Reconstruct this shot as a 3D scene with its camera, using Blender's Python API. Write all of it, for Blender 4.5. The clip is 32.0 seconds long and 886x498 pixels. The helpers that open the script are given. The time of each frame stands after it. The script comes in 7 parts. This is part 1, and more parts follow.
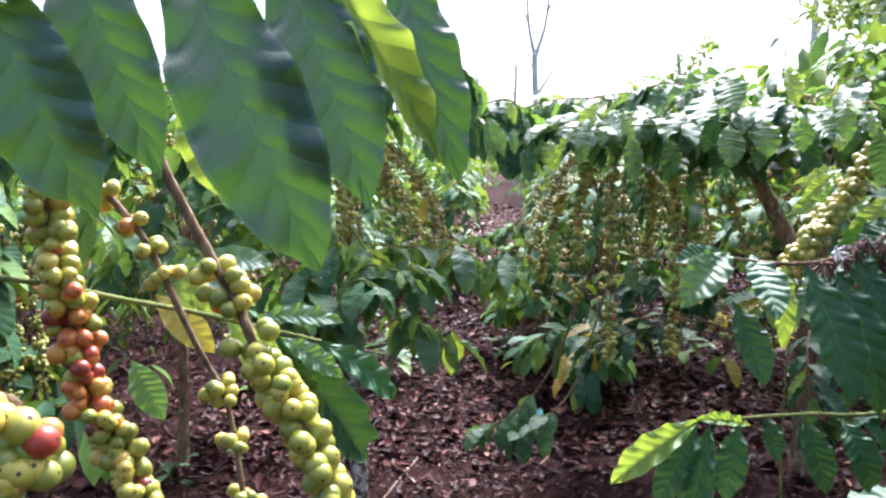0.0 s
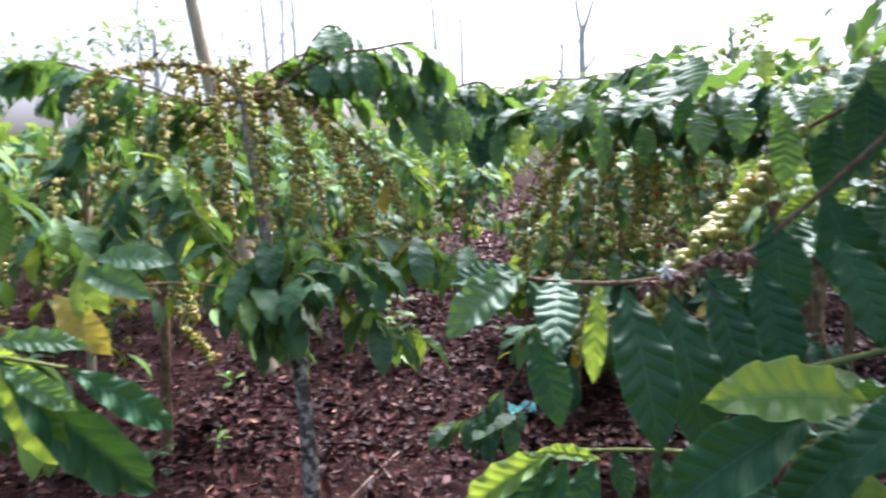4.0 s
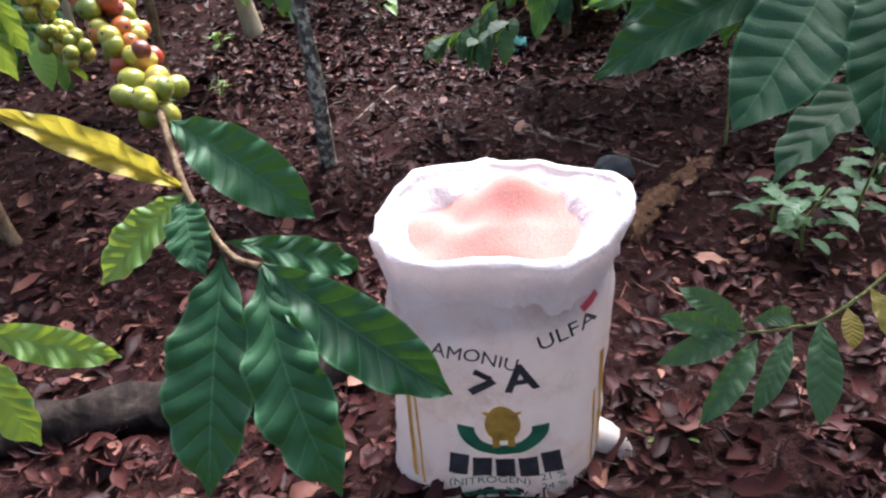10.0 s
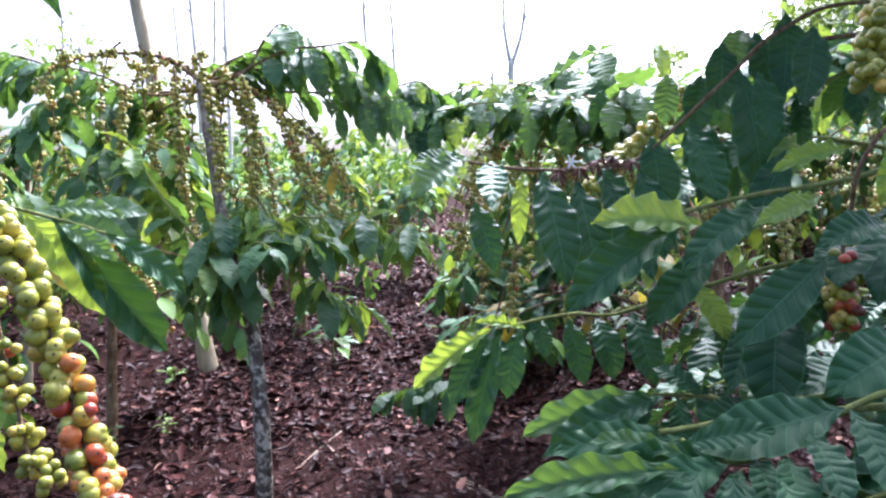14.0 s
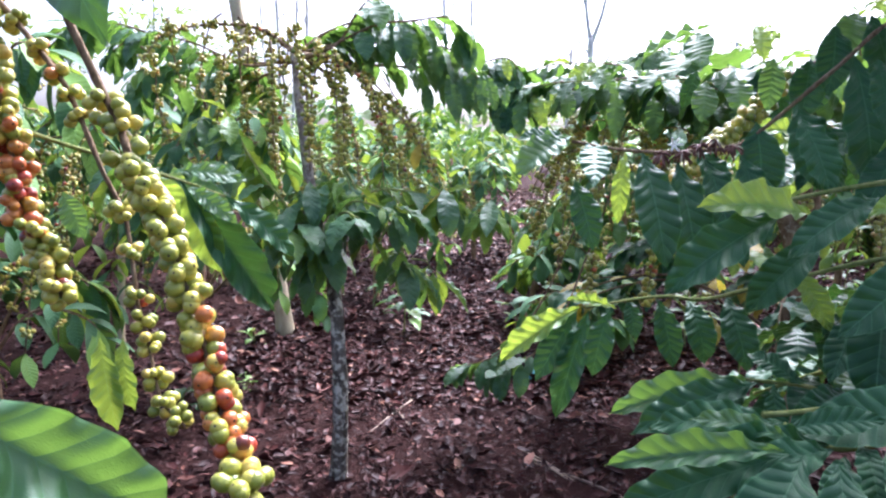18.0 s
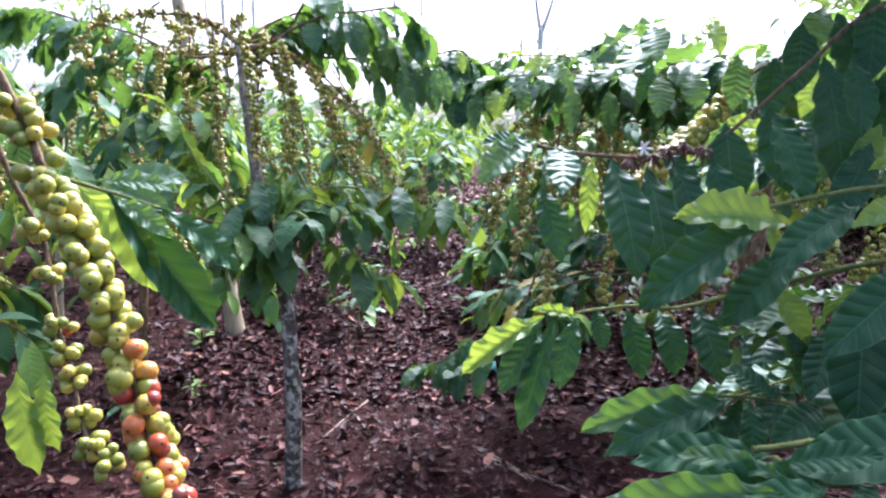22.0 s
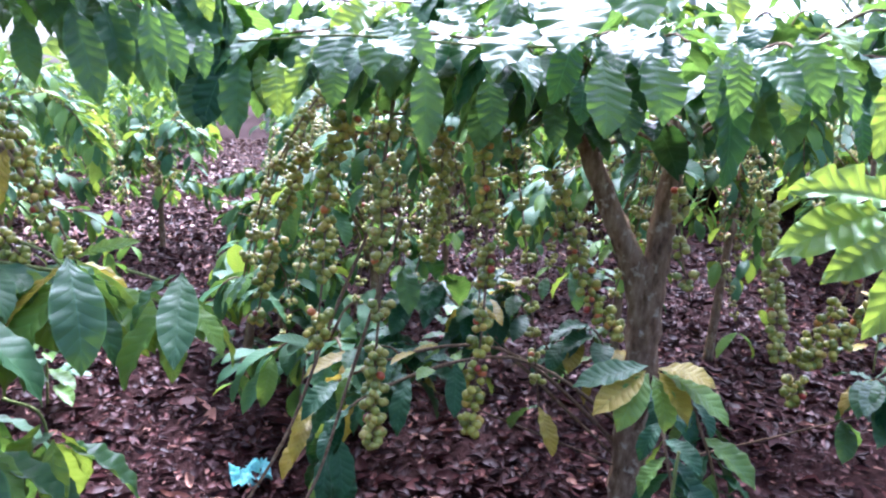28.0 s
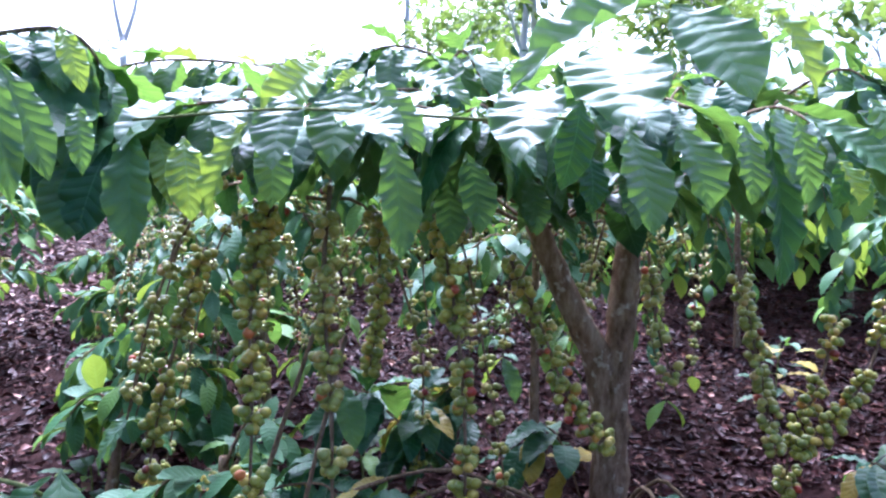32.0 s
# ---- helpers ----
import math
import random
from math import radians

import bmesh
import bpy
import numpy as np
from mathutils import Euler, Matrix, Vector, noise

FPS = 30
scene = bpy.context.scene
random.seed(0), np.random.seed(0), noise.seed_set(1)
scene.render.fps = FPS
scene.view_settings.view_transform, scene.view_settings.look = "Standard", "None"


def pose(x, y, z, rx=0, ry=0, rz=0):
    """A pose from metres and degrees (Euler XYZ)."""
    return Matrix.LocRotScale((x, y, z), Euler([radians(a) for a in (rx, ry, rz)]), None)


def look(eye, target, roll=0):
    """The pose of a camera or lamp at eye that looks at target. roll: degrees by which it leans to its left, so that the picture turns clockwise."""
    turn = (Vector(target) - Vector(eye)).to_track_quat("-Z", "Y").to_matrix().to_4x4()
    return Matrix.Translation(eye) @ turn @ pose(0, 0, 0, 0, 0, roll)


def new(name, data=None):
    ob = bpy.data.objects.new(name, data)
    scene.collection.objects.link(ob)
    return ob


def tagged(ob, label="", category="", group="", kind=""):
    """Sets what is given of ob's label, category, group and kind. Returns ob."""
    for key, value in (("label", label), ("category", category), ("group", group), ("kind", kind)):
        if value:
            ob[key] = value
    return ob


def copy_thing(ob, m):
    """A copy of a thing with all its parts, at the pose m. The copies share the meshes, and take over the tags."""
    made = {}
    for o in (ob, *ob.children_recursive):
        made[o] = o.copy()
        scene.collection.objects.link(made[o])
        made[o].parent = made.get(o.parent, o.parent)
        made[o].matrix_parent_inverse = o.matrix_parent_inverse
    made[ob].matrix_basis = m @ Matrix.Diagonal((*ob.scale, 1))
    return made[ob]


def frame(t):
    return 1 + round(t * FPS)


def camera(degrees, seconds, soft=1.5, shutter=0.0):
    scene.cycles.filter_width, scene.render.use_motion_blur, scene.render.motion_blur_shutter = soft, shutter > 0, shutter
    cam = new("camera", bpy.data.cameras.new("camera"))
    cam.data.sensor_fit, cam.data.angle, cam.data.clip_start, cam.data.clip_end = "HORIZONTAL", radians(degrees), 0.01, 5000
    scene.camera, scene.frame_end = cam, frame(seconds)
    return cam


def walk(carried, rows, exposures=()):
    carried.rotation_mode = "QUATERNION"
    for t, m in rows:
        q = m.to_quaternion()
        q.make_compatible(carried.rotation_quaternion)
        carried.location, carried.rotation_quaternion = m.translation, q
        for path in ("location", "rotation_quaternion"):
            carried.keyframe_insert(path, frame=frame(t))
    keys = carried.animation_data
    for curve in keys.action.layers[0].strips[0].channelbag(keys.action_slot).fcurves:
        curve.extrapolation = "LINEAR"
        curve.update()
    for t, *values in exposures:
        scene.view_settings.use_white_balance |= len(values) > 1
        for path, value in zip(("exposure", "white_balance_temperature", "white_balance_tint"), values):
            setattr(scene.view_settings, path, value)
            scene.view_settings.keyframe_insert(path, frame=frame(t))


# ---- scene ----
EXPOSURES = [(0, 2.17, 5540, 16), (2, 1.87, 5490, 16), (6.5, 2.1, 5540, 15), (8, 2.18, 5840, 15), (9, 2.13, 5900, 15), (10, 1.83, 5680, 13), (12, 2.24, 5360, 19), (22, 2.25, 5250, 19), (24, 2.66, 5060, 19), (26, 2.15, 4990, 20), (29, 2.8, 4860, 24), (31, 2.2, 4800, 24), (32, 2.35, 4730, 23)]

cam = camera(64.22, 32.0, 2.3, 0.15)
# seconds; eye; turn to the left from +y, pitch up, roll, in degrees
PATH = [
    (0.0, -0.279, 0.173, 1.507, -3.11, -6.84, -1.60),
    (0.5, -0.254, 0.251, 1.521, -5.10, -7.64, -0.42),
    (1.0, -0.193, 0.414, 1.546, -6.55, -7.09, -1.72),
    (1.5, -0.152, 0.530, 1.566, -8.29, -5.99, -1.67),
    (2.0, -0.170, 0.523, 1.586, -4.86, -5.43, -1.91),
    (2.5, -0.146, 0.487, 1.566, 3.43, -8.29, -0.49),
    (3.0, -0.084, 0.402, 1.553, 9.82, -8.15, -0.46),
    (3.5, -0.032, 0.304, 1.532, 13.33, -8.57, -0.47),
    (4.0, 0.080, 0.288, 1.525, 1.22, -8.31, -2.14),
    (4.5, 0.147, 0.302, 1.520, -15.66, -10.55, -2.69),
    (6.5, -0.010, 0.010, 1.398, -12.28, -5.69, 0.29),
    (7.0, -0.018, -0.051, 1.359, -5.32, -8.16, -2.57),
    (7.5, -0.042, -0.064, 1.293, -0.72, -12.95, -0.44),
    (8.0, -0.039, -0.085, 1.254, 1.23, -16.20, -1.93),
    (8.5, -0.030, -0.101, 1.227, 1.72, -18.03, -2.45),
    (9.0, -0.006, -0.071, 1.195, 1.16, -22.64, -3.44),
    (9.5, 0.015, 0.005, 1.179, 0.76, -28.73, -5.44),
    (10.0, 0.016, 0.069, 1.184, 1.74, -31.42, -5.96),
    (10.5, 0.007, 0.066, 1.239, 3.80, -24.01, -4.80),
    (11.0, 0.009, 0.030, 1.280, 2.88, -17.78, -3.04),
    (11.5, -0.007, 0.019, 1.309, 4.03, -12.04, -0.48),
    (12.0, -0.019, 0.005, 1.339, 3.90, -7.18, 0.53),
    (12.5, -0.011, -0.005, 1.351, 2.35, -5.55, 0.43),
    (13.0, 0.004, 0.000, 1.352, 0.08, -5.98, -0.37),
    (13.5, 0.030, 0.002, 1.351, -3.75, -6.01, -2.16),
    (15.5, 0.017, -0.036, 1.366, -3.76, -6.19, 0.27),
    (16.0, -0.014, -0.052, 1.360, 0.28, -5.58, 2.31),
    (16.5, -0.022, -0.050, 1.359, 0.91, -6.13, 1.78),
    (17.0, -0.034, -0.045, 1.354, 2.17, -6.88, 2.63),
    (17.5, -0.022, -0.042, 1.359, 1.72, -7.70, 0.12),
    (18.0, -0.022, -0.032, 1.354, 1.07, -7.90, 0.60),
    (18.5, -0.022, -0.035, 1.354, 0.62, -7.45, 1.16),
    (19.0, -0.013, -0.035, 1.357, -0.34, -7.44, 0.13),
    (19.5, 0.001, -0.020, 1.356, -3.36, -7.08, -0.05),
    (20.0, 0.020, -0.010, 1.369, -7.42, -6.12, -0.39),
    (20.5, 0.037, -0.002, 1.372, -11.01, -6.09, -0.47),
    (21.0, 0.023, 0.016, 1.364, -8.94, -7.28, -0.45),
    (21.5, -0.016, -0.000, 1.367, -5.43, -7.08, 0.17),
    (22.0, -0.031, 0.051, 1.377, -2.78, -8.68, 0.37),
    (22.5, -0.003, 0.145, 1.412, -1.13, -9.85, -0.79),
    (23.0, 0.010, 0.263, 1.414, 2.19, -11.51, -3.62),
    (23.5, 0.009, 0.366, 1.450, 2.92, -15.19, -1.81),
    (24.0, 0.029, 0.419, 1.537, 3.26, -12.67, -0.78),
    (24.5, 0.080, 0.544, 1.581, -3.63, -11.28, 2.46),
    (25.0, 0.083, 0.650, 1.592, -6.53, -9.74, 2.17),
    (25.5, 0.044, 0.790, 1.601, -6.00, -9.32, 2.44),
    (26.0, 0.044, 1.015, 1.615, -12.41, -8.00, -0.49),
    (26.5, -0.001, 1.213, 1.613, -19.76, -9.02, 0.49),
    (28.5, 0.074, 1.589, 1.498, -23.22, -11.84, 3.07),
    (29.0, -0.004, 1.765, 1.516, -24.20, -10.92, 1.29),
    (29.5, -0.112, 1.857, 1.523, -35.55, -8.52, 0.26),
    (30.0, -0.251, 1.872, 1.517, -38.55, -6.81, 0.19),
    (30.5, -0.289, 1.874, 1.516, -43.90, -5.73, 2.02),
    (31.0, -0.257, 1.871, 1.524, -47.05, -6.13, 2.22),
    (31.5, -0.106, 1.901, 1.542, -41.27, -5.85, 0.26),
    (32.0, 0.025, 1.924, 1.558, -34.87, -6.61, 0.94),
]


def view(x, y, z, turn, pitch, roll):
    a, b = radians(turn), radians(pitch)
    return look((x, y, z), (x - math.sin(a) * math.cos(b), y + math.cos(a) * math.cos(b), z + math.sin(b)), roll)


walk(cam, [(t, view(*p)) for t, *p in PATH], EXPOSURES)

# ---- world, sun, exposure ----
world = bpy.data.worlds.new("world")
scene.world = world
world.use_nodes = True
wt = world.node_tree
sky = wt.nodes.new("ShaderNodeTexSky")
sky.sky_type = "NISHITA"
sky.sun_disc = False
SUN_EL, SUN_AZ = radians(52), radians(26)      # height, and turn from +y towards +x
sky.sun_elevation, sky.sun_rotation = SUN_EL, SUN_AZ
sky.air_density, sky.dust_density, sky.ozone_density = 0.45, 8.0, 0.3
wt.nodes["Background"].inputs["Strength"].default_value = 0.15
wt.links.new(sky.outputs["Color"], wt.nodes["Background"].inputs["Color"])
sun_data = bpy.data.lights.new("sun", "SUN")
sun_data.energy, sun_data.angle, sun_data.color = 2.0, radians(10.0), (1.0, 0.96, 0.91)
sun = new("sun", sun_data)
sun_from = Vector((math.sin(SUN_AZ) * math.cos(SUN_EL), math.cos(SUN_AZ) * math.cos(SUN_EL), math.sin(SUN_EL)))
sun.matrix_world = look(sun_from * 50, (0, 0, 0))


# ---- materials ----
def nodes_of(name):
    m = bpy.data.materials.new(name)
    m.use_nodes = True
    t = m.node_tree
    return m, t, t.nodes["Principled BSDF"], t.nodes["Material Output"]


def ramp(t, fac, stops):
    r = t.nodes.new("ShaderNodeValToRGB")
    el = r.color_ramp.elements
    while len(el) < len(stops):
        el.new(0.5)
    for e, (p, c) in zip(el, stops):
        e.position, e.color = p, (*c, 1)
    t.links.new(fac, r.inputs["Fac"])
    return r.outputs["Color"]


def noise_of(t, scale, detail=4.0, rough=0.6, vec=None):
    n = t.nodes.new("ShaderNodeTexNoise")
    n.inputs["Scale"].default_value, n.inputs["Detail"].default_value, n.inputs["Roughness"].default_value = scale, detail, rough
    if vec is not None:
        t.links.new(vec, n.inputs["Vector"])
    return n.outputs["Fac"]


def math_of(t, op, a, b=None):
    n = t.nodes.new("ShaderNodeMath")
    n.operation = op
    for k, v in enumerate((a, b)):
        if v is None:
            continue
        if isinstance(v, (int, float)):
            n.inputs[k].default_value = v
        else:
            t.links.new(v, n.inputs[k])
    return n.outputs[0]


def mix_of(t, fac, a, b, blend="MIX"):
    n = t.nodes.new("ShaderNodeMix")
    n.data_type, n.blend_type = "RGBA", blend
    for v, k in ((fac, 0), (a, 6), (b, 7)):
        if isinstance(v, (int, float)):
            n.inputs[k].default_value = v
        elif isinstance(v, tuple):
            n.inputs[k].default_value = (*v, 1)
        else:
            t.links.new(v, n.inputs[k])
    return n.outputs[2]


def bump_of(t, height, strength, distance, bsdf):
    b = t.nodes.new("ShaderNodeBump")
    b.inputs["Strength"].default_value, b.inputs["Distance"].default_value = strength, distance
    t.links.new(height, b.inputs["Height"])
    t.links.new(b.outputs["Normal"], bsdf.inputs["Normal"])
    return b.outputs["Normal"]


def object_coords(t):
    return t.nodes.new("ShaderNodeTexCoord").outputs["Object"]


def random_of(t, island):
    if island:
        return t.nodes.new("ShaderNodeNewGeometry").outputs["Random Per Island"]
    return t.nodes.new("ShaderNodeObjectInfo").outputs["Random"]


def leaf_material(name, dark, light, glow, vein, island=False, rough=0.36, through_share=0.33, spots=0.0, gloss=0.35):
    """A leathery leaf: veins by its own surface coordinates, gloss above, light through the blade."""
    m, t, p, out = nodes_of(name)
    uv = t.nodes.new("ShaderNodeUVMap").outputs["UV"]
    sep = t.nodes.new("ShaderNodeSeparateXYZ")
    t.links.new(uv, sep.inputs[0])
    across = math_of(t, "ABSOLUTE", math_of(t, "SUBTRACT", math_of(t, "MULTIPLY", sep.outputs["X"], 2.0), 1.0))
    slant = math_of(t, "SUBTRACT", sep.outputs["Y"], math_of(t, "MULTIPLY", across, 0.17))
    slant = math_of(t, "ADD", slant, math_of(t, "MULTIPLY", math_of(t, "MULTIPLY", across, across), 0.05))
    saw = math_of(t, "PINGPONG", math_of(t, "MULTIPLY", slant, 10.0), 0.5)
    flat = math_of(t, "SUBTRACT", 1.0, math_of(t, "MULTIPLY", saw, 2.0))
    swell = math_of(t, "SUBTRACT", 1.0, math_of(t, "MULTIPLY", flat, flat))
    side = math_of(t, "LESS_THAN", saw, 0.045)
    rib = math_of(t, "LESS_THAN", across, 0.03)
    veins = math_of(t, "MAXIMUM", rib, math_of(t, "MULTIPLY", side, 0.7))
    rnd = random_of(t, island)
    base = mix_of(t, rnd, dark, light)
    blotch = noise_of(t, 9.0, 3.0, 0.6, uv)
    base = mix_of(t, math_of(t, "MULTIPLY", blotch, 0.4), base, light)
    base = mix_of(t, math_of(t, "MULTIPLY", veins, 0.9), base, vein)
    edge = math_of(t, "MULTIPLY", math_of(t, "GREATER_THAN", across, 0.93), 0.8)
    base = mix_of(t, edge, base, vein)
    if spots:
        sp = math_of(t, "GREATER_THAN", noise_of(t, 14.0, 2.0, 0.5, uv), 1.0 - spots)
        base = mix_of(t, math_of(t, "MULTIPLY", sp, 0.85), base, (0.10, 0.035, 0.01))
    t.links.new(base, p.inputs["Base Color"])
    t.links.new(math_of(t, "ADD", rough, math_of(t, "MULTIPLY", blotch, 0.16)), p.inputs["Roughness"])
    p.inputs["Specular IOR Level"].default_value = 0.16 + 0.7 * gloss
    p.inputs["Coat Weight"].default_value, p.inputs["Coat Roughness"].default_value = 0.0 if island else gloss * 0.3, 0.4
    h = math_of(t, "ADD", math_of(t, "MULTIPLY", swell, 0.6), math_of(t, "MULTIPLY", noise_of(t, 60.0, 2.0, 0.5, uv), 0.25))
    normal = bump_of(t, h, 0.55, 0.0035, p)
    tl = t.nodes.new("ShaderNodeBsdfTranslucent")
    t.links.new(mix_of(t, math_of(t, "MULTIPLY", veins, 0.5), mix_of(t, rnd, glow, tuple(c * 0.7 for c in glow)), dark), tl.inputs["Color"])
    t.links.new(normal, tl.inputs["Normal"])
    mx = t.nodes.new("ShaderNodeMixShader")
    mx.inputs[0].default_value = through_share
    t.links.new(p.outputs[0], mx.inputs[1])
    t.links.new(tl.outputs[0], mx.inputs[2])
    t.links.new(mx.outputs[0], out.inputs["Surface"])
    return m


LEAF_DARK = dict(dark=(0.022, 0.072, 0.03), light=(0.05, 0.135, 0.045), glow=(0.24, 0.42, 0.05), vein=(0.085, 0.19, 0.07))
LEAF_OLD = dict(dark=(0.010, 0.054, 0.018), light=(0.024, 0.092, 0.028), glow=(0.16, 0.36, 0.04), vein=(0.055, 0.14, 0.055))
LEAF_YOUNG = dict(dark=(0.07, 0.165, 0.025), light=(0.13, 0.25, 0.035), glow=(0.44, 0.58, 0.05), vein=(0.2, 0.34, 0.09))
LEAF_YELLOW = dict(dark=(0.22, 0.20, 0.02), light=(0.42, 0.30, 0.03), glow=(0.6, 0.5, 0.05), vein=(0.4, 0.36, 0.08))
m_leaf = leaf_material("coffee_leaf_mature", **LEAF_DARK, gloss=0.35, rough=0.4, through_share=0.28)
m_leaf_old = leaf_material("coffee_leaf_old", **LEAF_OLD, rough=0.42, through_share=0.06, spots=0.2, gloss=0.2)
# glossier leaf copy; reflected sky is also put into its bluer base colour
m_leaf_sheen = leaf_material("coffee_leaf_blue_sheen", dark=(0.012, 0.048, 0.03), light=(0.024, 0.078, 0.042), glow=(0.16, 0.36, 0.04), vein=(0.05, 0.12, 0.07), rough=0.44, through_share=0.11, spots=0.2, gloss=0.75)
m_leaf_young = leaf_material("coffee_leaf_young", **LEAF_YOUNG, spots=0.28)
m_leaf_yellow = leaf_material("coffee_leaf_yellowing", **LEAF_YELLOW, spots=0.36)
m_crown = leaf_material("coffee_crown_leaves", **LEAF_DARK, island=True, rough=0.5, gloss=0.1, through_share=0.17)
m_crown_young = leaf_material("coffee_crown_leaves_sunlit", **LEAF_YOUNG, island=True, rough=0.5, gloss=0.15, through_share=0.24)
m_wood_far = leaf_material("distant_tree_leaves", dark=(0.03, 0.07, 0.02), light=(0.09, 0.14, 0.03), glow=(0.3, 0.42, 0.06), vein=(0.09, 0.14, 0.04), island=True, rough=0.6)


def bark_material(name, c1, c2, c3, scale, patch=0.0, patch_colour=(0.5, 0.52, 0.46), pale_above=0.0):
    m, t, p, out = nodes_of(name)
    co = object_coords(t)
    mp = t.nodes.new("ShaderNodeMapping")
    mp.inputs["Scale"].default_value = (1, 1, 0.35)
    t.links.new(co, mp.inputs["Vector"])
    n1 = noise_of(t, scale, 6.0, 0.65, mp.outputs[0])
    col = ramp(t, n1, [(0.3, c1), (0.5, c2), (0.72, c3)])
    if patch:
        n2 = noise_of(t, scale * 0.75, 3.0, 0.6, co)
        col = mix_of(t, ramp(t, n2, [(1 - patch, (0, 0, 0)), (1 - patch + 0.13, (1, 1, 1))]), col, patch_colour)
    if pale_above:
        sep = t.nodes.new("ShaderNodeSeparateXYZ")
        t.links.new(co, sep.inputs[0])
        high = math_of(t, "ADD", math_of(t, "SUBTRACT", sep.outputs["Z"], pale_above), math_of(t, "MULTIPLY", n1, 0.5))
        col = mix_of(t, ramp(t, high, [(0.2, (0, 0, 0)), (0.4, (0.5, 0.5, 0.5))]), col, (0.24, 0.19, 0.14))
    t.links.new(col, p.inputs["Base Color"])
    p.inputs["Roughness"].default_value = 0.85
    p.inputs["Specular IOR Level"].default_value = 0.12
    bump_of(t, n1, 0.7, 0.008, p)
    return m


m_lichen = bark_material("lichen_bark", (0.03, 0.024, 0.018), (0.10, 0.085, 0.065), (0.22, 0.20, 0.16), 46, 0.52, (0.5, 0.47, 0.37), 0.95)
m_bark = bark_material("coffee_bark", (0.07, 0.042, 0.022), (0.22, 0.145, 0.082), (0.40, 0.30, 0.19), 38, 0.42, (0.5, 0.43, 0.3))
m_pale = bark_material("pale_smooth_bark", (0.30, 0.24, 0.145), (0.43, 0.36, 0.235), (0.54, 0.47, 0.33), 16)
# bark of the distant trees, its colour lightened in place of haze
m_hazed_bark = bark_material("haze_paled_far_bark", (0.5, 0.46, 0.41), (0.62, 0.58, 0.53), (0.72, 0.68, 0.63), 6)
m_twig = bark_material("brown_twig", (0.07, 0.042, 0.022), (0.17, 0.115, 0.065), (0.27, 0.2, 0.13), 120)
m_green_twig = bark_material("green_twig", (0.10, 0.14, 0.03), (0.17, 0.2, 0.06), (0.24, 0.25, 0.1), 90)


def berry_material(name, stops, island):
    m, t, p, out = nodes_of(name)
    rnd = random_of(t, island)
    col = ramp(t, rnd, stops)
    n = noise_of(t, 180.0, 3.0, 0.6, object_coords(t))
    col = mix_of(t, math_of(t, "MULTIPLY", n, 0.25), col, (0.2, 0.19, 0.06))
    t.links.new(col, p.inputs["Base Color"])
    p.inputs["Roughness"].default_value = 0.33
    p.inputs["Subsurface Weight"].default_value = 0.0
    bump_of(t, n, 0.12, 0.001, p)
    return m


GREEN = [(0.0, (0.15, 0.19, 0.02)), (0.4, (0.29, 0.30, 0.03)), (0.8, (0.44, 0.39, 0.05)), (1.0, (0.56, 0.37, 0.06))]
OLIVE = [(0.0, (0.19, 0.23, 0.035)), (0.5, (0.33, 0.33, 0.05)), (0.9, (0.46, 0.40, 0.08)), (1.0, (0.46, 0.29, 0.08))]
RIPE = [(0.0, (0.5, 0.26, 0.03)), (0.35, (0.52, 0.13, 0.025)), (0.7, (0.36, 0.022, 0.015)), (1.0, (0.10, 0.012, 0.012))]
m_berry = berry_material("green_cherry", GREEN, False)
m_berry_ripe = berry_material("ripe_cherry", RIPE, False)
m_berries = berry_material("green_cherries", GREEN, True)
m_berries_olive = berry_material("olive_cherries", OLIVE, True)
m_berries_ripe = berry_material("ripe_cherries", RIPE, True)
m_scar, t_, p_, o_ = nodes_of("cherry_scar")
p_.inputs["Base Color"].default_value, p_.inputs["Roughness"].default_value = (0.06, 0.04, 0.02, 1), 0.8


def plain(name, colour, rough=0.7, grain=40.0, amount=0.35, bump=0.2, metal=0.0):
    m, t, p, out = nodes_of(name)
    n = noise_of(t, grain, 5.0, 0.65, object_coords(t))
    t.links.new(ramp(t, n, [(0.3, tuple(c * (1 - amount) for c in colour)), (0.7, tuple(min(1, c * (1 + amount)) for c in colour))]), p.inputs["Base Color"])
    p.inputs["Roughness"].default_value, p.inputs["Metallic"].default_value = rough, metal
    bump_of(t, n, bump, 0.004, p)
    return m


# the soil: red-brown earth with crumbled litter
m_soil, t_, p_, o_ = nodes_of("red_brown_soil")
co_ = object_coords(t_)
big_, mid_, fine_ = noise_of(t_, 0.7, 3.0, 0.6, co_), noise_of(t_, 14.0, 6.0, 0.7, co_), noise_of(t_, 90.0, 4.0, 0.7, co_)
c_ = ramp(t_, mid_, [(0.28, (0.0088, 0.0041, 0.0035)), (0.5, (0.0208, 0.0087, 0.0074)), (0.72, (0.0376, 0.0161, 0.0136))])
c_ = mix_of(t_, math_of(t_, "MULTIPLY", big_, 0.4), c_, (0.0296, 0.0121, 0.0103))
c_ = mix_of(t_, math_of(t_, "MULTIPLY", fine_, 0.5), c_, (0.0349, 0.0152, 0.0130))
t_.links.new(c_, p_.inputs["Base Color"])
p_.inputs["Roughness"].default_value = 0.95
p_.inputs["Specular IOR Level"].default_value = 0.06
bump_of(t_, math_of(t_, "ADD", mid_, math_of(t_, "MULTIPLY", fine_, 0.5)), 0.9, 0.03, p_)


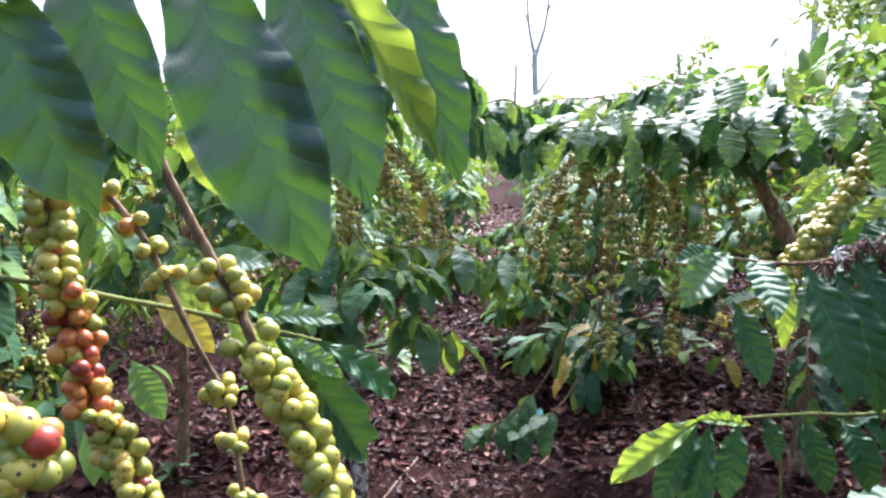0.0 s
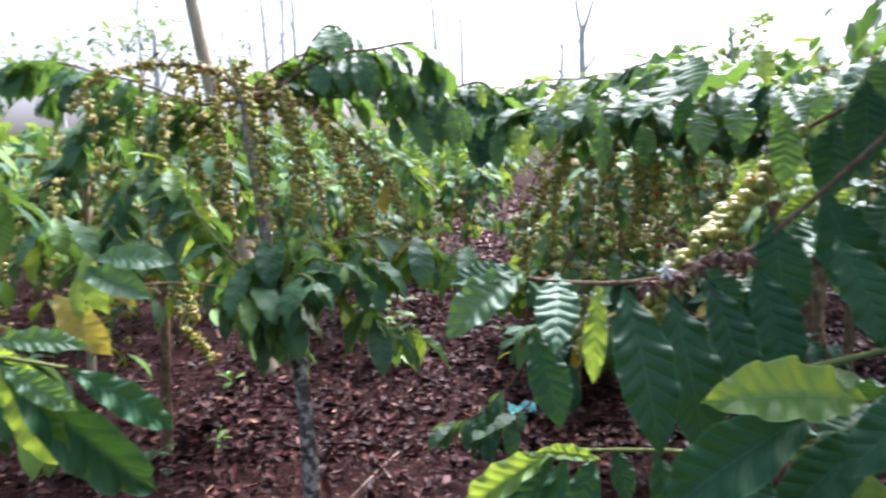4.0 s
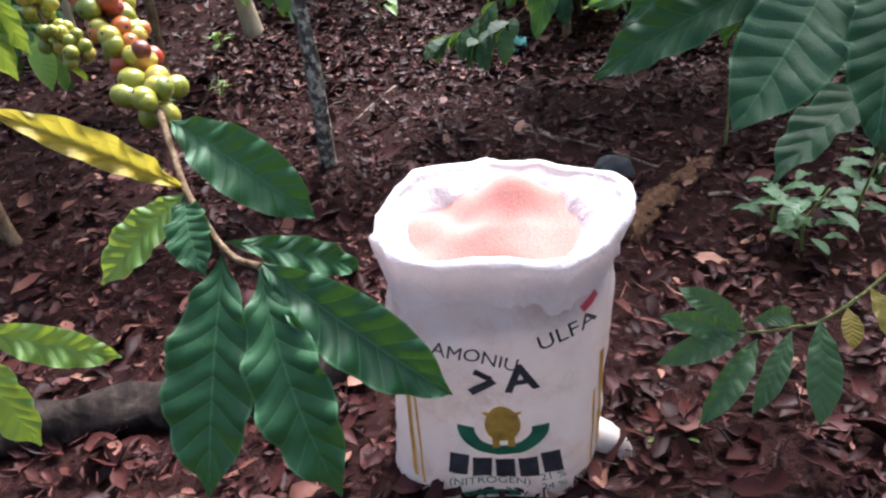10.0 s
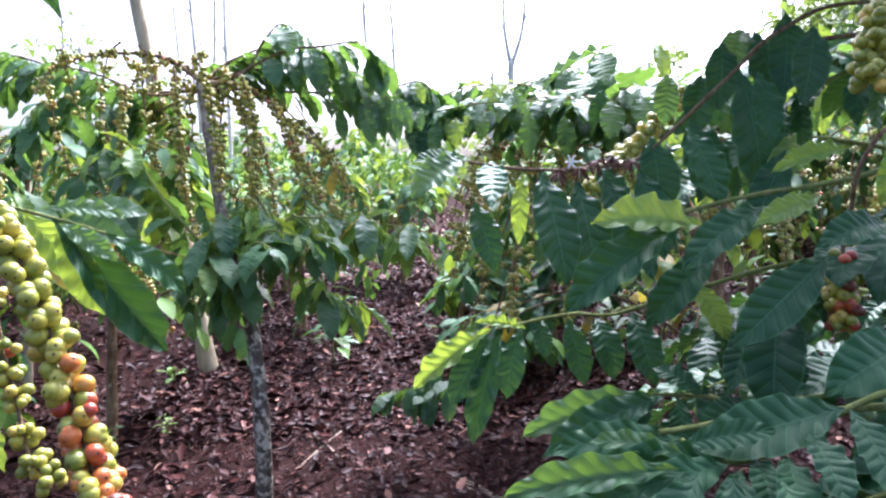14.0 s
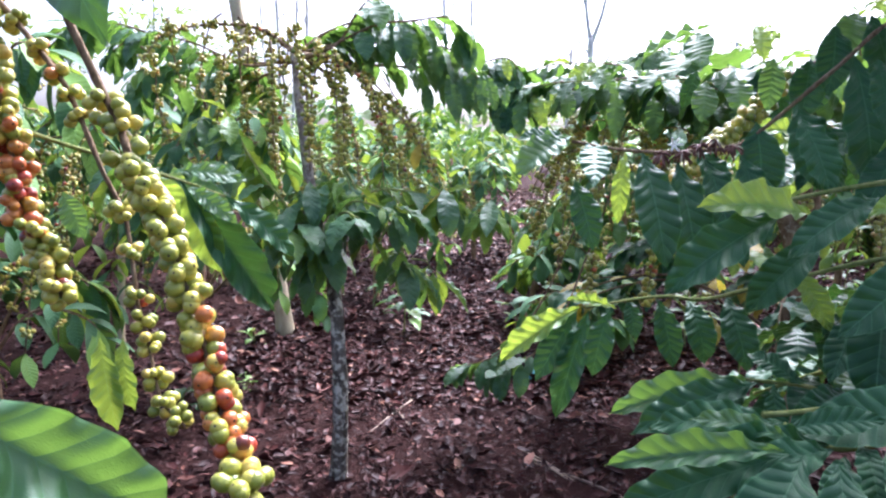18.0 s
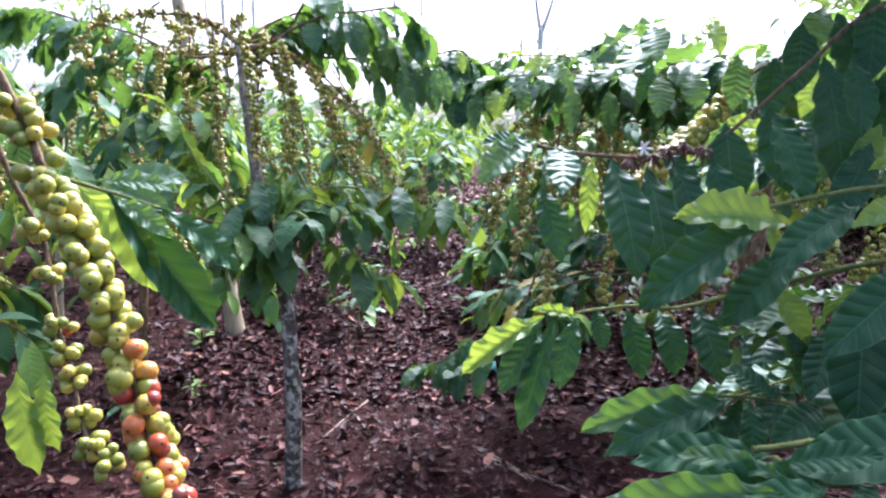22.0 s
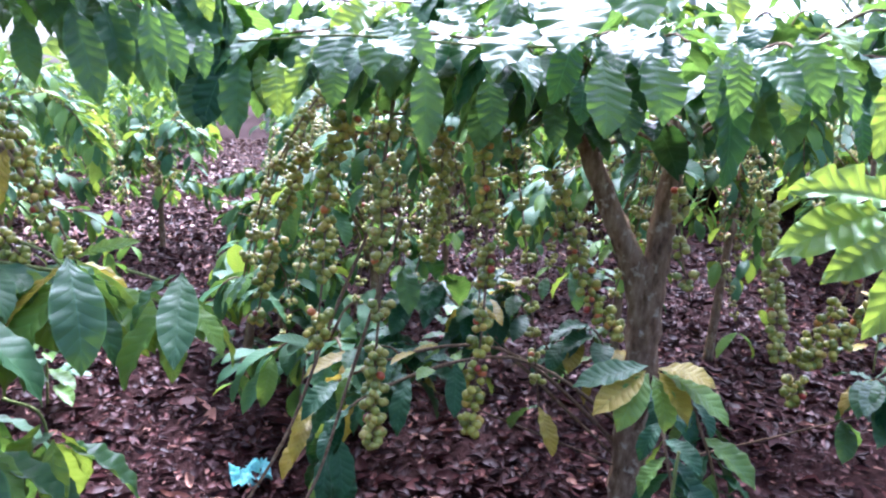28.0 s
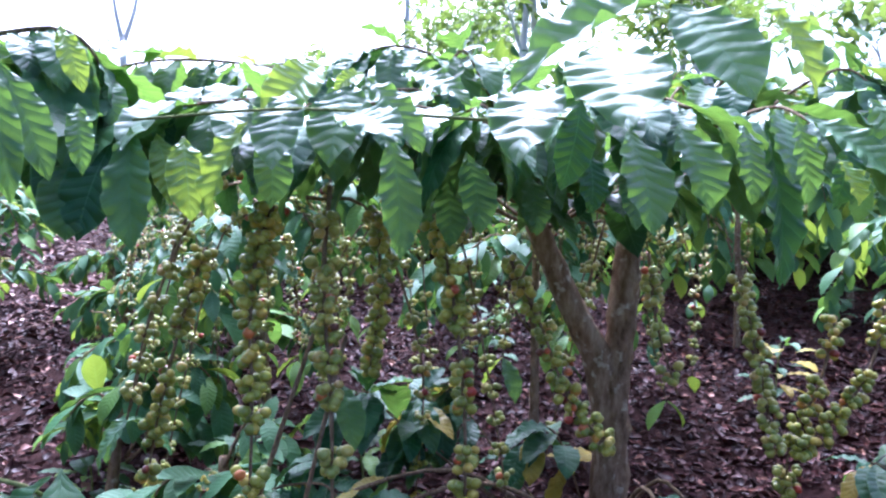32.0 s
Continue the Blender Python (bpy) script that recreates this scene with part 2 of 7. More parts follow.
def litter_material(name, stops):
    m, t, p, out = nodes_of(name)
    n = noise_of(t, 70.0, 3.0, 0.6, object_coords(t))
    col = ramp(t, random_of(t, True), stops)
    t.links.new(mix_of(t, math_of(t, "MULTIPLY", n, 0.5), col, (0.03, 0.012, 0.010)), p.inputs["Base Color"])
    p.inputs["Roughness"].default_value = 0.5
    p.inputs["Specular IOR Level"].default_value = 0.1
    bump_of(t, n, 0.3, 0.004, p)
    return m


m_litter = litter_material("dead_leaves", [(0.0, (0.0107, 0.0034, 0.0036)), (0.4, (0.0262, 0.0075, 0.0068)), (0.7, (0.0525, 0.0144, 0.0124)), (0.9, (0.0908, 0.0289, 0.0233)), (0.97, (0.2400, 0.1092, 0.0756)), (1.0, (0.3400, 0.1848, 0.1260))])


# paler copy of the litter: low sun on the far path put into its colour
m_litter_sunlit = litter_material("sunlit_dead_leaves", [(0.0, (0.06, 0.026, 0.022)), (0.4, (0.15, 0.07, 0.055)), (0.7, (0.26, 0.14, 0.11)), (0.9, (0.36, 0.22, 0.17)), (1.0, (0.46, 0.32, 0.25))])


# ---- helpers of this scene ----
def rng(seed):
    return random.Random(seed)


def mesh_of(name, bm, *materials):
    me = bpy.data.meshes.new(name)
    bm.to_mesh(me)
    bm.free()
    for m in materials:
        me.materials.append(m)
    return me


def smooth(me):
    me.polygons.foreach_set("use_smooth", [True] * len(me.polygons))
    return me


def part(name, data, material, parent, label=""):
    """A part under its thing or part: data is a bmesh or a mesh that is shared."""
    if isinstance(data, bmesh.types.BMesh):
        data = mesh_of(name, data, *([material] if material else []))
    ob = new(name, data)
    ob.parent = parent
    if label:
        tagged(ob, label)
    return ob


def thing(name, at, label, category, group="", kind=""):
    ob = new(name)
    ob.location = at
    ob.empty_display_size = 0.1
    return tagged(ob, label, category, group, kind)


def spline(points, n):
    """n + 1 places on a smooth line through the given ones."""
    p = [Vector(q) for q in points]
    p = [2 * p[0] - p[1]] + p + [2 * p[-1] - p[-2]]
    out, spans = [], len(p) - 3
    for i in range(n + 1):
        s = i / n * spans
        k = min(int(s), spans - 1)
        u = s - k
        a, b, c, d = p[k:k + 4]
        out.append(0.5 * (2 * b + (c - a) * u + (2 * a - 5 * b + 4 * c - d) * u * u + (3 * b - a - 3 * c + d) * u ** 3))
    return out


def tube_into(bm, line, radii, sides=8, lumps=0.0, seed=0, mat=0):
    """A closed tube along the line into bm, with an uneven skin if lumps are given."""
    r0, rings, side = rng(seed), [], Vector((1, 0.13, 0.07))
    for i, p in enumerate(line):
        tan = (line[min(i + 1, len(line) - 1)] - line[max(i - 1, 0)]).normalized()
        side = (side - tan * side.dot(tan)).normalized()
        up = tan.cross(side)
        r = radii(i / (len(line) - 1))
        ring = []
        for k in range(sides):
            a = 2 * math.pi * k / sides
            q = r * (1 + lumps * (noise.noise(Vector((p.x * 9 + math.cos(a) * 2, p.y * 9 + math.sin(a) * 2, p.z * 11 + seed))) + 0.4 * r0.uniform(-1, 1)))
            ring.append(bm.verts.new(p + side * (math.cos(a) * q) + up * (math.sin(a) * q)))
        rings.append(ring)
    for a, b in zip(rings, rings[1:]):
        for k in range(sides):
            f = bm.faces.new((a[k], a[(k + 1) % sides], b[(k + 1) % sides], b[k]))
            f.smooth, f.material_index = True, mat
    for ring, flip in ((rings[0], True), (rings[-1], False)):
        f = bm.faces.new(ring[::-1] if flip else ring)
        f.material_index = mat


def tube(line, radii, sides=8, lumps=0.0, seed=0):
    bm = bmesh.new()
    tube_into(bm, line, radii, sides, lumps, seed)
    return bm


# ---- leaves ----
PROFILE_S = (0, 0.04, 0.1, 0.18, 0.28, 0.4, 0.52, 0.64, 0.74, 0.82, 0.88, 0.93, 0.97, 1.0)
PROFILE_W = (0.03, 0.11, 0.29, 0.53, 0.76, 0.94, 1.0, 0.95, 0.82, 0.63, 0.44, 0.25, 0.1, 0.015)


def leaf_arrays(nl, na, width, droop, keel, wave, seed, ribs=0.010, twist=0.0):
    """A leaf blade of length 1 along +y, upper side +z, that hangs over by droop degrees to its tip."""
    r = rng(seed)
    ph, verts, uvs = r.uniform(0, 6), [], []
    y = z = 0.0
    line = []
    for i in range(nl + 1):
        s = i / nl
        a = radians(droop) * (s - 0.25) * (1.0 if s > 0.25 else 0.35)
        line.append((s, y, z, a))
        y, z = y + math.cos(a) / nl, z - math.sin(a) / nl
    for s, y0, z0, a in line:
        body = float(np.interp(s, PROFILE_S, PROFILE_W))
        w = 0.5 * width * body
        for k in range(na + 1):
            u = 2 * k / na - 1
            e = abs(u)
            lift = keel * w * e * (1.4 - 0.5 * e) + wave * e * e * math.sin(2 * math.pi * (4.6 * s + 0.12 * u) + ph + (0.8 if u > 0 else 0)) * min(1, 6 * s) * (1 - s * 0.5)
            lift -= ribs * math.cos(2 * math.pi * 10 * (s - 0.17 * e + 0.05 * e * e)) * min(1.0, 3 * e) * body
            x = u * w * (1 - 0.12 * keel * e)
            x += twist * 0.12 * s * s
            verts.append((x, y0 + lift * math.sin(a), z0 + lift * math.cos(a)))
            uvs.append((0.5 + 0.5 * u, s))
    v = np.array(verts)
    tip = v[nl * (na + 1) + na // 2]
    turn = math.atan2(tip[2], tip[1])
    c, q = math.cos(turn), math.sin(turn)
    v = np.stack([v[:, 0] - tip[0] * v[:, 1] / tip[1], c * v[:, 1] + q * v[:, 2], c * v[:, 2] - q * v[:, 1]], 1) / math.hypot(tip[1], tip[2])
    faces = [(i * (na + 1) + k, i * (na + 1) + k + 1, (i + 1) * (na + 1) + k + 1, (i + 1) * (na + 1) + k) for i in range(nl) for k in range(na)]
    return v, np.array(uvs), np.array(faces)


def mesh_from(name, v, uv, f, materials, mat_index=None):
    me = bpy.data.meshes.new(name)
    me.from_pydata(v.tolist(), [], f.tolist())
    if uv is not None:
        layer = me.uv_layers.new(name="UVMap")
        layer.data.foreach_set("uv", uv[f.ravel()].astype(np.float32).ravel())
    for m in materials:
        me.materials.append(m)
    if mat_index is not None:
        me.polygons.foreach_set("material_index", mat_index.astype(np.int32))
    return smooth(me)


LEVELS = {2: (64, 8, 0.0085), 1: (40, 4, 0.006), 0: (5, 2, 0.0), -1: (3, 2, 0.0)}
LEAF_ARRAYS = {}
for lv, (nl, na, ribs) in LEVELS.items():
    for v in range(5):
        LEAF_ARRAYS[lv, v] = leaf_arrays(nl, na, 0.37 + 0.022 * v, (25, 50, 70, 38, 60)[v], (0.3, 0.2, 0.35, 0.45, 0.15)[v], (0.03, 0.042, 0.034, 0.046, 0.036)[v] * (1.0 if lv == 2 else 0.6), v + 3, ribs, (0.3, -0.4, 0.2, -0.2, 0.5)[v])
LEAF_MESH = {}
for (lv, v), arr in LEAF_ARRAYS.items():
    if lv > 0:
        for tone, m in (("mature", m_leaf), ("old", m_leaf_old), ("sheen", m_leaf_sheen), ("young", m_leaf_young), ("yellow", m_leaf_yellow)):
            LEAF_MESH[lv, v, tone] = mesh_from("leaf", *arr, [m])


def leaf_matrix(base, way, up, length, wide=1.0):
    y = Vector(way).normalized()
    x = y.cross(Vector(up)).normalized()
    z = x.cross(y)
    m = Matrix.Identity(4)
    m.col[0][:3], m.col[1][:3], m.col[2][:3], m.col[3][:3] = x * length * wide, y * length, z * length, Vector(base)
    return m


def leaf(parent, base, way, up, length, level=1, v=0, tone="mature", wide=1.0, label=""):
    if isinstance(parent, Joined):
        parent.add(leaf_matrix(base, way, up, length, wide), v, tone)
        return None
    ob = part("leaf", LEAF_MESH[level, v, tone], None, parent, label)
    ob.matrix_basis = leaf_matrix(base, way, up, length, wide)
    return ob


def hung_leaf(parent, origin, base, tip, v=0, tone="mature", wide=1.0, level=2, up=None, label=""):
    """A leaf from its foot to its tip, both in the world."""
    base, tip = Vector(base) - Vector(origin), Vector(tip) - Vector(origin)
    way = tip - base
    return leaf(parent, base, way, up or (-0.1, -0.72, 0.69), way.length, level, v, tone, wide, label)


class Joined:
    """Leaves of a farther tree, gathered into one mesh."""

    def __init__(self):
        self.v, self.u, self.f, self.m, self.n = [], [], [], [], 0

    def add(self, matrix, v, tone):
        a, uv, f = LEAF_ARRAYS[0, v]
        m = np.array(matrix)
        self.v.append(a @ m[:3, :3].T + m[:3, 3])
        self.u.append(uv)
        self.f.append(f + self.n)
        self.m.append(np.full(len(f), 1 if tone in ("young", "yellow") else 0))
        self.n += len(a)

    def put(self, parent):
        me = mesh_from("foliage", np.concatenate(self.v), np.concatenate(self.u), np.concatenate(self.f), [m_crown, m_crown_young], np.concatenate(self.m))
        return tagged(part("foliage", me, None, parent), kind="stuff")


def leafy(parent, line, s0, s1, step, length, seed, level=1, tones=("mature",) * 9 + ("young",), hang=0.75, flat=0.5):
    """Opposite pairs of leaves along a twig, hanging to both sides, and two at its tip."""
    r = rng(seed)
    total = sum((b - a).length for a, b in zip(line, line[1:]))
    n = max(1, int(total * (s1 - s0) / step))
    for i in range(n + 1):
        s = s0 + (s1 - s0) * i / max(1, n)
        k = min(int(s * (len(line) - 1)), len(line) - 2)
        u = s * (len(line) - 1) - k
        p, tan = line[k].lerp(line[k + 1], u), (line[k + 1] - line[k]).normalized()
        side = tan.cross(Vector((0, 0, 1)))
        side = side.normalized() if side.length > 0.15 else Vector((r.uniform(-1, 1), r.uniform(-1, 1), 0)).normalized()
        if i % 2 and flat < 0.9:
            side = (side * flat + tan.cross(side) * (1 - flat)).normalized()
        for sgn in (1, -1):
            if r.random() < 0.1:
                continue
            way = side * sgn * r.uniform(0.6, 1.0) + tan * r.uniform(0.25, 0.8) + Vector((0, 0, -hang * r.uniform(0.4, 1.5)))
            way += Vector((r.uniform(-0.25, 0.25), r.uniform(-0.25, 0.25), r.uniform(-0.2, 0.2)))
            ln = length * r.uniform(0.62, 1.12) * (0.62 if i == n else 1.0)
            leaf(parent, p, way, Vector((r.uniform(-0.3, 0.3), r.uniform(-0.3, 0.3), 1)), ln, level, r.randrange(5), r.choice(tones), r.uniform(0.85, 1.15))


# ---- cherries ----
def ball_arrays(nu, nv, stretch=1.12):
    v, f = [(0, 0, stretch)], []
    for j in range(1, nv):
        a = math.pi * j / nv
        v += [(math.sin(a) * math.cos(2 * math.pi * k / nu), math.sin(a) * math.sin(2 * math.pi * k / nu), math.cos(a) * stretch) for k in range(nu)]
    v.append((0, 0, -stretch))
    for k in range(nu):
        f.append((0, 1 + k, 1 + (k + 1) % nu))
        f.append((len(v) - 1, 1 + (nv - 2) * nu + (k + 1) % nu, 1 + (nv - 2) * nu + k))
    quads = [(1 + j * nu + k, 1 + (j + 1) * nu + k, 1 + (j + 1) * nu + (k + 1) % nu, 1 + j * nu + (k + 1) % nu) for j in range(nv - 2) for k in range(nu)]
    return v, f, quads


def cherry_mesh(material):
    """A cherry of radius 1 with the small dark scar at its end (+z)."""
    v, tri, quads = ball_arrays(14, 9, 1.1)
    v = [(x, y, z - (0.10 if math.hypot(x, y) < 0.05 and z > 0 else 0)) for x, y, z in v]
    me = bpy.data.meshes.new("cherry")
    me.from_pydata(v, [], tri + quads)
    me.materials.append(material)
    me.materials.append(m_scar)
    for p in me.polygons:
        p.use_smooth = True
        if len(p.vertices) == 3 and 0 in p.vertices:
            p.material_index = 1
    # the scar is a small cap: draw its ring in
    for i in range(1, 15):
        co = me.vertices[i].co
        co.x, co.y, co.z = co.x * 0.45, co.y * 0.45, 1.06
    return me


CHERRY = {"green": cherry_mesh(m_berry), "ripe": cherry_mesh(m_berry_ripe)}
LOW_BALL = ball_arrays(6, 4, 1.1)
TINY_BALL = ball_arrays(4, 3, 1.1)


def cluster_places(line, s0, s1, step, radius, per, r, gap=0.0):
    """Centres and outward ways of cherries packed in rings round the nodes of a twig."""
    total = sum((b - a).length for a, b in zip(line, line[1:]))
    n = max(1, int(total * (s1 - s0) / step))
    out = []
    for i in range(n + 1):
        if r.random() < gap:
            continue
        s = s0 + (s1 - s0) * i / max(1, n)
        k = min(int(s * (len(line) - 1)), len(line) - 2)
        p, tan = line[k].lerp(line[k + 1], s * (len(line) - 1) - k), (line[k + 1] - line[k]).normalized()
        a = tan.orthogonal().normalized()
        b = tan.cross(a)
        c0 = r.uniform(0, 6.28)
        for q in range(per):
            ang = c0 + 2 * math.pi * q / per * (1.0 if per < 7 else 2.0) + r.uniform(-0.25, 0.25)
            far = radius * (r.uniform(1.05, 1.5) if q % 3 else r.uniform(1.7, 2.5))
            layer = 0 if per < 7 else (q % 2 * 2 - 1) * radius * 0.8 if per < 10 else (q % 3 - 1) * radius * 1.35
            way = a * math.cos(ang) + b * math.sin(ang)
            out.append((p + way * far + tan * (layer + r.uniform(-0.5, 0.5) * radius), (way + tan * r.uniform(-0.2, 0.5)).normalized(), s))
    return out


def cherries(parent, line, s0, s1, step, radius, per, seed, ripe=lambda s: 0.05):
    """Single cherries as parts of a twig."""
    r = rng(seed)
    for p, way, s in cluster_places(line, s0, s1, step, radius, per, r):
        ob = part("cherry", CHERRY["ripe" if r.random() < ripe(s) else "green"], None, parent)
        q = radius * r.uniform(0.82, 1.12)
        ob.matrix_basis = Matrix.Translation(p) @ way.to_track_quat("Z", "Y").to_matrix().to_4x4() @ Matrix.Diagonal((q, q, q, 1))


def cherry_cluster(parent, line, s0, s1, step, radius, per, seed, olive=False, ripe=0.05, gap=0.12, tiny=False):
    """The cherries of one far twig in one mesh."""
    r = rng(seed)
    bv, tri, quads = TINY_BALL if tiny else LOW_BALL
    bv = np.array(bv)
    verts, faces, mats = [], [], []
    for p, way, s in cluster_places(line, s0, s1, step, radius, per, r, gap):
        q, k = radius * r.uniform(0.75, 1.15), len(verts) * len(bv)
        turn = np.array(way.to_track_quat("Z", "Y").to_matrix())
        verts.append(bv @ turn.T * q + np.array(p))
        ids = [tuple(x + k for x in f) for f in tri + quads]
        faces += ids
        mats += [1 if r.random() < ripe else 0] * len(ids)
    if not verts:
        return None
    me = bpy.data.meshes.new("fruit_spray")
    me.from_pydata(np.concatenate(verts).tolist(), [], faces)
    me.materials.append(m_berries_olive if olive else m_berries)
    me.materials.append(m_berries_ripe)
    me.polygons.foreach_set("material_index", mats)
    return tagged(part("fruit_spray", smooth(me), None, parent), kind="stuff")


def branch(parent, origin, points, r0, r1, seed=0, material=None, n=None, knots=True, label=""):
    """A twig as a part of its tree; the points are in the world. Returns it and its line in the tree's own space."""
    line = spline([Vector(p) - Vector(origin) for p in points], n or 6 * (len(points) - 1))
    bm = tube(line, lambda s: (r0 + (r1 - r0) * s) * (1.22 if knots and int(s * 60) % 6 == 0 else 1.0), 7, 0.06, seed)
    return part("branch", bm, material or m_twig, parent, label), line


def tree_height(x, y):
    """The ground: nearly flat, a low swell where the sack stands."""
    return 0.095 * math.exp(-((x - 0.1) / 1.3) ** 2 - ((y - 0.75) / 0.75) ** 2) + 0.03 * (noise.noise(Vector((x * 0.5, y * 0.5, 0))))


# ---- ground ----
def make_ground():
    n, verts = 0, []
    xs = sorted({round(-10 + 0.2 * i, 2) for i in range(116)} | {-300, -120, -60, -30, -18, 20, 35, 70, 130, 300})
    ys = sorted({round(-3 + 0.2 * i, 2) for i in range(96)} | {-300, -100, -40, -12, 20, 26, 40, 70, 120, 200, 400})
    for y in ys:
        for x in xs:
            verts.append((x, y, tree_height(x, y) + 0.012 * noise.noise(Vector((x * 4, y * 4, 3)))))
    w = len(xs)
    faces = [(j * w + i, j * w + i + 1, (j + 1) * w + i + 1, (j + 1) * w + i) for j in range(len(ys) - 1) for i in range(w - 1)]
    me = bpy.data.meshes.new("ground")
    me.from_pydata(verts, [], faces)
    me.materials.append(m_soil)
    tagged(new("ground", smooth(me)), "red-brown plantation soil under fallen coffee leaves", "ground", kind="structure")


make_ground()


def litter(name, count, x0, x1, y0, y1, size, seed, label, slim=False, material=None):
    """Fallen curled leaves lying on the ground, thinning out with distance."""
    r = np.random.RandomState(seed)
    bits = []
    for v in range(8):
        rv = rng(seed + v)
        pts, curl, cup, bend = [], rv.uniform(-0.7, 1.2), rv.uniform(0.1, 1.1), rv.uniform(-0.25, 0.25)
        for s, w in ((0, 0.02), (0.2, 0.13 if slim else 0.17), (0.45, 0.24), (0.7, 0.2), (0.88, 0.1), (1, 0.015)):
            w = w * 0.16 if slim else w
            for u in (-1, 0, 1):
                pts.append((u * w * rv.uniform(0.75, 1.25) + bend * (s - 0.5) ** 2, s - 0.5 + rv.uniform(-0.03, 0.03), curl * (s - 0.5) ** 2 + cup * w * abs(u) * rv.uniform(0.6, 1.4)))
        bits.append(np.array(pts))
    f0 = np.array([(i * 3 + k, i * 3 + k + 1, i * 3 + k + 4, i * 3 + k + 3) for i in range(5) for k in range(2)])
    vs, fs = [], []
    for i in range(count):
        x, y = r.uniform(x0, x1), y0 + (y1 - y0) * r.uniform() ** 1.25
        a, sz = r.uniform(0, 6.28), size * r.uniform(0.3, 1.0) * (1.5 if r.uniform() < 0.12 else 1.0)
        tx, ty = r.normal(0, 0.28, 2)
        turn = np.array(Euler((tx, ty, a)).to_matrix())
        b = bits[r.randint(8)] * (sz * r.uniform(0.7, 1.2), sz, sz)
        vs.append(b @ turn.T + (x, y, tree_height(x, y) + 0.012 + 0.02 * r.uniform()))
        fs.append(f0 + 18 * i)
    me = mesh_from(name, np.concatenate(vs), None, np.concatenate(fs), [material or m_litter])
    tagged(new(name, me), label, "dead leaves", kind="stuff")


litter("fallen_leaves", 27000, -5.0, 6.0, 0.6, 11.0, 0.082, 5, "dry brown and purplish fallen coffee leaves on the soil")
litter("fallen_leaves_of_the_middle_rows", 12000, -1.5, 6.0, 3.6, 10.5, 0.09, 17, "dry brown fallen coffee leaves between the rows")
litter("far_fallen_leaves", 12000, -3.0, 8.0, 9.0, 26.0, 0.14, 7, "dry leaves far along the path, coloured pale for sunlight", material=m_litter_sunlit)
litter("leaf_crumbs", 17000, -2.5, 3.0, 0.6, 5.0, 0.036, 9, "small crumbled bits of dry leaves on the soil")
litter("twig_bits", 9000, -2.0, 3.0, 0.6, 5.0, 0.075, 13, "thin dry twigs and leaf stalks strewn over the soil", True)
litter("fallen_leaves_behind", 6000, -6.0, 7.0, -6.0, 0.7, 0.082, 11, "dry brown fallen coffee leaves on the soil")
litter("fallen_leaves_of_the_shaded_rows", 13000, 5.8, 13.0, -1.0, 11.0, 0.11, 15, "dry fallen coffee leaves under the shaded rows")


# ---- coffee trees ----
def coffee_trunk(tree, origin, points, r0, r1, seed, material):
    line = spline([Vector(p) - Vector(origin) for p in points], 8 * (len(points) - 1))
    return part("trunk", tube(line, lambda s: (r0 + (r1 - r0) * s) * (1 + 0.35 * max(0, 0.06 - s) / 0.06), 12, 0.26 if r0 > 0.05 else 0.16, seed), material, tree)


def bough(tree, origin, points, seed, length=0.2, step=0.055, s0=0.3, level=1, r0=0.007, tones=("mature",) * 9 + ("young",), hang=0.75, fruit=None, material=None, olive=False, flat=0.5, into=None):
    """A leafy bough; fruit: (from, to, ripe share) of its length in joined cherry clusters."""
    ob, line = branch(tree, origin, points, r0, 0.003, seed, material)
    leafy(into or ob, line, s0, 1.0, step, length, seed, level, tones, hang, flat)
    if fruit:
        cherry_cluster(ob, line, fruit[0], fruit[1], 0.036, 0.0082, 9, seed + 1, olive, fruit[2], tiny=into is not None)
    return ob


def string(tree, origin, top, drop, seed, radius=0.0085, olive=True, ripe=0.05, leaves=2, lean=0.12, step=0.05, length=0.16, gap=0.12, per=11, into=None):
    """A bearing twig that hangs from the crown, set with cherries, a few leaves at its end."""
    r = rng(seed)
    a = r.uniform(0, 6.28)
    dx, dy = lean * math.cos(a), lean * math.sin(a)
    x, y, z = top
    pts = [(x - dx, y - dy, z + 0.05), (x, y, z), (x + dx * 0.7 + r.uniform(-0.04, 0.04), y + dy * 0.7, z - drop * 0.5), (x + dx * 1.1 + r.uniform(-0.03, 0.03), y + dy * 1.1 + r.uniform(-0.04, 0.04), z - drop)]
    ob, line = branch(tree, origin, pts, 0.0045, 0.0022, seed, n=14)
    cherry_cluster(ob, line, 0.05 + r.uniform(0, 0.3), 0.93, step, radius, per, seed + 7, olive, ripe, gap, into is not None)
    for k in range(leaves):
        b = a + 6.28 * k / max(1, leaves) + r.uniform(-0.5, 0.5)
        leaf(into or ob, line[-1], (math.cos(b) * 0.6, math.sin(b) * 0.6, -r.uniform(0.4, 1.2)), (0, 0, 1), length * r.uniform(0.7, 1.1), 1, r.randrange(5), r.choice(("mature", "mature", "mature", "young", "young", "yellow")))
    return ob


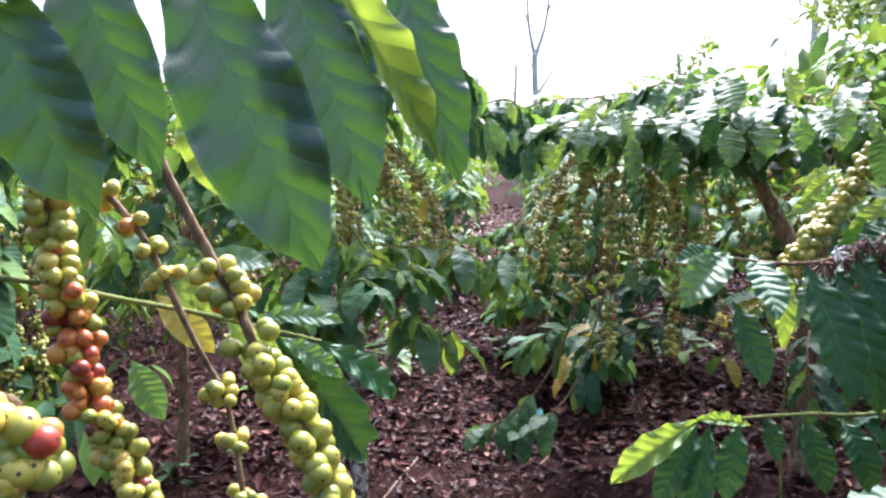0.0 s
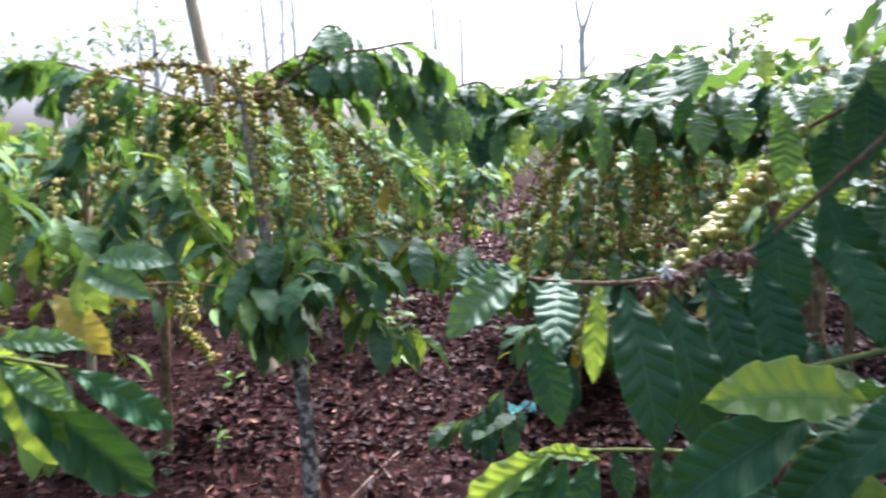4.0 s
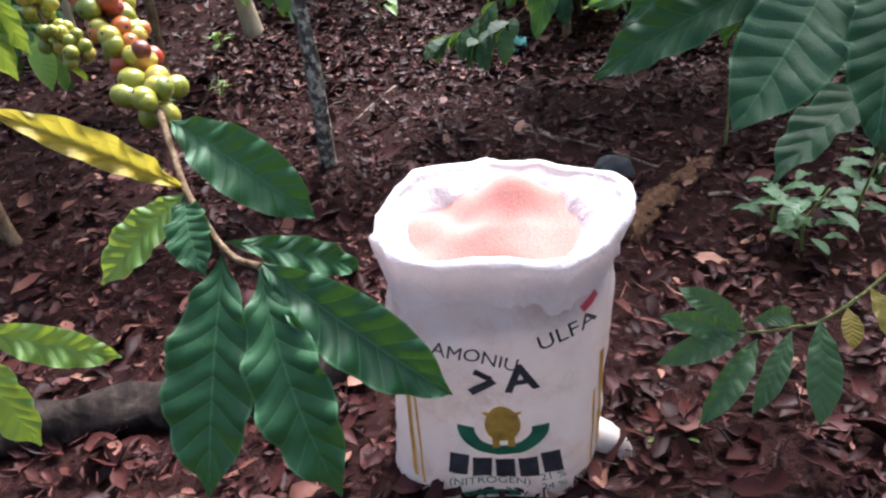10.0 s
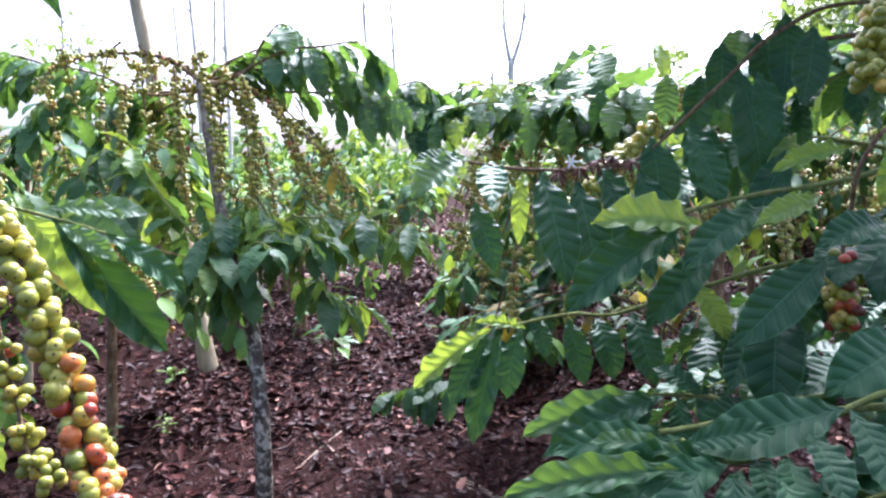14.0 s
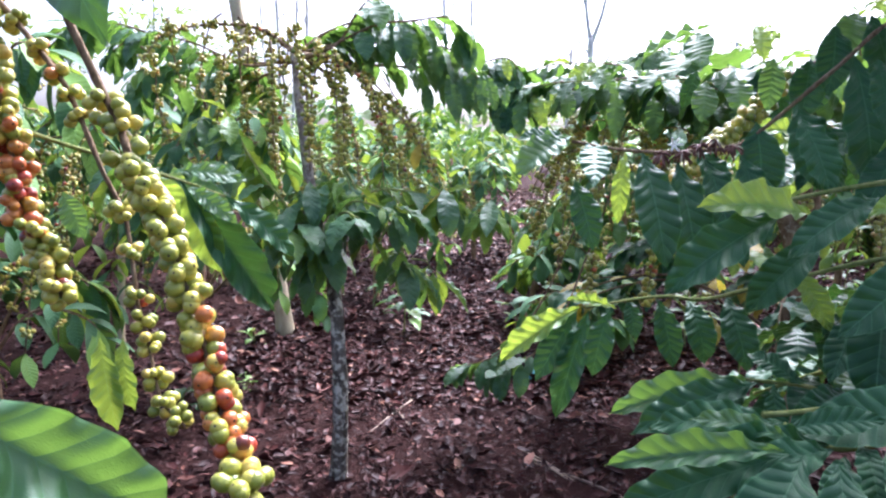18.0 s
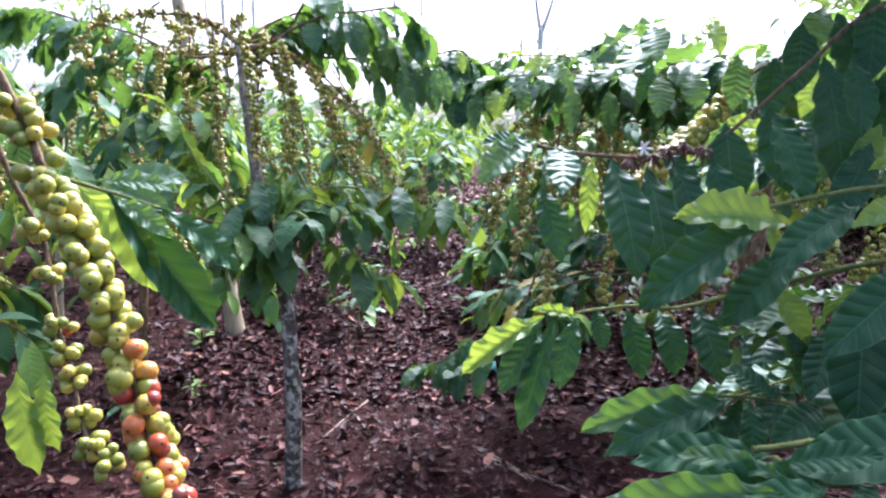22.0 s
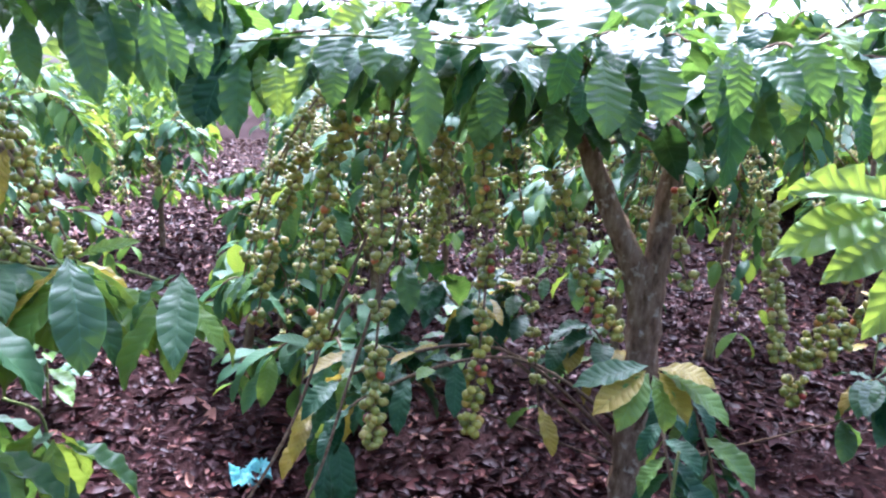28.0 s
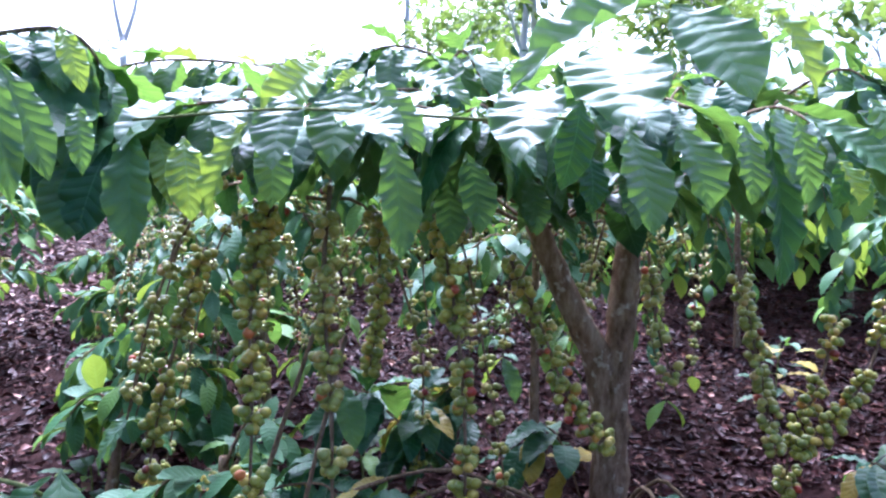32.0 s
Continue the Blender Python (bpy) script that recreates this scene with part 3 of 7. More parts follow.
def random_tree(at, height, spread, seed, boughs, strings, label, olive=False, group="coffee trees of the plantation", length=0.2, low=0.5, ripe=0.05, stem_r=0.03, material=None, joined=True, young=1):
    """A pruned coffee tree: a bare stem, boughs that arch out and hang, bearing twigs below them."""
    r = rng(seed)
    x, y = at
    z0 = tree_height(x, y)
    tree = thing("coffee_tree", (x, y, z0), label, "tree", group)
    o = Vector((x, y, z0))
    into = Joined() if joined else None
    lean = Vector((r.uniform(-0.12, 0.12), r.uniform(-0.12, 0.12), 0))
    coffee_trunk(tree, o, [o + Vector((0, 0, -0.05)), o + lean * 0.4 + Vector((0, 0, height * 0.4)), o + lean + Vector((0, 0, height * 0.85))], stem_r, stem_r * 0.55, seed, material or m_bark)
    tones = ("mature",) * 6 + ("young",) * young
    for i in range(boughs):
        a = 2.4 * i + r.uniform(-0.3, 0.3)
        s = spread * r.uniform(0.55, 1.1)
        level = 1.0 - 0.55 * ((i * 0.618) % 1.0)
        hz = height * level * r.uniform(0.8, 0.92)
        top = height * level * r.uniform(0.98, 1.1)
        c, q = math.cos(a), math.sin(a)
        pts = [o + lean * 0.8 + Vector((0, 0, hz * 0.86)), o + lean + Vector((c * s * 0.4, q * s * 0.4, top)), o + lean + Vector((c * s * 0.8, q * s * 0.8, top * 0.95)), o + lean + Vector((c * s, q * s, top * 0.95 - s * r.uniform(0.2, 0.6)))]
        bough(tree, o, pts, seed * 31 + i, length, 0.05, 0.25, 1, flat=0.4, olive=olive, fruit=(0.2, 0.6, ripe) if i % 2 else None, into=into, tones=tones)
    for i in range(strings):
        a, s = r.uniform(0, 6.28), spread * r.uniform(0.2, 0.95)
        string(tree, o, (x + lean.x + s * math.cos(a), y + lean.y + s * math.sin(a), z0 + height * r.uniform(0.75, 0.98)), height * r.uniform(0.25, low), seed * 57 + i, olive=olive, ripe=ripe, into=into)
    if into:
        into.put(tree)
    return tree


def whorl(parent, origin, node, count, length, seed, tones=("mature",), level=1, spread=0.75, lead=(0, 0, -1)):
    """A tuft of long leaves that hang from the end of a shoot."""
    r = rng(seed)
    p = Vector(node) - Vector(origin)
    for k in range(count):
        a = 6.28 * k / count + r.uniform(-0.3, 0.3)
        way = Vector((math.cos(a), math.sin(a), 0)) * spread * r.uniform(0.5, 1.1) + Vector(lead) * r.uniform(0.6, 1.1)
        q = p + Vector((r.uniform(-0.02, 0.02), r.uniform(-0.02, 0.02), r.uniform(-0.05, 0.05)))
        leaf(parent, q, way, Vector((math.cos(a) * 0.7, math.sin(a) * 0.7, 0.8)), length * r.uniform(0.7, 1.15), level, r.randrange(5), r.choice(tones), r.uniform(0.85, 1.1))


# the tree with the patchy grey stem and the arched fruiting boughs
LO = Vector((-0.5, 2.74, tree_height(-0.5, 2.74)))
arch_tree = thing("coffee_tree", LO, "coffee tree with lichen-patched stem and arching laden boughs", "tree", "coffee trees of the plantation")
coffee_trunk(arch_tree, LO, [(-0.5, 2.74, -0.05), (-0.475, 2.669, 0.418), (-0.515, 2.751, 0.812), (-0.599, 2.813, 1.125), (-0.668, 2.911, 1.489), (-0.715, 2.999, 1.772)], 0.034, 0.014, 11, m_lichen)
# crown boughs: to the left laden and bare, to the right leafy
for n_, pts_ in enumerate((
    [(-0.703, 2.996, 1.749), (-0.842, 2.959, 1.845), (-1.033, 2.910, 1.852), (-1.195, 2.855, 1.805), (-1.261, 2.791, 1.699)],
    [(-0.703, 2.997, 1.760), (-0.850, 3.162, 1.854), (-1.030, 3.261, 1.832), (-1.132, 3.231, 1.603)],
    [(-0.703, 2.996, 1.749), (-0.526, 2.992, 1.726), (-0.342, 3.020, 1.566), (-0.201, 3.050, 1.412), (-0.117, 3.076, 1.229)],
    [(-0.703, 2.994, 1.737), (-0.589, 3.136, 1.670), (-0.492, 3.205, 1.427), (-0.466, 3.175, 1.198)],
)):
    ob_, line_ = branch(arch_tree, LO, pts_, 0.010, 0.004, 40 + n_, m_bark)
    cherry_cluster(ob_, line_, 0.15, 1.0, 0.036, 0.0078, 8, 60 + n_, False, 0.02)
for n_, (p_, drop_) in enumerate((((-1.172, 2.855, 1.805), 0.2), ((-1.033, 2.910, 1.848), 0.3), ((-0.889, 2.957, 1.834), 0.33), ((-0.738, 3.005, 1.819), 0.22), ((-0.787, 3.047, 1.755), 0.4), ((-0.514, 2.982, 1.655), 0.36), ((-0.608, 2.995, 1.749), 0.5), ((-0.342, 3.017, 1.542), 0.3), ((-0.225, 3.051, 1.424), 0.28), ((-0.154, 3.092, 1.351), 0.2), ((-1.073, 3.145, 1.718), 0.5), ((-1.327, 3.047, 1.730), 0.35))):
    string(arch_tree, LO, p_, drop_, 80 + n_, olive=False, leaves=1 if n_ % 3 == 0 else 0, lean=0.05, ripe=0.02, gap=0.08, radius=0.009)
for n_, pts_ in enumerate((
    [(-0.703, 2.996, 1.749), (-0.592, 3.110, 1.859), (-0.435, 3.219, 1.926), (-0.262, 3.261, 1.872), (-0.057, 3.252, 1.809)],
    [(-0.703, 2.996, 1.749), (-0.552, 3.155, 1.818), (-0.364, 3.257, 1.833), (-0.110, 3.300, 1.790), (0.073, 3.286, 1.687)],
    [(-0.679, 3.044, 1.731), (-0.391, 3.061, 1.875), (-0.223, 3.063, 1.899), (-0.055, 3.115, 1.921), (0.019, 3.152, 1.819)],
    [(-0.701, 3.146, 1.744), (-0.322, 3.346, 1.744), (-0.005, 3.395, 1.750), (0.206, 3.348, 1.784), (0.285, 3.332, 1.666)],
    [(-0.679, 3.044, 1.731), (-0.535, 3.052, 1.803), (-0.470, 3.119, 1.932), (-0.397, 3.128, 2.005), (-0.329, 3.175, 1.979)],
    [(-0.738, 3.148, 1.756), (-0.994, 3.298, 1.736), (-1.273, 3.365, 1.846), (-1.511, 3.371, 1.885), (-1.670, 3.360, 1.793)],
    [(-0.738, 3.147, 1.744), (-1.035, 3.340, 1.663), (-1.284, 3.454, 1.753), (-1.475, 3.451, 1.726), (-1.611, 3.431, 1.564)],
    [(-0.738, 3.147, 1.744), (-0.956, 3.343, 1.690), (-1.094, 3.449, 1.727), (-1.202, 3.439, 1.645), (-1.284, 3.415, 1.456)],
    [(-0.738, 3.145, 1.732), (-1.238, 3.559, 1.793), (-1.686, 3.584, 1.959), (-1.938, 3.585, 1.958), (-2.106, 3.568, 1.819)],
)):
    bough(arch_tree, LO, pts_, 100 + n_, 0.19, 0.04, 0.2, hang=1.2, tones=("mature",))
# long laden twigs that hang from the arch
for n_, pts_ in enumerate((
    [(-1.051, 3.175, 1.860), (-0.981, 3.109, 1.821), (-0.966, 3.083, 1.679), (-0.940, 3.052, 1.520)],
    [(-0.850, 3.150, 1.850), (-0.838, 3.121, 1.687), (-0.824, 3.072, 1.415), (-0.801, 3.032, 1.198)],
    [(-0.694, 3.130, 1.837), (-0.656, 3.071, 1.638), (-0.651, 2.997, 1.389), (-0.648, 2.910, 1.185)],
    [(-0.595, 3.049, 1.729), (-0.533, 2.964, 1.571), (-0.522, 2.938, 1.433), (-0.505, 2.857, 1.267)],
    [(-0.500, 3.090, 1.736), (-0.380, 3.110, 1.633), (-0.254, 3.125, 1.506), (-0.161, 3.142, 1.373)],
    [(-0.406, 3.097, 1.539), (-0.319, 3.062, 1.394), (-0.242, 3.034, 1.285), (-0.166, 3.008, 1.186)],
    [(-1.120, 3.033, 1.584), (-1.037, 2.985, 1.361), (-0.997, 2.936, 1.102), (-0.932, 2.896, 0.914)],
    [(-0.862, 2.906, 0.724), (-0.936, 2.929, 0.810), (-1.009, 2.949, 0.879), (-1.048, 2.984, 1.055)],
    [(-1.010, 3.369, 1.830), (-1.016, 3.336, 1.632), (-1.002, 3.293, 1.396), (-0.978, 3.257, 1.200)],
    [(-0.687, 2.903, 1.808), (-0.643, 2.855, 1.675), (-0.615, 2.795, 1.489), (-0.595, 2.726, 1.270)],
    [(-0.783, 2.894, 1.790), (-0.771, 2.865, 1.659), (-0.764, 2.832, 1.509), (-0.754, 2.794, 1.340)],
    [(-0.533, 2.903, 1.768), (-0.495, 2.876, 1.637), (-0.480, 2.843, 1.487), (-0.476, 2.805, 1.318)],
    [(-0.428, 2.940, 1.676), (-0.369, 2.917, 1.560), (-0.291, 2.887, 1.406), (-0.232, 2.860, 1.272)],
    [(-0.996, 2.974, 1.745), (-1.007, 2.938, 1.589), (-1.017, 2.898, 1.413), (-1.007, 2.868, 1.276)],
)):
    ob_, line_ = branch(arch_tree, LO, pts_, 0.005, 0.0025, 170 + n_)
    cherry_cluster(ob_, line_, 0.1, 1.0, 0.044, 0.0095, 11, 180 + n_, False, 0.02, 0.08)
# low shoots on its stem
for n_, pts_ in enumerate((
    [(-0.488, 2.859, 1.293), (-0.431, 2.788, 1.210), (-0.404, 2.767, 1.112), (-0.369, 2.746, 1.014)],
    [(-0.636, 2.873, 0.977), (-0.628, 2.805, 1.066), (-0.654, 2.786, 1.053), (-0.676, 2.728, 0.999)],
    [(-0.600, 2.860, 0.926), (-0.578, 2.766, 0.989), (-0.569, 2.711, 0.971), (-0.576, 2.649, 0.907)],
    [(-0.248, 3.061, 0.847), (-0.262, 3.027, 0.938), (-0.277, 3.003, 0.905), (-0.215, 2.954, 0.841)],
    [(-0.560, 2.772, 0.969), (-0.490, 2.707, 1.089), (-0.417, 2.665, 1.159), (-0.303, 2.611, 1.142)],
    [(-0.549, 2.772, 0.969), (-0.503, 2.651, 1.051), (-0.443, 2.560, 1.125), (-0.367, 2.457, 1.114)],
    [(-0.560, 2.772, 0.969), (-0.600, 2.702, 1.045), (-0.633, 2.655, 1.072), (-0.664, 2.597, 1.015)],
    [(-0.538, 2.766, 0.924), (-0.400, 2.868, 1.167), (-0.245, 2.970, 1.185), (-0.054, 3.012, 1.134), (0.117, 3.002, 1.062)],
    [(-0.549, 2.769, 0.947), (-0.776, 2.728, 1.242), (-0.903, 2.802, 1.417), (-0.970, 2.820, 1.550)],
)):
    bough(arch_tree, LO, pts_, 130 + n_, 0.2 if n_ < 3 else 0.18, 0.042, 0.3, hang=1.1, tones=("mature",) * 3 + ("young", "young"), material=m_green_twig)
for n_, (a_, c_, b_) in enumerate((
    ((-0.487, 2.846, 1.275), (-0.457, 2.787, 1.233), (-0.444, 2.759, 1.198)),
    ((-0.558, 2.840, 1.036), (-0.568, 2.748, 0.996), (-0.560, 2.672, 0.975)),
    ((-0.165, 3.005, 1.214), (-0.111, 2.953, 1.199), (-0.079, 2.918, 1.173)),
    ((-0.415, 2.918, 0.892), (-0.301, 2.858, 0.960), (-0.246, 2.813, 0.930)),
    ((-0.598, 2.846, 1.076), (-0.635, 2.770, 1.110), (-0.663, 2.727, 1.108)),
    ((-0.216, 3.030, 0.885), (-0.146, 2.952, 0.883), (-0.124, 2.920, 0.827)),
    ((-0.358, 2.890, 1.209), (-0.291, 2.835, 1.177), (-0.268, 2.794, 1.124)),
    ((0.022, 3.001, 1.150), (0.083, 2.950, 1.137), (0.123, 2.916, 1.112)),
    ((-0.872, 3.003, 1.385), (-0.895, 2.938, 1.329), (-0.877, 2.875, 1.275)),
    ((-1.076, 2.939, 1.609), (-1.057, 2.927, 1.550), (-1.057, 2.918, 1.511)),
    ((-1.148, 2.760, 1.289), (-1.086, 2.701, 1.239), (-1.016, 2.651, 1.227)),
    ((-1.416, 2.877, 1.418), (-1.368, 2.816, 1.363), (-1.340, 2.754, 1.311)),
    ((-0.597, 2.877, 1.212), (-0.611, 2.772, 1.207), (-0.615, 2.728, 1.194)),
    ((-0.557, 2.892, 1.270), (-0.524, 2.788, 1.253), (-0.525, 2.741, 1.230)),
    ((-0.737, 2.861, 1.175), (-0.751, 2.806, 1.164), (-0.745, 2.748, 1.134)),
)):
    ob_, l_ = branch(arch_tree, LO, [a_, c_, b_], 0.0035, 0.0022, 155 + n_, m_green_twig)
    whorl(ob_, LO, b_, 8 if n_ < 8 else 6, 0.205, 156 + n_, ("mature",) * 4 + ("young",) * 3 + (("yellow",) if n_ in (4, 2, 10) else ()))
b_, l_ = branch(arch_tree, LO, [(-0.342, 3.032, 1.661), (-0.225, 3.058, 1.472), (-0.189, 3.045, 1.376)], 0.003, 0.002, 150)
hung_leaf(b_, LO, (-0.181, 3.046, 1.388), (-0.206, 3.031, 1.267), 1, "yellow", 1.0, 1)

# its yellowing shoot that reaches out beside the path
ob_, l_ = branch(arch_tree, LO, [(-0.58, 2.8, 1.0), (-0.78, 2.5, 1.12), (-0.88, 2.15, 1.18), (-0.886, 1.960, 1.215), (-0.80, 1.970, 1.278)], 0.003, 0.002, 151)
for a_, b_, v_, tone_, w_ in (
    ((-0.807, 1.970, 1.285), (-0.618, 1.980, 1.264), 1, "mature", 1.0),
    ((-0.835, 1.950, 1.260), (-0.653, 1.930, 1.188), 3, "mature", 0.9),
    ((-0.787, 1.970, 1.251), (-0.704, 1.950, 1.164), 0, "yellow", 0.9),
    ((-0.903, 1.950, 1.204), (-0.760, 1.920, 1.055), 1, "yellow", 1.0),
    ((-0.847, 1.960, 1.251), (-0.824, 1.920, 1.137), 0, "young", 0.9),
    ((-0.827, 1.970, 1.304), (-0.763, 1.930, 1.152), 1, "young", 0.9),
):
    hung_leaf(ob_, LO, a_, b_, v_, tone_, w_, 1)

# bright leaves of a low shoot on the other side
ob_, l_ = branch(arch_tree, LO, [(-0.52, 2.76, 0.9), (-0.3, 2.95, 1.08), (-0.071, 3.023, 1.171)], 0.0035, 0.002, 152, m_green_twig)
for a_, b_, v_, tone_, w_ in (
    ((-0.071, 3.023, 1.171), (0.057, 2.974, 0.969), 3, "young", 0.75),
    ((-0.071, 3.023, 1.175), (0.050, 3.029, 1.203), 1, "young", 0.6),
    ((-0.08, 3.02, 1.165), (-0.06, 2.93, 0.99), 0, "mature", 0.8),
    ((-0.09, 3.03, 1.17), (-0.17, 2.95, 1.03), 1, "mature", 0.9),
):
    hung_leaf(ob_, LO, a_, b_, v_, tone_, w_, 1)

# the big spreading tree with the forked stem
RO = Vector((1.58, 3.27, tree_height(1.58, 3.27)))
spread_tree = thing("coffee_tree", RO, "old coffee tree with forked mossy trunk and umbrella crown", "tree", "coffee trees of the plantation")
coffee_trunk(spread_tree, RO, [(1.58, 3.27, -0.05), (1.585, 3.28, 0.5), (1.6, 3.3, 0.88), (1.625, 3.3, 1.08), (1.64, 3.3, 1.28), (1.66, 3.31, 1.5)], 0.066, 0.030, 21, m_bark)
bm_ = tube(spline([Vector(p) - RO for p in ((1.59, 3.3, 0.8), (1.555, 3.32, 1.0), (1.49, 3.36, 1.15), (1.43, 3.4, 1.3), (1.36, 3.42, 1.46))], 20), lambda s: 0.046 - 0.016 * s, 12, 0.22, 23)
part("limb", bm_, m_bark, spread_tree)
r_ = rng(77)
HEADS = [(1.36, 3.42, 1.45), (1.66, 3.31, 1.5), (1.4, 3.41, 1.38), (1.65, 3.3, 1.4)]
ENDS = [(0.42, 3.5, 1.7), (0.75, 3.3, 1.7), (1.1, 3.1, 1.72), (2.1, 2.9, 1.72), (0.2, 3.35, 1.62), (0.55, 3.12, 1.64), (0.8, 2.97, 1.66), (1.0, 2.86, 1.68), (1.22, 2.8, 1.68), (1.45, 2.68, 1.66), (1.72, 2.6, 1.66), (0.35, 3.28, 1.66)]
for n_ in range(26):
    if n_ < len(ENDS):
        end_ = Vector(ENDS[n_])
        up_ = end_.z + 0.05
    else:
        a_ = 2.4 * n_
        up_ = r_.uniform(1.7, 1.95)
        far_ = 0.55 + 0.65 * r_.random()
        end_ = Vector((1.7 + math.cos(a_) * far_, 3.75 + math.sin(a_) * far_, up_ - r_.uniform(0.05, 0.2)))
    h_ = Vector(HEADS[n_ % 4])
    pts_ = [h_, h_.lerp(Vector((end_.x, end_.y, up_)), 0.4) + Vector((0, 0, 0.05)), h_.lerp(Vector((end_.x, end_.y, up_)), 0.8) + Vector((0, 0, 0.03)), end_]
    bough(spread_tree, RO, pts_, 200 + n_, 0.215, 0.055, 0.2, hang=0.95, tones=("mature",) * 5 + ("old",) * 2, r0=0.006, fruit=(0.2, 0.5, 0.06) if n_ % 3 == 0 else None, olive=True)
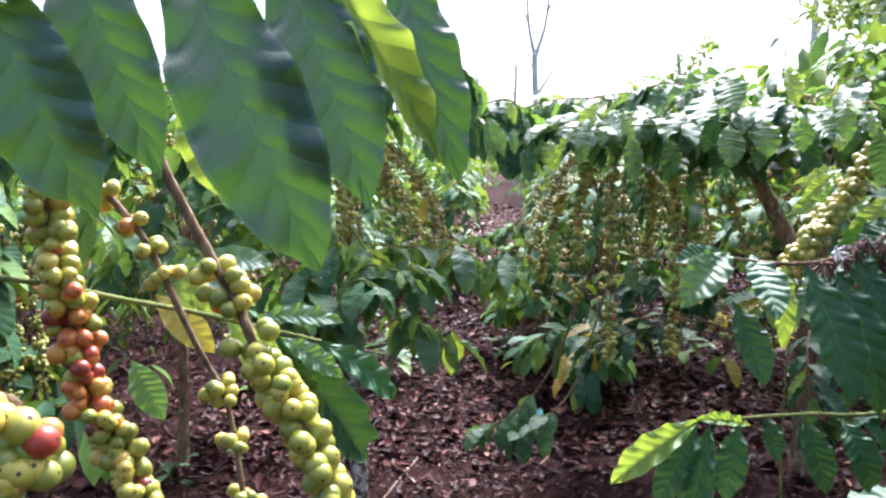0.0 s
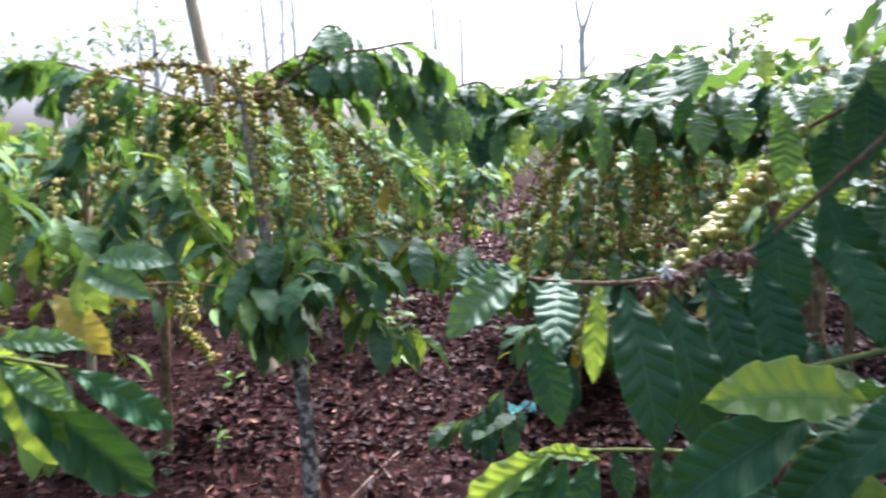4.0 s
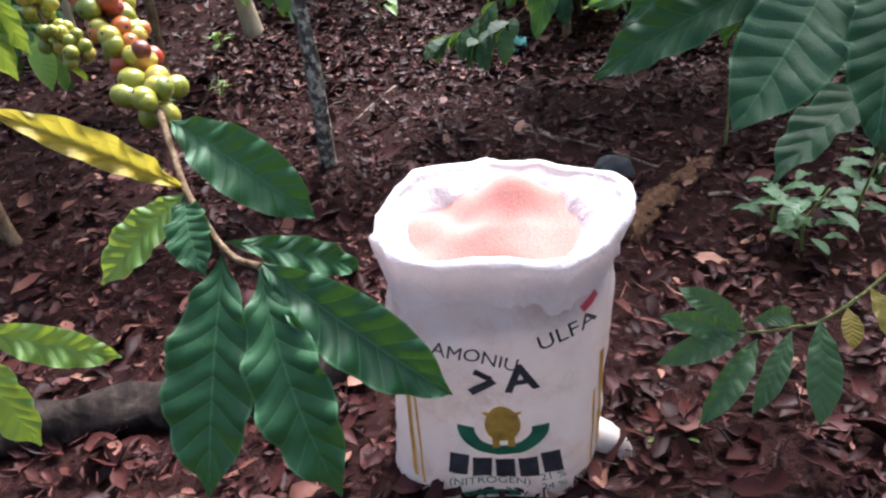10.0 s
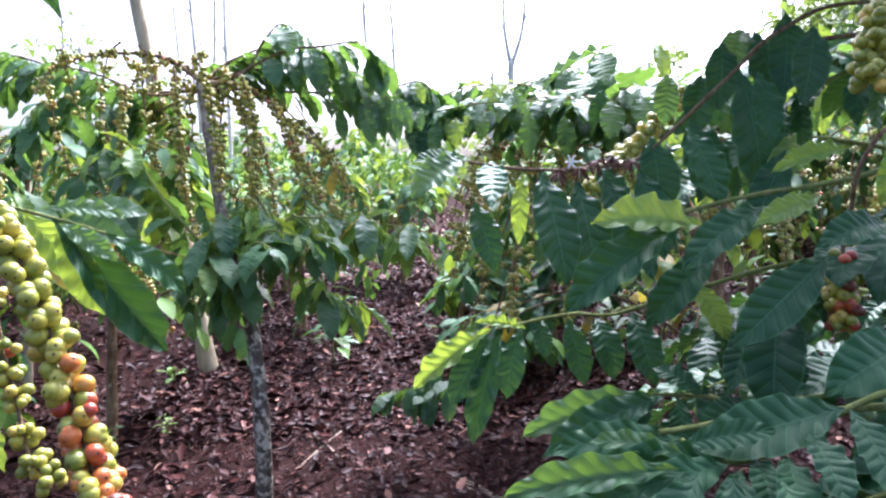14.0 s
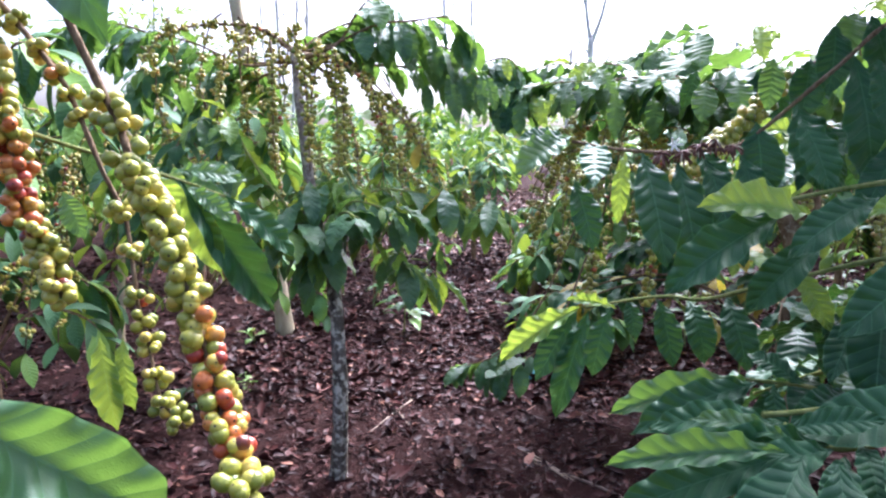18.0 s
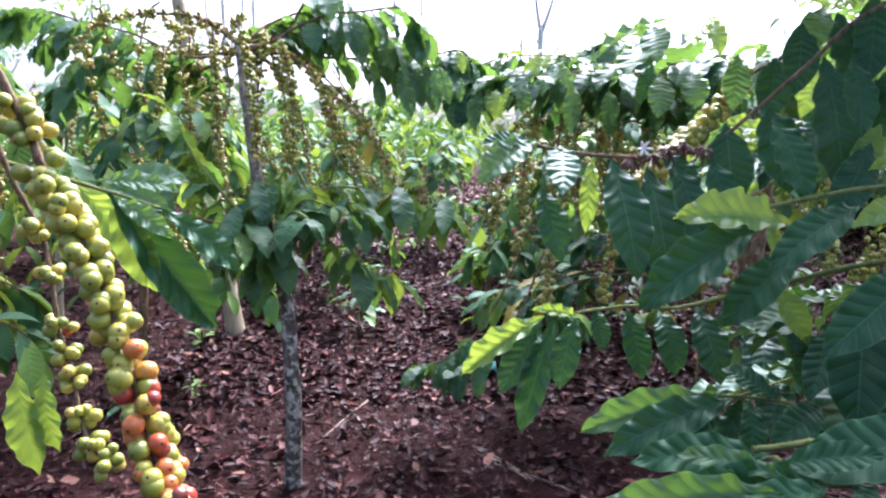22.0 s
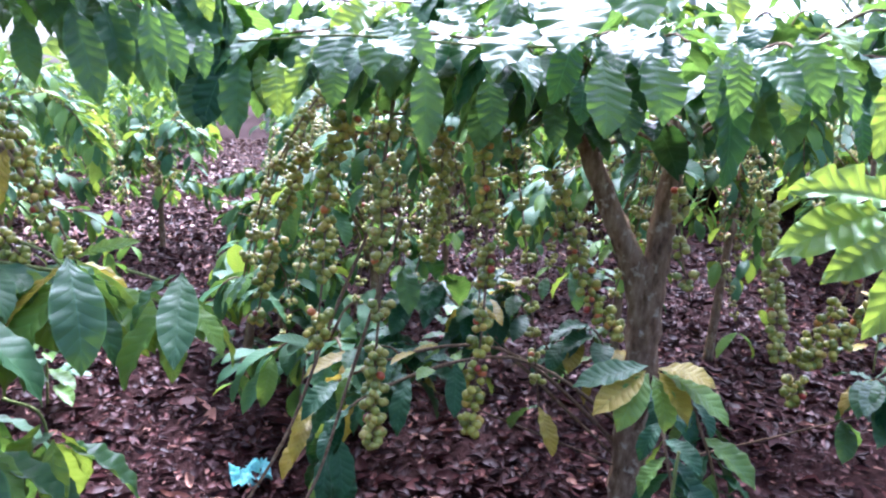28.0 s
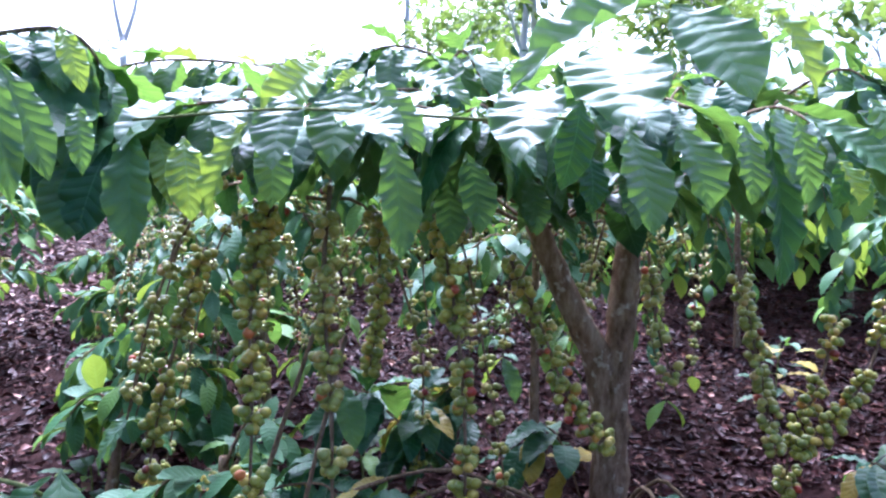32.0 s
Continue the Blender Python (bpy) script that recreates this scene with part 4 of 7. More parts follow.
# the broad leaves at the front of the crown
front_, l_ = branch(spread_tree, RO, [(1.38, 3.4, 1.42), (1.1, 3.0, 1.6), (0.9, 2.8, 1.64), (0.7, 2.77, 1.63), (0.45, 2.92, 1.64), (0.25, 3.05, 1.62)], 0.004, 0.002, 245, m_green_twig)
for n_, (a_, b_, v_, tone_, w_) in enumerate((
    ((0.898, 2.677, 1.622), (0.863, 2.592, 1.464), 0, "mature", 1.45),
    ((1.013, 2.673, 1.637), (0.998, 2.594, 1.493), 3, "mature", 1.5),
    ((0.814, 2.772, 1.684), (0.651, 2.652, 1.561), 1, "mature", 1.2),
    ((0.864, 2.707, 1.742), (0.719, 2.520, 1.606), 0, "mature", 1.5),
    ((0.513, 2.896, 1.630), (0.512, 2.720, 1.588), 1, "mature", 1.1),
    ((0.629, 2.953, 1.615), (0.616, 2.892, 1.406), 0, "mature", 0.95),
    ((0.776, 2.936, 1.585), (0.773, 2.885, 1.443), 0, "mature", 1.4),
    ((0.270, 3.170, 1.615), (0.253, 3.102, 1.416), 0, "mature", 1.1),
    ((0.185, 3.252, 1.561), (0.173, 3.208, 1.428), 4, "mature", 1.4),
    ((0.343, 3.134, 1.601), (0.340, 3.084, 1.464), 1, "young", 1.2),
    ((0.422, 3.048, 1.626), (0.356, 3.044, 1.466), 3, "young", 0.9),
    ((0.464, 2.983, 1.672), (0.395, 2.877, 1.550), 0, "mature", 1.3),
    ((0.450, 3.031, 1.606), (0.436, 2.990, 1.489), 2, "mature", 1.2),
    ((0.655, 2.962, 1.713), (0.698, 2.818, 1.653), 1, "mature", 0.9),
    ((1.174, 2.657, 1.640), (1.119, 2.597, 1.503), 0, "mature", 1.2),
    ((1.181, 2.603, 1.665), (1.082, 2.510, 1.540), 0, "mature", 1.2),
    ((0.168, 3.376, 1.790), (0.196, 3.229, 1.524), 0, "mature", 0.95),
    ((0.252, 3.430, 1.769), (0.260, 3.313, 1.547), 1, "mature", 0.9),
    ((0.810, 2.536, 1.774), (0.784, 2.394, 1.639), 0, "mature", 1.5),
    ((0.872, 2.547, 1.800), (0.625, 2.642, 1.655), 3, "mature", 0.75),
    ((1.156, 2.443, 1.670), (1.144, 2.362, 1.541), 1, "mature", 1.2),
    ((1.300, 2.357, 1.634), (1.237, 2.322, 1.456), 0, "young", 1.0),
    ((1.434, 2.284, 1.625), (1.402, 2.221, 1.468), 0, "mature", 1.1),
    ((1.086, 2.514, 1.644), (1.052, 2.470, 1.511), 0, "mature", 1.1),
    ((0.577, 2.996, 1.699), (0.498, 2.910, 1.556), 0, "mature", 1.5),
    ((1.180, 2.419, 1.682), (1.131, 2.314, 1.617), 1, "young", 1.1),
    ((1.385, 2.272, 1.674), (1.333, 2.174, 1.635), 1, "young", 1.1),
    ((0.571, 3.081, 1.731), (0.447, 3.050, 1.625), 2, "young", 1.2),
    ((1.017, 2.539, 1.804), (1.013, 2.448, 1.662), 3, "young", 0.9),
    ((0.827, 3.073, 1.553), (0.814, 3.034, 1.402), 0, "mature", 1.3),
    ((1.006, 3.028, 1.547), (0.998, 2.987, 1.421), 1, "mature", 1.3),
    ((1.096, 2.861, 1.567), (1.070, 2.795, 1.446), 0, "mature", 1.3),
    ((-0.071, 3.170, 1.681), (-0.018, 3.101, 1.471), 0, "mature", 0.9),
    ((-0.167, 3.263, 1.656), (-0.148, 3.224, 1.510), 1, "mature", 1.0),
    ((-0.010, 3.259, 1.707), (0.031, 3.200, 1.514), 3, "mature", 0.9),
    ((0.044, 3.292, 1.715), (0.076, 3.232, 1.499), 0, "mature", 0.85),
    ((0.091, 3.157, 1.702), (0.143, 3.097, 1.527), 0, "mature", 0.9),
    ((0.184, 3.261, 1.779), (0.210, 3.215, 1.667), 1, "young", 0.90),
    ((0.075, 3.116, 1.699), (0.092, 3.071, 1.495), 0, "mature", 0.70),
    ((0.190, 3.139, 1.646), (0.186, 3.093, 1.537), 3, "mature", 0.80),
    ((0.257, 3.235, 1.599), (0.189, 3.205, 1.428), 1, "old", 1.20),
    ((0.314, 3.188, 1.607), (0.321, 3.131, 1.488), 0, "young", 1.10),
    ((0.535, 2.865, 1.688), (0.587, 2.783, 1.576), 1, "mature", 1.00),
    ((0.549, 2.891, 1.696), (0.491, 2.879, 1.667), 2, "young", 1.00),
    ((0.900, 2.781, 1.675), (0.847, 2.770, 1.522), 0, "old", 1.20),
    ((0.945, 2.804, 1.591), (0.918, 2.766, 1.482), 1, "old", 1.30),
    ((1.085, 2.501, 1.643), (1.091, 2.356, 1.540), 0, "mature", 1.00),
    ((1.190, 2.496, 1.582), (1.163, 2.448, 1.510), 3, "young", 1.30),
    ((1.233, 2.460, 1.654), (1.263, 2.385, 1.517), 1, "mature", 0.90),
    ((1.385, 2.349, 1.643), (1.313, 2.341, 1.434), 0, "mature", 0.95),
    ((1.612, 2.260, 1.777), (1.471, 2.384, 1.688), 3, "old", 0.80),
    ((1.438, 2.277, 1.675), (1.368, 2.278, 1.526), 1, "young", 0.95),
    ((1.458, 2.260, 1.679), (1.442, 2.211, 1.447), 0, "young", 0.80),
    ((1.315, 2.429, 1.558), (1.292, 2.387, 1.446), 0, "old", 1.10),
    ((1.441, 2.336, 1.637), (1.414, 2.296, 1.444), 1, "young", 0.80),
    ((1.137, 2.595, 1.646), (1.113, 2.535, 1.372), 0, "old", 0.75),
    ((1.277, 2.523, 1.616), (1.223, 2.516, 1.499), 3, "old", 1.10),
)):
    hung_leaf(front_, RO, a_, b_, v_, tone_, w_, up=(-0.38, -0.25, 0.9) if n_ in (2, 3, 4, 7, 10, 11, 13, 18, 19, 20, 24, 42, 46) else None)
# the bough behind, higher up
for n_, pts_ in enumerate((
    [(1.38, 3.4, 1.42), (1.15, 3.55, 1.66), (0.85, 3.75, 1.8), (0.5, 3.85, 1.82), (0.25, 3.9, 1.74)],
    [(1.38, 3.4, 1.42), (1.2, 3.6, 1.7), (1.0, 3.85, 1.84), (0.75, 4.0, 1.84), (0.5, 4.1, 1.74)],
)):
    bough(spread_tree, RO, pts_, 247 + n_, 0.19, 0.042, 0.3, hang=1.0, tones=("mature",) * 4 + ("old", "young"), r0=0.006)
for n_ in range(30):
    a_, s_ = r_.uniform(0, 6.28), 1.0 * math.sqrt(r_.uniform(0.08, 1))
    x_, y_ = 1.45 + s_ * math.cos(a_) * 1.05, 3.6 + s_ * math.sin(a_) * 0.95
    if y_ < 3.3 or (x_ - 1.3) ** 2 + (y_ - 2.95) ** 2 < 0.16:
        continue
    string(spread_tree, RO, (x_, y_, r_.uniform(1.3, 1.58)), r_.uniform(0.45, 0.95), 300 + n_, radius=0.0096, ripe=0.04, leaves=2 if n_ % 2 else 1, lean=0.2, length=0.17, step=0.062, per=9)
# the laden twigs at the front
for n_, pts_ in enumerate((
    [(0.557, 3.290, 1.476), (0.501, 3.262, 1.326), (0.472, 3.191, 1.086), (0.441, 3.135, 0.863)],
    [(0.665, 3.251, 1.516), (0.628, 3.205, 1.330), (0.607, 3.128, 1.077), (0.576, 3.060, 0.847), (0.562, 3.011, 0.691)],
    [(0.887, 3.194, 1.456), (0.878, 3.103, 1.270), (0.850, 3.020, 1.031), (0.791, 2.939, 0.733)],
    [(1.196, 3.308, 1.332), (1.222, 3.205, 1.164), (1.231, 3.111, 1.005), (1.268, 3.019, 0.911)],
    [(1.550, 3.151, 1.341), (1.506, 3.079, 1.171), (1.494, 2.992, 0.998)],
    [(0.518, 3.619, 1.360), (0.452, 3.610, 1.180), (0.399, 3.596, 1.000), (0.363, 3.580, 0.850)],
    [(0.897, 3.466, 1.444), (0.886, 3.430, 1.250), (0.848, 3.409, 1.070)],
    [(1.789, 3.029, 1.272), (1.757, 2.946, 1.076), (1.723, 2.860, 0.862)],
    [(2.066, 2.899, 1.156), (1.967, 2.882, 0.980), (1.847, 2.885, 0.842), (1.827, 2.879, 0.706)],
    [(2.076, 2.777, 1.209), (1.979, 2.761, 1.055), (1.899, 2.798, 0.922), (1.821, 2.840, 0.832)],
)):
    ob_, line_ = branch(spread_tree, RO, pts_, 0.005, 0.0025, 270 + n_)
    cherry_cluster(ob_, line_, 0.05, 1.0, 0.05, 0.0118, 13, 280 + n_, n_ % 3 == 1, 0.1 if n_ in (1, 3) else 0.03, 0.1)
# the drooping twig low over the path
for n_, pts_ in enumerate((
    [(0.66, 3.25, 1.3), (0.5, 3.2, 0.95), (0.36, 3.12, 0.66), (0.18, 3.05, 0.46), (0.0, 3.01, 0.40)],
    [(0.7, 3.25, 1.2), (0.55, 3.18, 0.8), (0.42, 3.06, 0.55), (0.26, 2.98, 0.43), (0.12, 2.96, 0.38)],
)):
    bough(spread_tree, RO, pts_, 290 + n_, 0.15, 0.04, 0.66, hang=1.2, tones=("mature",), r0=0.005)
for n_ in range(4):
    a_ = r_.uniform(0, 6.28)
    p_ = Vector((1.3 + 0.7 * math.cos(a_), 3.4 + 0.6 * math.sin(a_), 0))
    pts_ = [(1.59, 3.29, 0.35 + 0.03 * n_), p_.lerp(Vector((1.59, 3.29, 0)), 0.5) + Vector((0, 0, 0.75)), p_ + Vector((0, 0, 0.66)), p_ + Vector((0, 0, 0.45)) + Vector((0.1 * math.cos(a_), 0.1 * math.sin(a_), 0))]
    bough(spread_tree, RO, pts_, 360 + n_, 0.17, 0.06, 0.45, hang=0.8, tones=("old",) * 5 + ("young", "yellow"))

# low leafy shoots under its crown
for n_, pts_ in enumerate((
    [(1.192, 3.537, 0.429), (1.080, 3.642, 0.805), (0.983, 3.689, 0.904), (0.880, 3.714, 0.829)],
    [(1.192, 3.537, 0.429), (1.159, 3.624, 0.755), (1.153, 3.651, 0.882), (1.077, 3.635, 0.733)],
    [(1.255, 3.610, 0.381), (1.327, 3.593, 0.766), (1.281, 3.660, 0.877), (1.236, 3.692, 0.780)],
    [(1.960, 2.719, 0.472), (1.959, 2.755, 0.691), (1.941, 2.720, 0.817), (1.961, 2.617, 0.767)],
    [(0.671, 3.800, 0.418), (0.748, 3.677, 0.629), (0.792, 3.569, 0.718), (0.826, 3.451, 0.664)],
    [(1.531, 3.316, 0.396), (1.544, 3.420, 0.682), (1.494, 3.486, 0.757), (1.387, 3.511, 0.655)],
)):
    bough(spread_tree, RO, [(1.58, 3.27, 0.3)] + pts_[1:], 380 + n_, 0.185, 0.05, 0.3, hang=0.8, tones=("old",) * 4 + ("mature",) * 2 + ("yellow",), r0=0.0035)

# trees round about
for n_, (x_, y_, h_, s_, b_, k_, young_, lab_) in enumerate((
    (-2.35, 4.7, 1.75, 0.8, 16, 20, 2, "coffee tree with pale stem and hanging green cherries"),
    (-1.45, 3.7, 1.5, 0.6, 12, 18, 2, "coffee tree heavy with green cherries"),
    (-2.3, 6.8, 1.7, 0.9, 15, 12, 3, "coffee tree with hanging green cherries"),
    (-0.75, 6.3, 1.45, 0.75, 15, 12, 4, "coffee tree with sunlit drooping leaves"),
    (-3.6, 3.6, 1.7, 0.9, 14, 10, 1, "leafy coffee tree in the row"),
    (-1.6, 2.3, 1.55, 0.6, 12, 12, 2, "coffee tree with drooping leaves and cherries"),
    (0.2, 8.7, 1.3, 0.65, 15, 3, 3, "low coffee tree with drooping leaves beside the path"),
    (-1.2, 8.4, 1.5, 0.9, 15, 6, 4, "sunlit coffee tree in the row"),
    (1.25, 5.1, 1.5, 0.65, 12, 22, 1, "coffee tree hung with olive cherries behind the big tree"),
    (1.95, 7.9, 1.55, 0.75, 13, 14, 2, "coffee tree with slender stem beside the path"),
    (2.5, 4.6, 1.55, 0.7, 10, 18, 1, "coffee tree hung with olive cherries behind the big tree"),
    (2.15, 6.3, 1.9, 0.9, 15, 18, 1, "coffee tree with olive cherries beside the path"),
    (3.3, 4.7, 1.95, 0.95, 16, 20, 2, "coffee tree with hanging olive cherries"),
    (3.55, 2.55, 1.7, 0.8, 9, 16, 1, "coffee tree with bare twigs and cherries"),
    (4.7, 3.4, 1.9, 0.95, 14, 8, 2, "coffee tree in the shaded row"),
    (3.8, 7.0, 2.3, 1.0, 15, 8, 2, "leafy coffee tree in the back row"),
    (5.6, 5.4, 2.2, 1.0, 14, 5, 3, "leafy coffee tree in the back row"),
    (4.6, 1.4, 1.6, 0.9, 14, 8, 2, "leafy coffee tree in the row"),
    (6.6, 3.4, 2.2, 1.0, 14, 4, 3, "leafy coffee tree in the back row"),
    (2.3, 9.8, 1.7, 0.8, 14, 10, 2, "coffee tree with hanging olive cherries"),
    (1.3, 6.4, 1.3, 0.5, 9, 10, 1, "slender coffee tree hung with olive cherries"),
    (0.5, 5.1, 0.72, 0.4, 9, 0, 1, "low coffee shoot beside the path"),
    (0.85, 5.9, 0.8, 0.45, 10, 3, 1, "low coffee shoot beside the path"),
    (0.95, 7.4, 0.8, 0.45, 10, 3, 1, "low coffee shoot beside the path"),
    (0.75, 4.3, 0.6, 0.4, 9, 0, 1, "low coffee shoot under the big tree"),
    (1.15, 9.2, 0.9, 0.5, 10, 4, 1, "low coffee shoot beside the path"),
)):
    random_tree((x_, y_), h_, s_, 500 + 17 * n_, b_, k_, lab_, olive=x_ > 1, ripe=0.04 if x_ > 1 else 0.02, material=m_pale if n_ == 0 else None, young=young_)


# ---- the near branches ----
def near_twig(tree, origin, points, r0, r1, seed, material=None, n=40):
    return branch(tree, origin, points, r0, r1, seed, material, n)


NO = Vector((-1.0, 0.42, tree_height(-1.0, 0.42)))
near_tree = thing("coffee_tree", NO, "coffee tree with long twigs of green and red cherries", "tree", "coffee trees of the plantation")
coffee_trunk(near_tree, NO, [(-1.0, 0.42, -0.05), (-0.98, 0.45, 0.7), (-0.92, 0.5, 1.35), (-0.86, 0.55, 1.6)], 0.035, 0.02, 31, m_bark)
stem_b, lb = near_twig(near_tree, NO, [(-0.9, 0.5, 1.5), (-0.76, 0.72, 1.6), (-0.62, 0.83, 1.59), (-0.526, 0.860, 1.545), (-0.501, 0.860, 1.501), (-0.473, 0.860, 1.438), (-0.443, 0.850, 1.382), (-0.418, 0.830, 1.329), (-0.383, 0.820, 1.268), (-0.355, 0.810, 1.199), (-0.326, 0.790, 1.127), (-0.303, 0.770, 1.064), (-0.277, 0.740, 1.014), (-0.237, 0.665, 0.985), (-0.197, 0.575, 0.949), (-0.163, 0.532, 0.916), (-0.136, 0.517, 0.909)], 0.0062, 0.0025, 32, n=64)
cherries(stem_b, lb, 0.345, 0.375, 0.036, 0.0092, 7, 30)
cherries(stem_b, lb, 0.43, 0.80, 0.032, 0.0101, 12, 33, lambda s: 0.0 if s < 0.6 else 0.38 if s < 0.76 else 0.15)
stem_a, la = near_twig(near_tree, NO, [(-0.9, 0.5, 1.45), (-0.78, 0.8, 1.6), (-0.69, 0.92, 1.58), (-0.658, 0.930, 1.533), (-0.650, 0.940, 1.428), (-0.645, 0.950, 1.350), (-0.633, 0.950, 1.270), (-0.609, 0.950, 1.214), (-0.580, 0.940, 1.143)], 0.006, 0.0025, 34, n=50)
cherries(stem_a, la, 0.36, 0.99, 0.032, 0.0096, 12, 35, lambda s: 0.1 if s < 0.56 else 0.75 if s < 0.84 else 0.05)
stem_c, lc = near_twig(near_tree, NO, [(-0.78, 0.8, 1.6), (-0.69, 0.94, 1.59), (-0.651, 0.950, 1.553), (-0.601, 0.950, 1.493), (-0.560, 0.940, 1.443), (-0.541, 0.940, 1.401), (-0.506, 0.930, 1.320), (-0.478, 0.930, 1.254), (-0.463, 0.920, 1.144), (-0.441, 0.900, 1.093), (-0.416, 0.870, 1.024), (-0.372, 0.840, 0.995)], 0.005, 0.002, 36, n=44)
cherries(stem_c, lc, 0.17, 0.46, 0.05, 0.0078, 6, 29, lambda s: 0.08)
cherries(stem_c, lc, 0.62, 0.98, 0.04, 0.0074, 9, 37, lambda s: 0.18 if 0.68 < s < 0.8 else 0.04)
# leaves above, hanging from a higher bough
stem_u, lu = near_twig(near_tree, NO, [(-0.86, 0.52, 1.58), (-0.66, 0.52, 1.66), (-0.5, 0.56, 1.63), (-0.4, 0.61, 1.65), (-0.29, 0.65, 1.66)], 0.005, 0.003, 38, n=40)
for n_, (a_, b_, v_, tone_, w_) in enumerate((
    ((-0.492, 0.560, 1.622), (-0.446, 0.570, 1.483), 1, "sheen", 0.98),
    ((-0.462, 0.580, 1.652), (-0.416, 0.585, 1.503), 0, "sheen", 0.85),
    ((-0.406, 0.610, 1.642), (-0.330, 0.600, 1.441), 1, "sheen", 0.85),
    ((-0.352, 0.620, 1.645), (-0.299, 0.605, 1.481), 0, "sheen", 0.95),
    ((-0.335, 0.640, 1.652), (-0.256, 0.616, 1.508), 3, "young", 0.44),
    ((-0.281, 0.650, 1.650), (-0.241, 0.640, 1.493), 1, "sheen", 0.66),
    ((-0.423, 0.700, 1.581), (-0.390, 0.680, 1.479), 3, "young", 1.2),
    ((-0.500, 0.560, 1.580), (-0.446, 0.550, 1.597), 2, "old", 0.8),
    ((-0.396, 0.920, 1.704), (-0.337, 0.911, 1.573), 0, "mature", 0.95),
)):
    hung_leaf(stem_u, NO, a_, b_, v_, tone_, w_)
# leaves at the tip of the long twig
for n_, (a_, b_, v_, tone_, w_) in enumerate((
    ((-0.199, 0.579, 0.947), (-0.273, 0.542, 0.890), 0, "young", 1.1),
    ((-0.200, 0.578, 0.945), (-0.177, 0.515, 0.906), 1, "old", 1.2),
    ((-0.166, 0.533, 0.914), (-0.189, 0.429, 0.765), 0, "old", 1.1),
    ((-0.133, 0.508, 0.913), (-0.085, 0.411, 0.775), 1, "old", 0.85),
    ((-0.132, 0.510, 0.917), (-0.001, 0.464, 0.814), 3, "old", 0.75),
    ((-0.163, 0.538, 0.921), (-0.073, 0.591, 0.853), 1, "old", 0.6),
    ((-0.221, 0.642, 0.985), (-0.107, 0.606, 0.899), 2, "old", 0.9),
    ((-0.200, 0.581, 0.949), (-0.296, 0.530, 1.044), 3, "yellow", 0.42),
    ((-0.320, 0.454, 0.920), (-0.239, 0.476, 0.867), 1, "young", 0.7),
    ((-0.321, 0.450, 0.914), (-0.290, 0.427, 0.833), 0, "young", 1.2),
)):
    hung_leaf(stem_b, NO, a_, b_, v_, tone_, w_)
# big leaves of a lower bough
stem_l, ll = near_twig(near_tree, NO, [(-0.92, 0.5, 1.2), (-0.62, 0.45, 1.28), (-0.45, 0.42, 1.24), (-0.36, 0.4, 1.17), (-0.31, 0.38, 1.08)], 0.005, 0.003, 39, n=40)
for n_, (a_, b_, v_, tone_, w_) in enumerate((
    ((-0.337, 0.355, 1.212), (-0.220, 0.435, 1.085), 3, "mature", 0.8),
    ((-0.329, 0.364, 1.172), (-0.256, 0.436, 1.053), 1, "mature", 0.8),
    ((-0.331, 0.320, 1.162), (-0.213, 0.350, 1.042), 0, "mature", 0.85),
    ((-0.290, 0.257, 1.158), (-0.255, 0.256, 1.079), 1, "young", 1.0),
    ((-0.297, 0.245, 1.117), (-0.229, 0.239, 1.019), 0, "mature", 1.1),
    ((-0.328, 0.400, 1.078), (-0.278, 0.350, 0.976), 4, "mature", 0.9),
    ((-0.346, 0.308, 1.120), (-0.305, 0.379, 1.077), 2, "mature", 0.9),
)):
    hung_leaf(stem_l, NO, a_, b_, v_, tone_, w_)
# leaves behind the long twig
stem_m, lm_ = near_twig(near_tree, NO, [(-0.9, 0.55, 1.4), (-0.75, 0.85, 1.42), (-0.58, 1.02, 1.35), (-0.456, 1.061, 1.306), (-0.395, 1.100, 1.278)], 0.004, 0.002, 41, m_green_twig, n=30)
for n_, (a_, b_, v_, tone_, w_) in enumerate((
    ((-0.395, 1.100, 1.278), (-0.300, 1.165, 1.171), 1, "old", 0.7),
    ((-0.454, 1.060, 1.306), (-0.350, 1.200, 1.069), 3, "old", 0.58),
    ((-0.441, 1.050, 1.298), (-0.364, 1.060, 1.238), 1, "mature", 0.8),
    ((-0.457, 1.080, 1.292), (-0.402, 1.090, 1.154), 0, "young", 1.0),
    ((-0.475, 1.080, 1.318), (-0.363, 1.100, 1.302), 1, "mature", 0.7),
    ((-0.524, 1.120, 1.316), (-0.445, 1.150, 1.187), 0, "young", 1.0),
    ((-0.519, 0.920, 1.091), (-0.496, 0.910, 0.958), 0, "young", 0.95),
    ((-0.491, 0.930, 1.088), (-0.474, 0.920, 0.984), 1, "young", 0.8),
    ((-0.604, 1.000, 1.289), (-0.564, 0.980, 1.221), 0, "mature", 1.25),
)):
    hung_leaf(stem_m, NO, a_, b_, v_, tone_, w_)

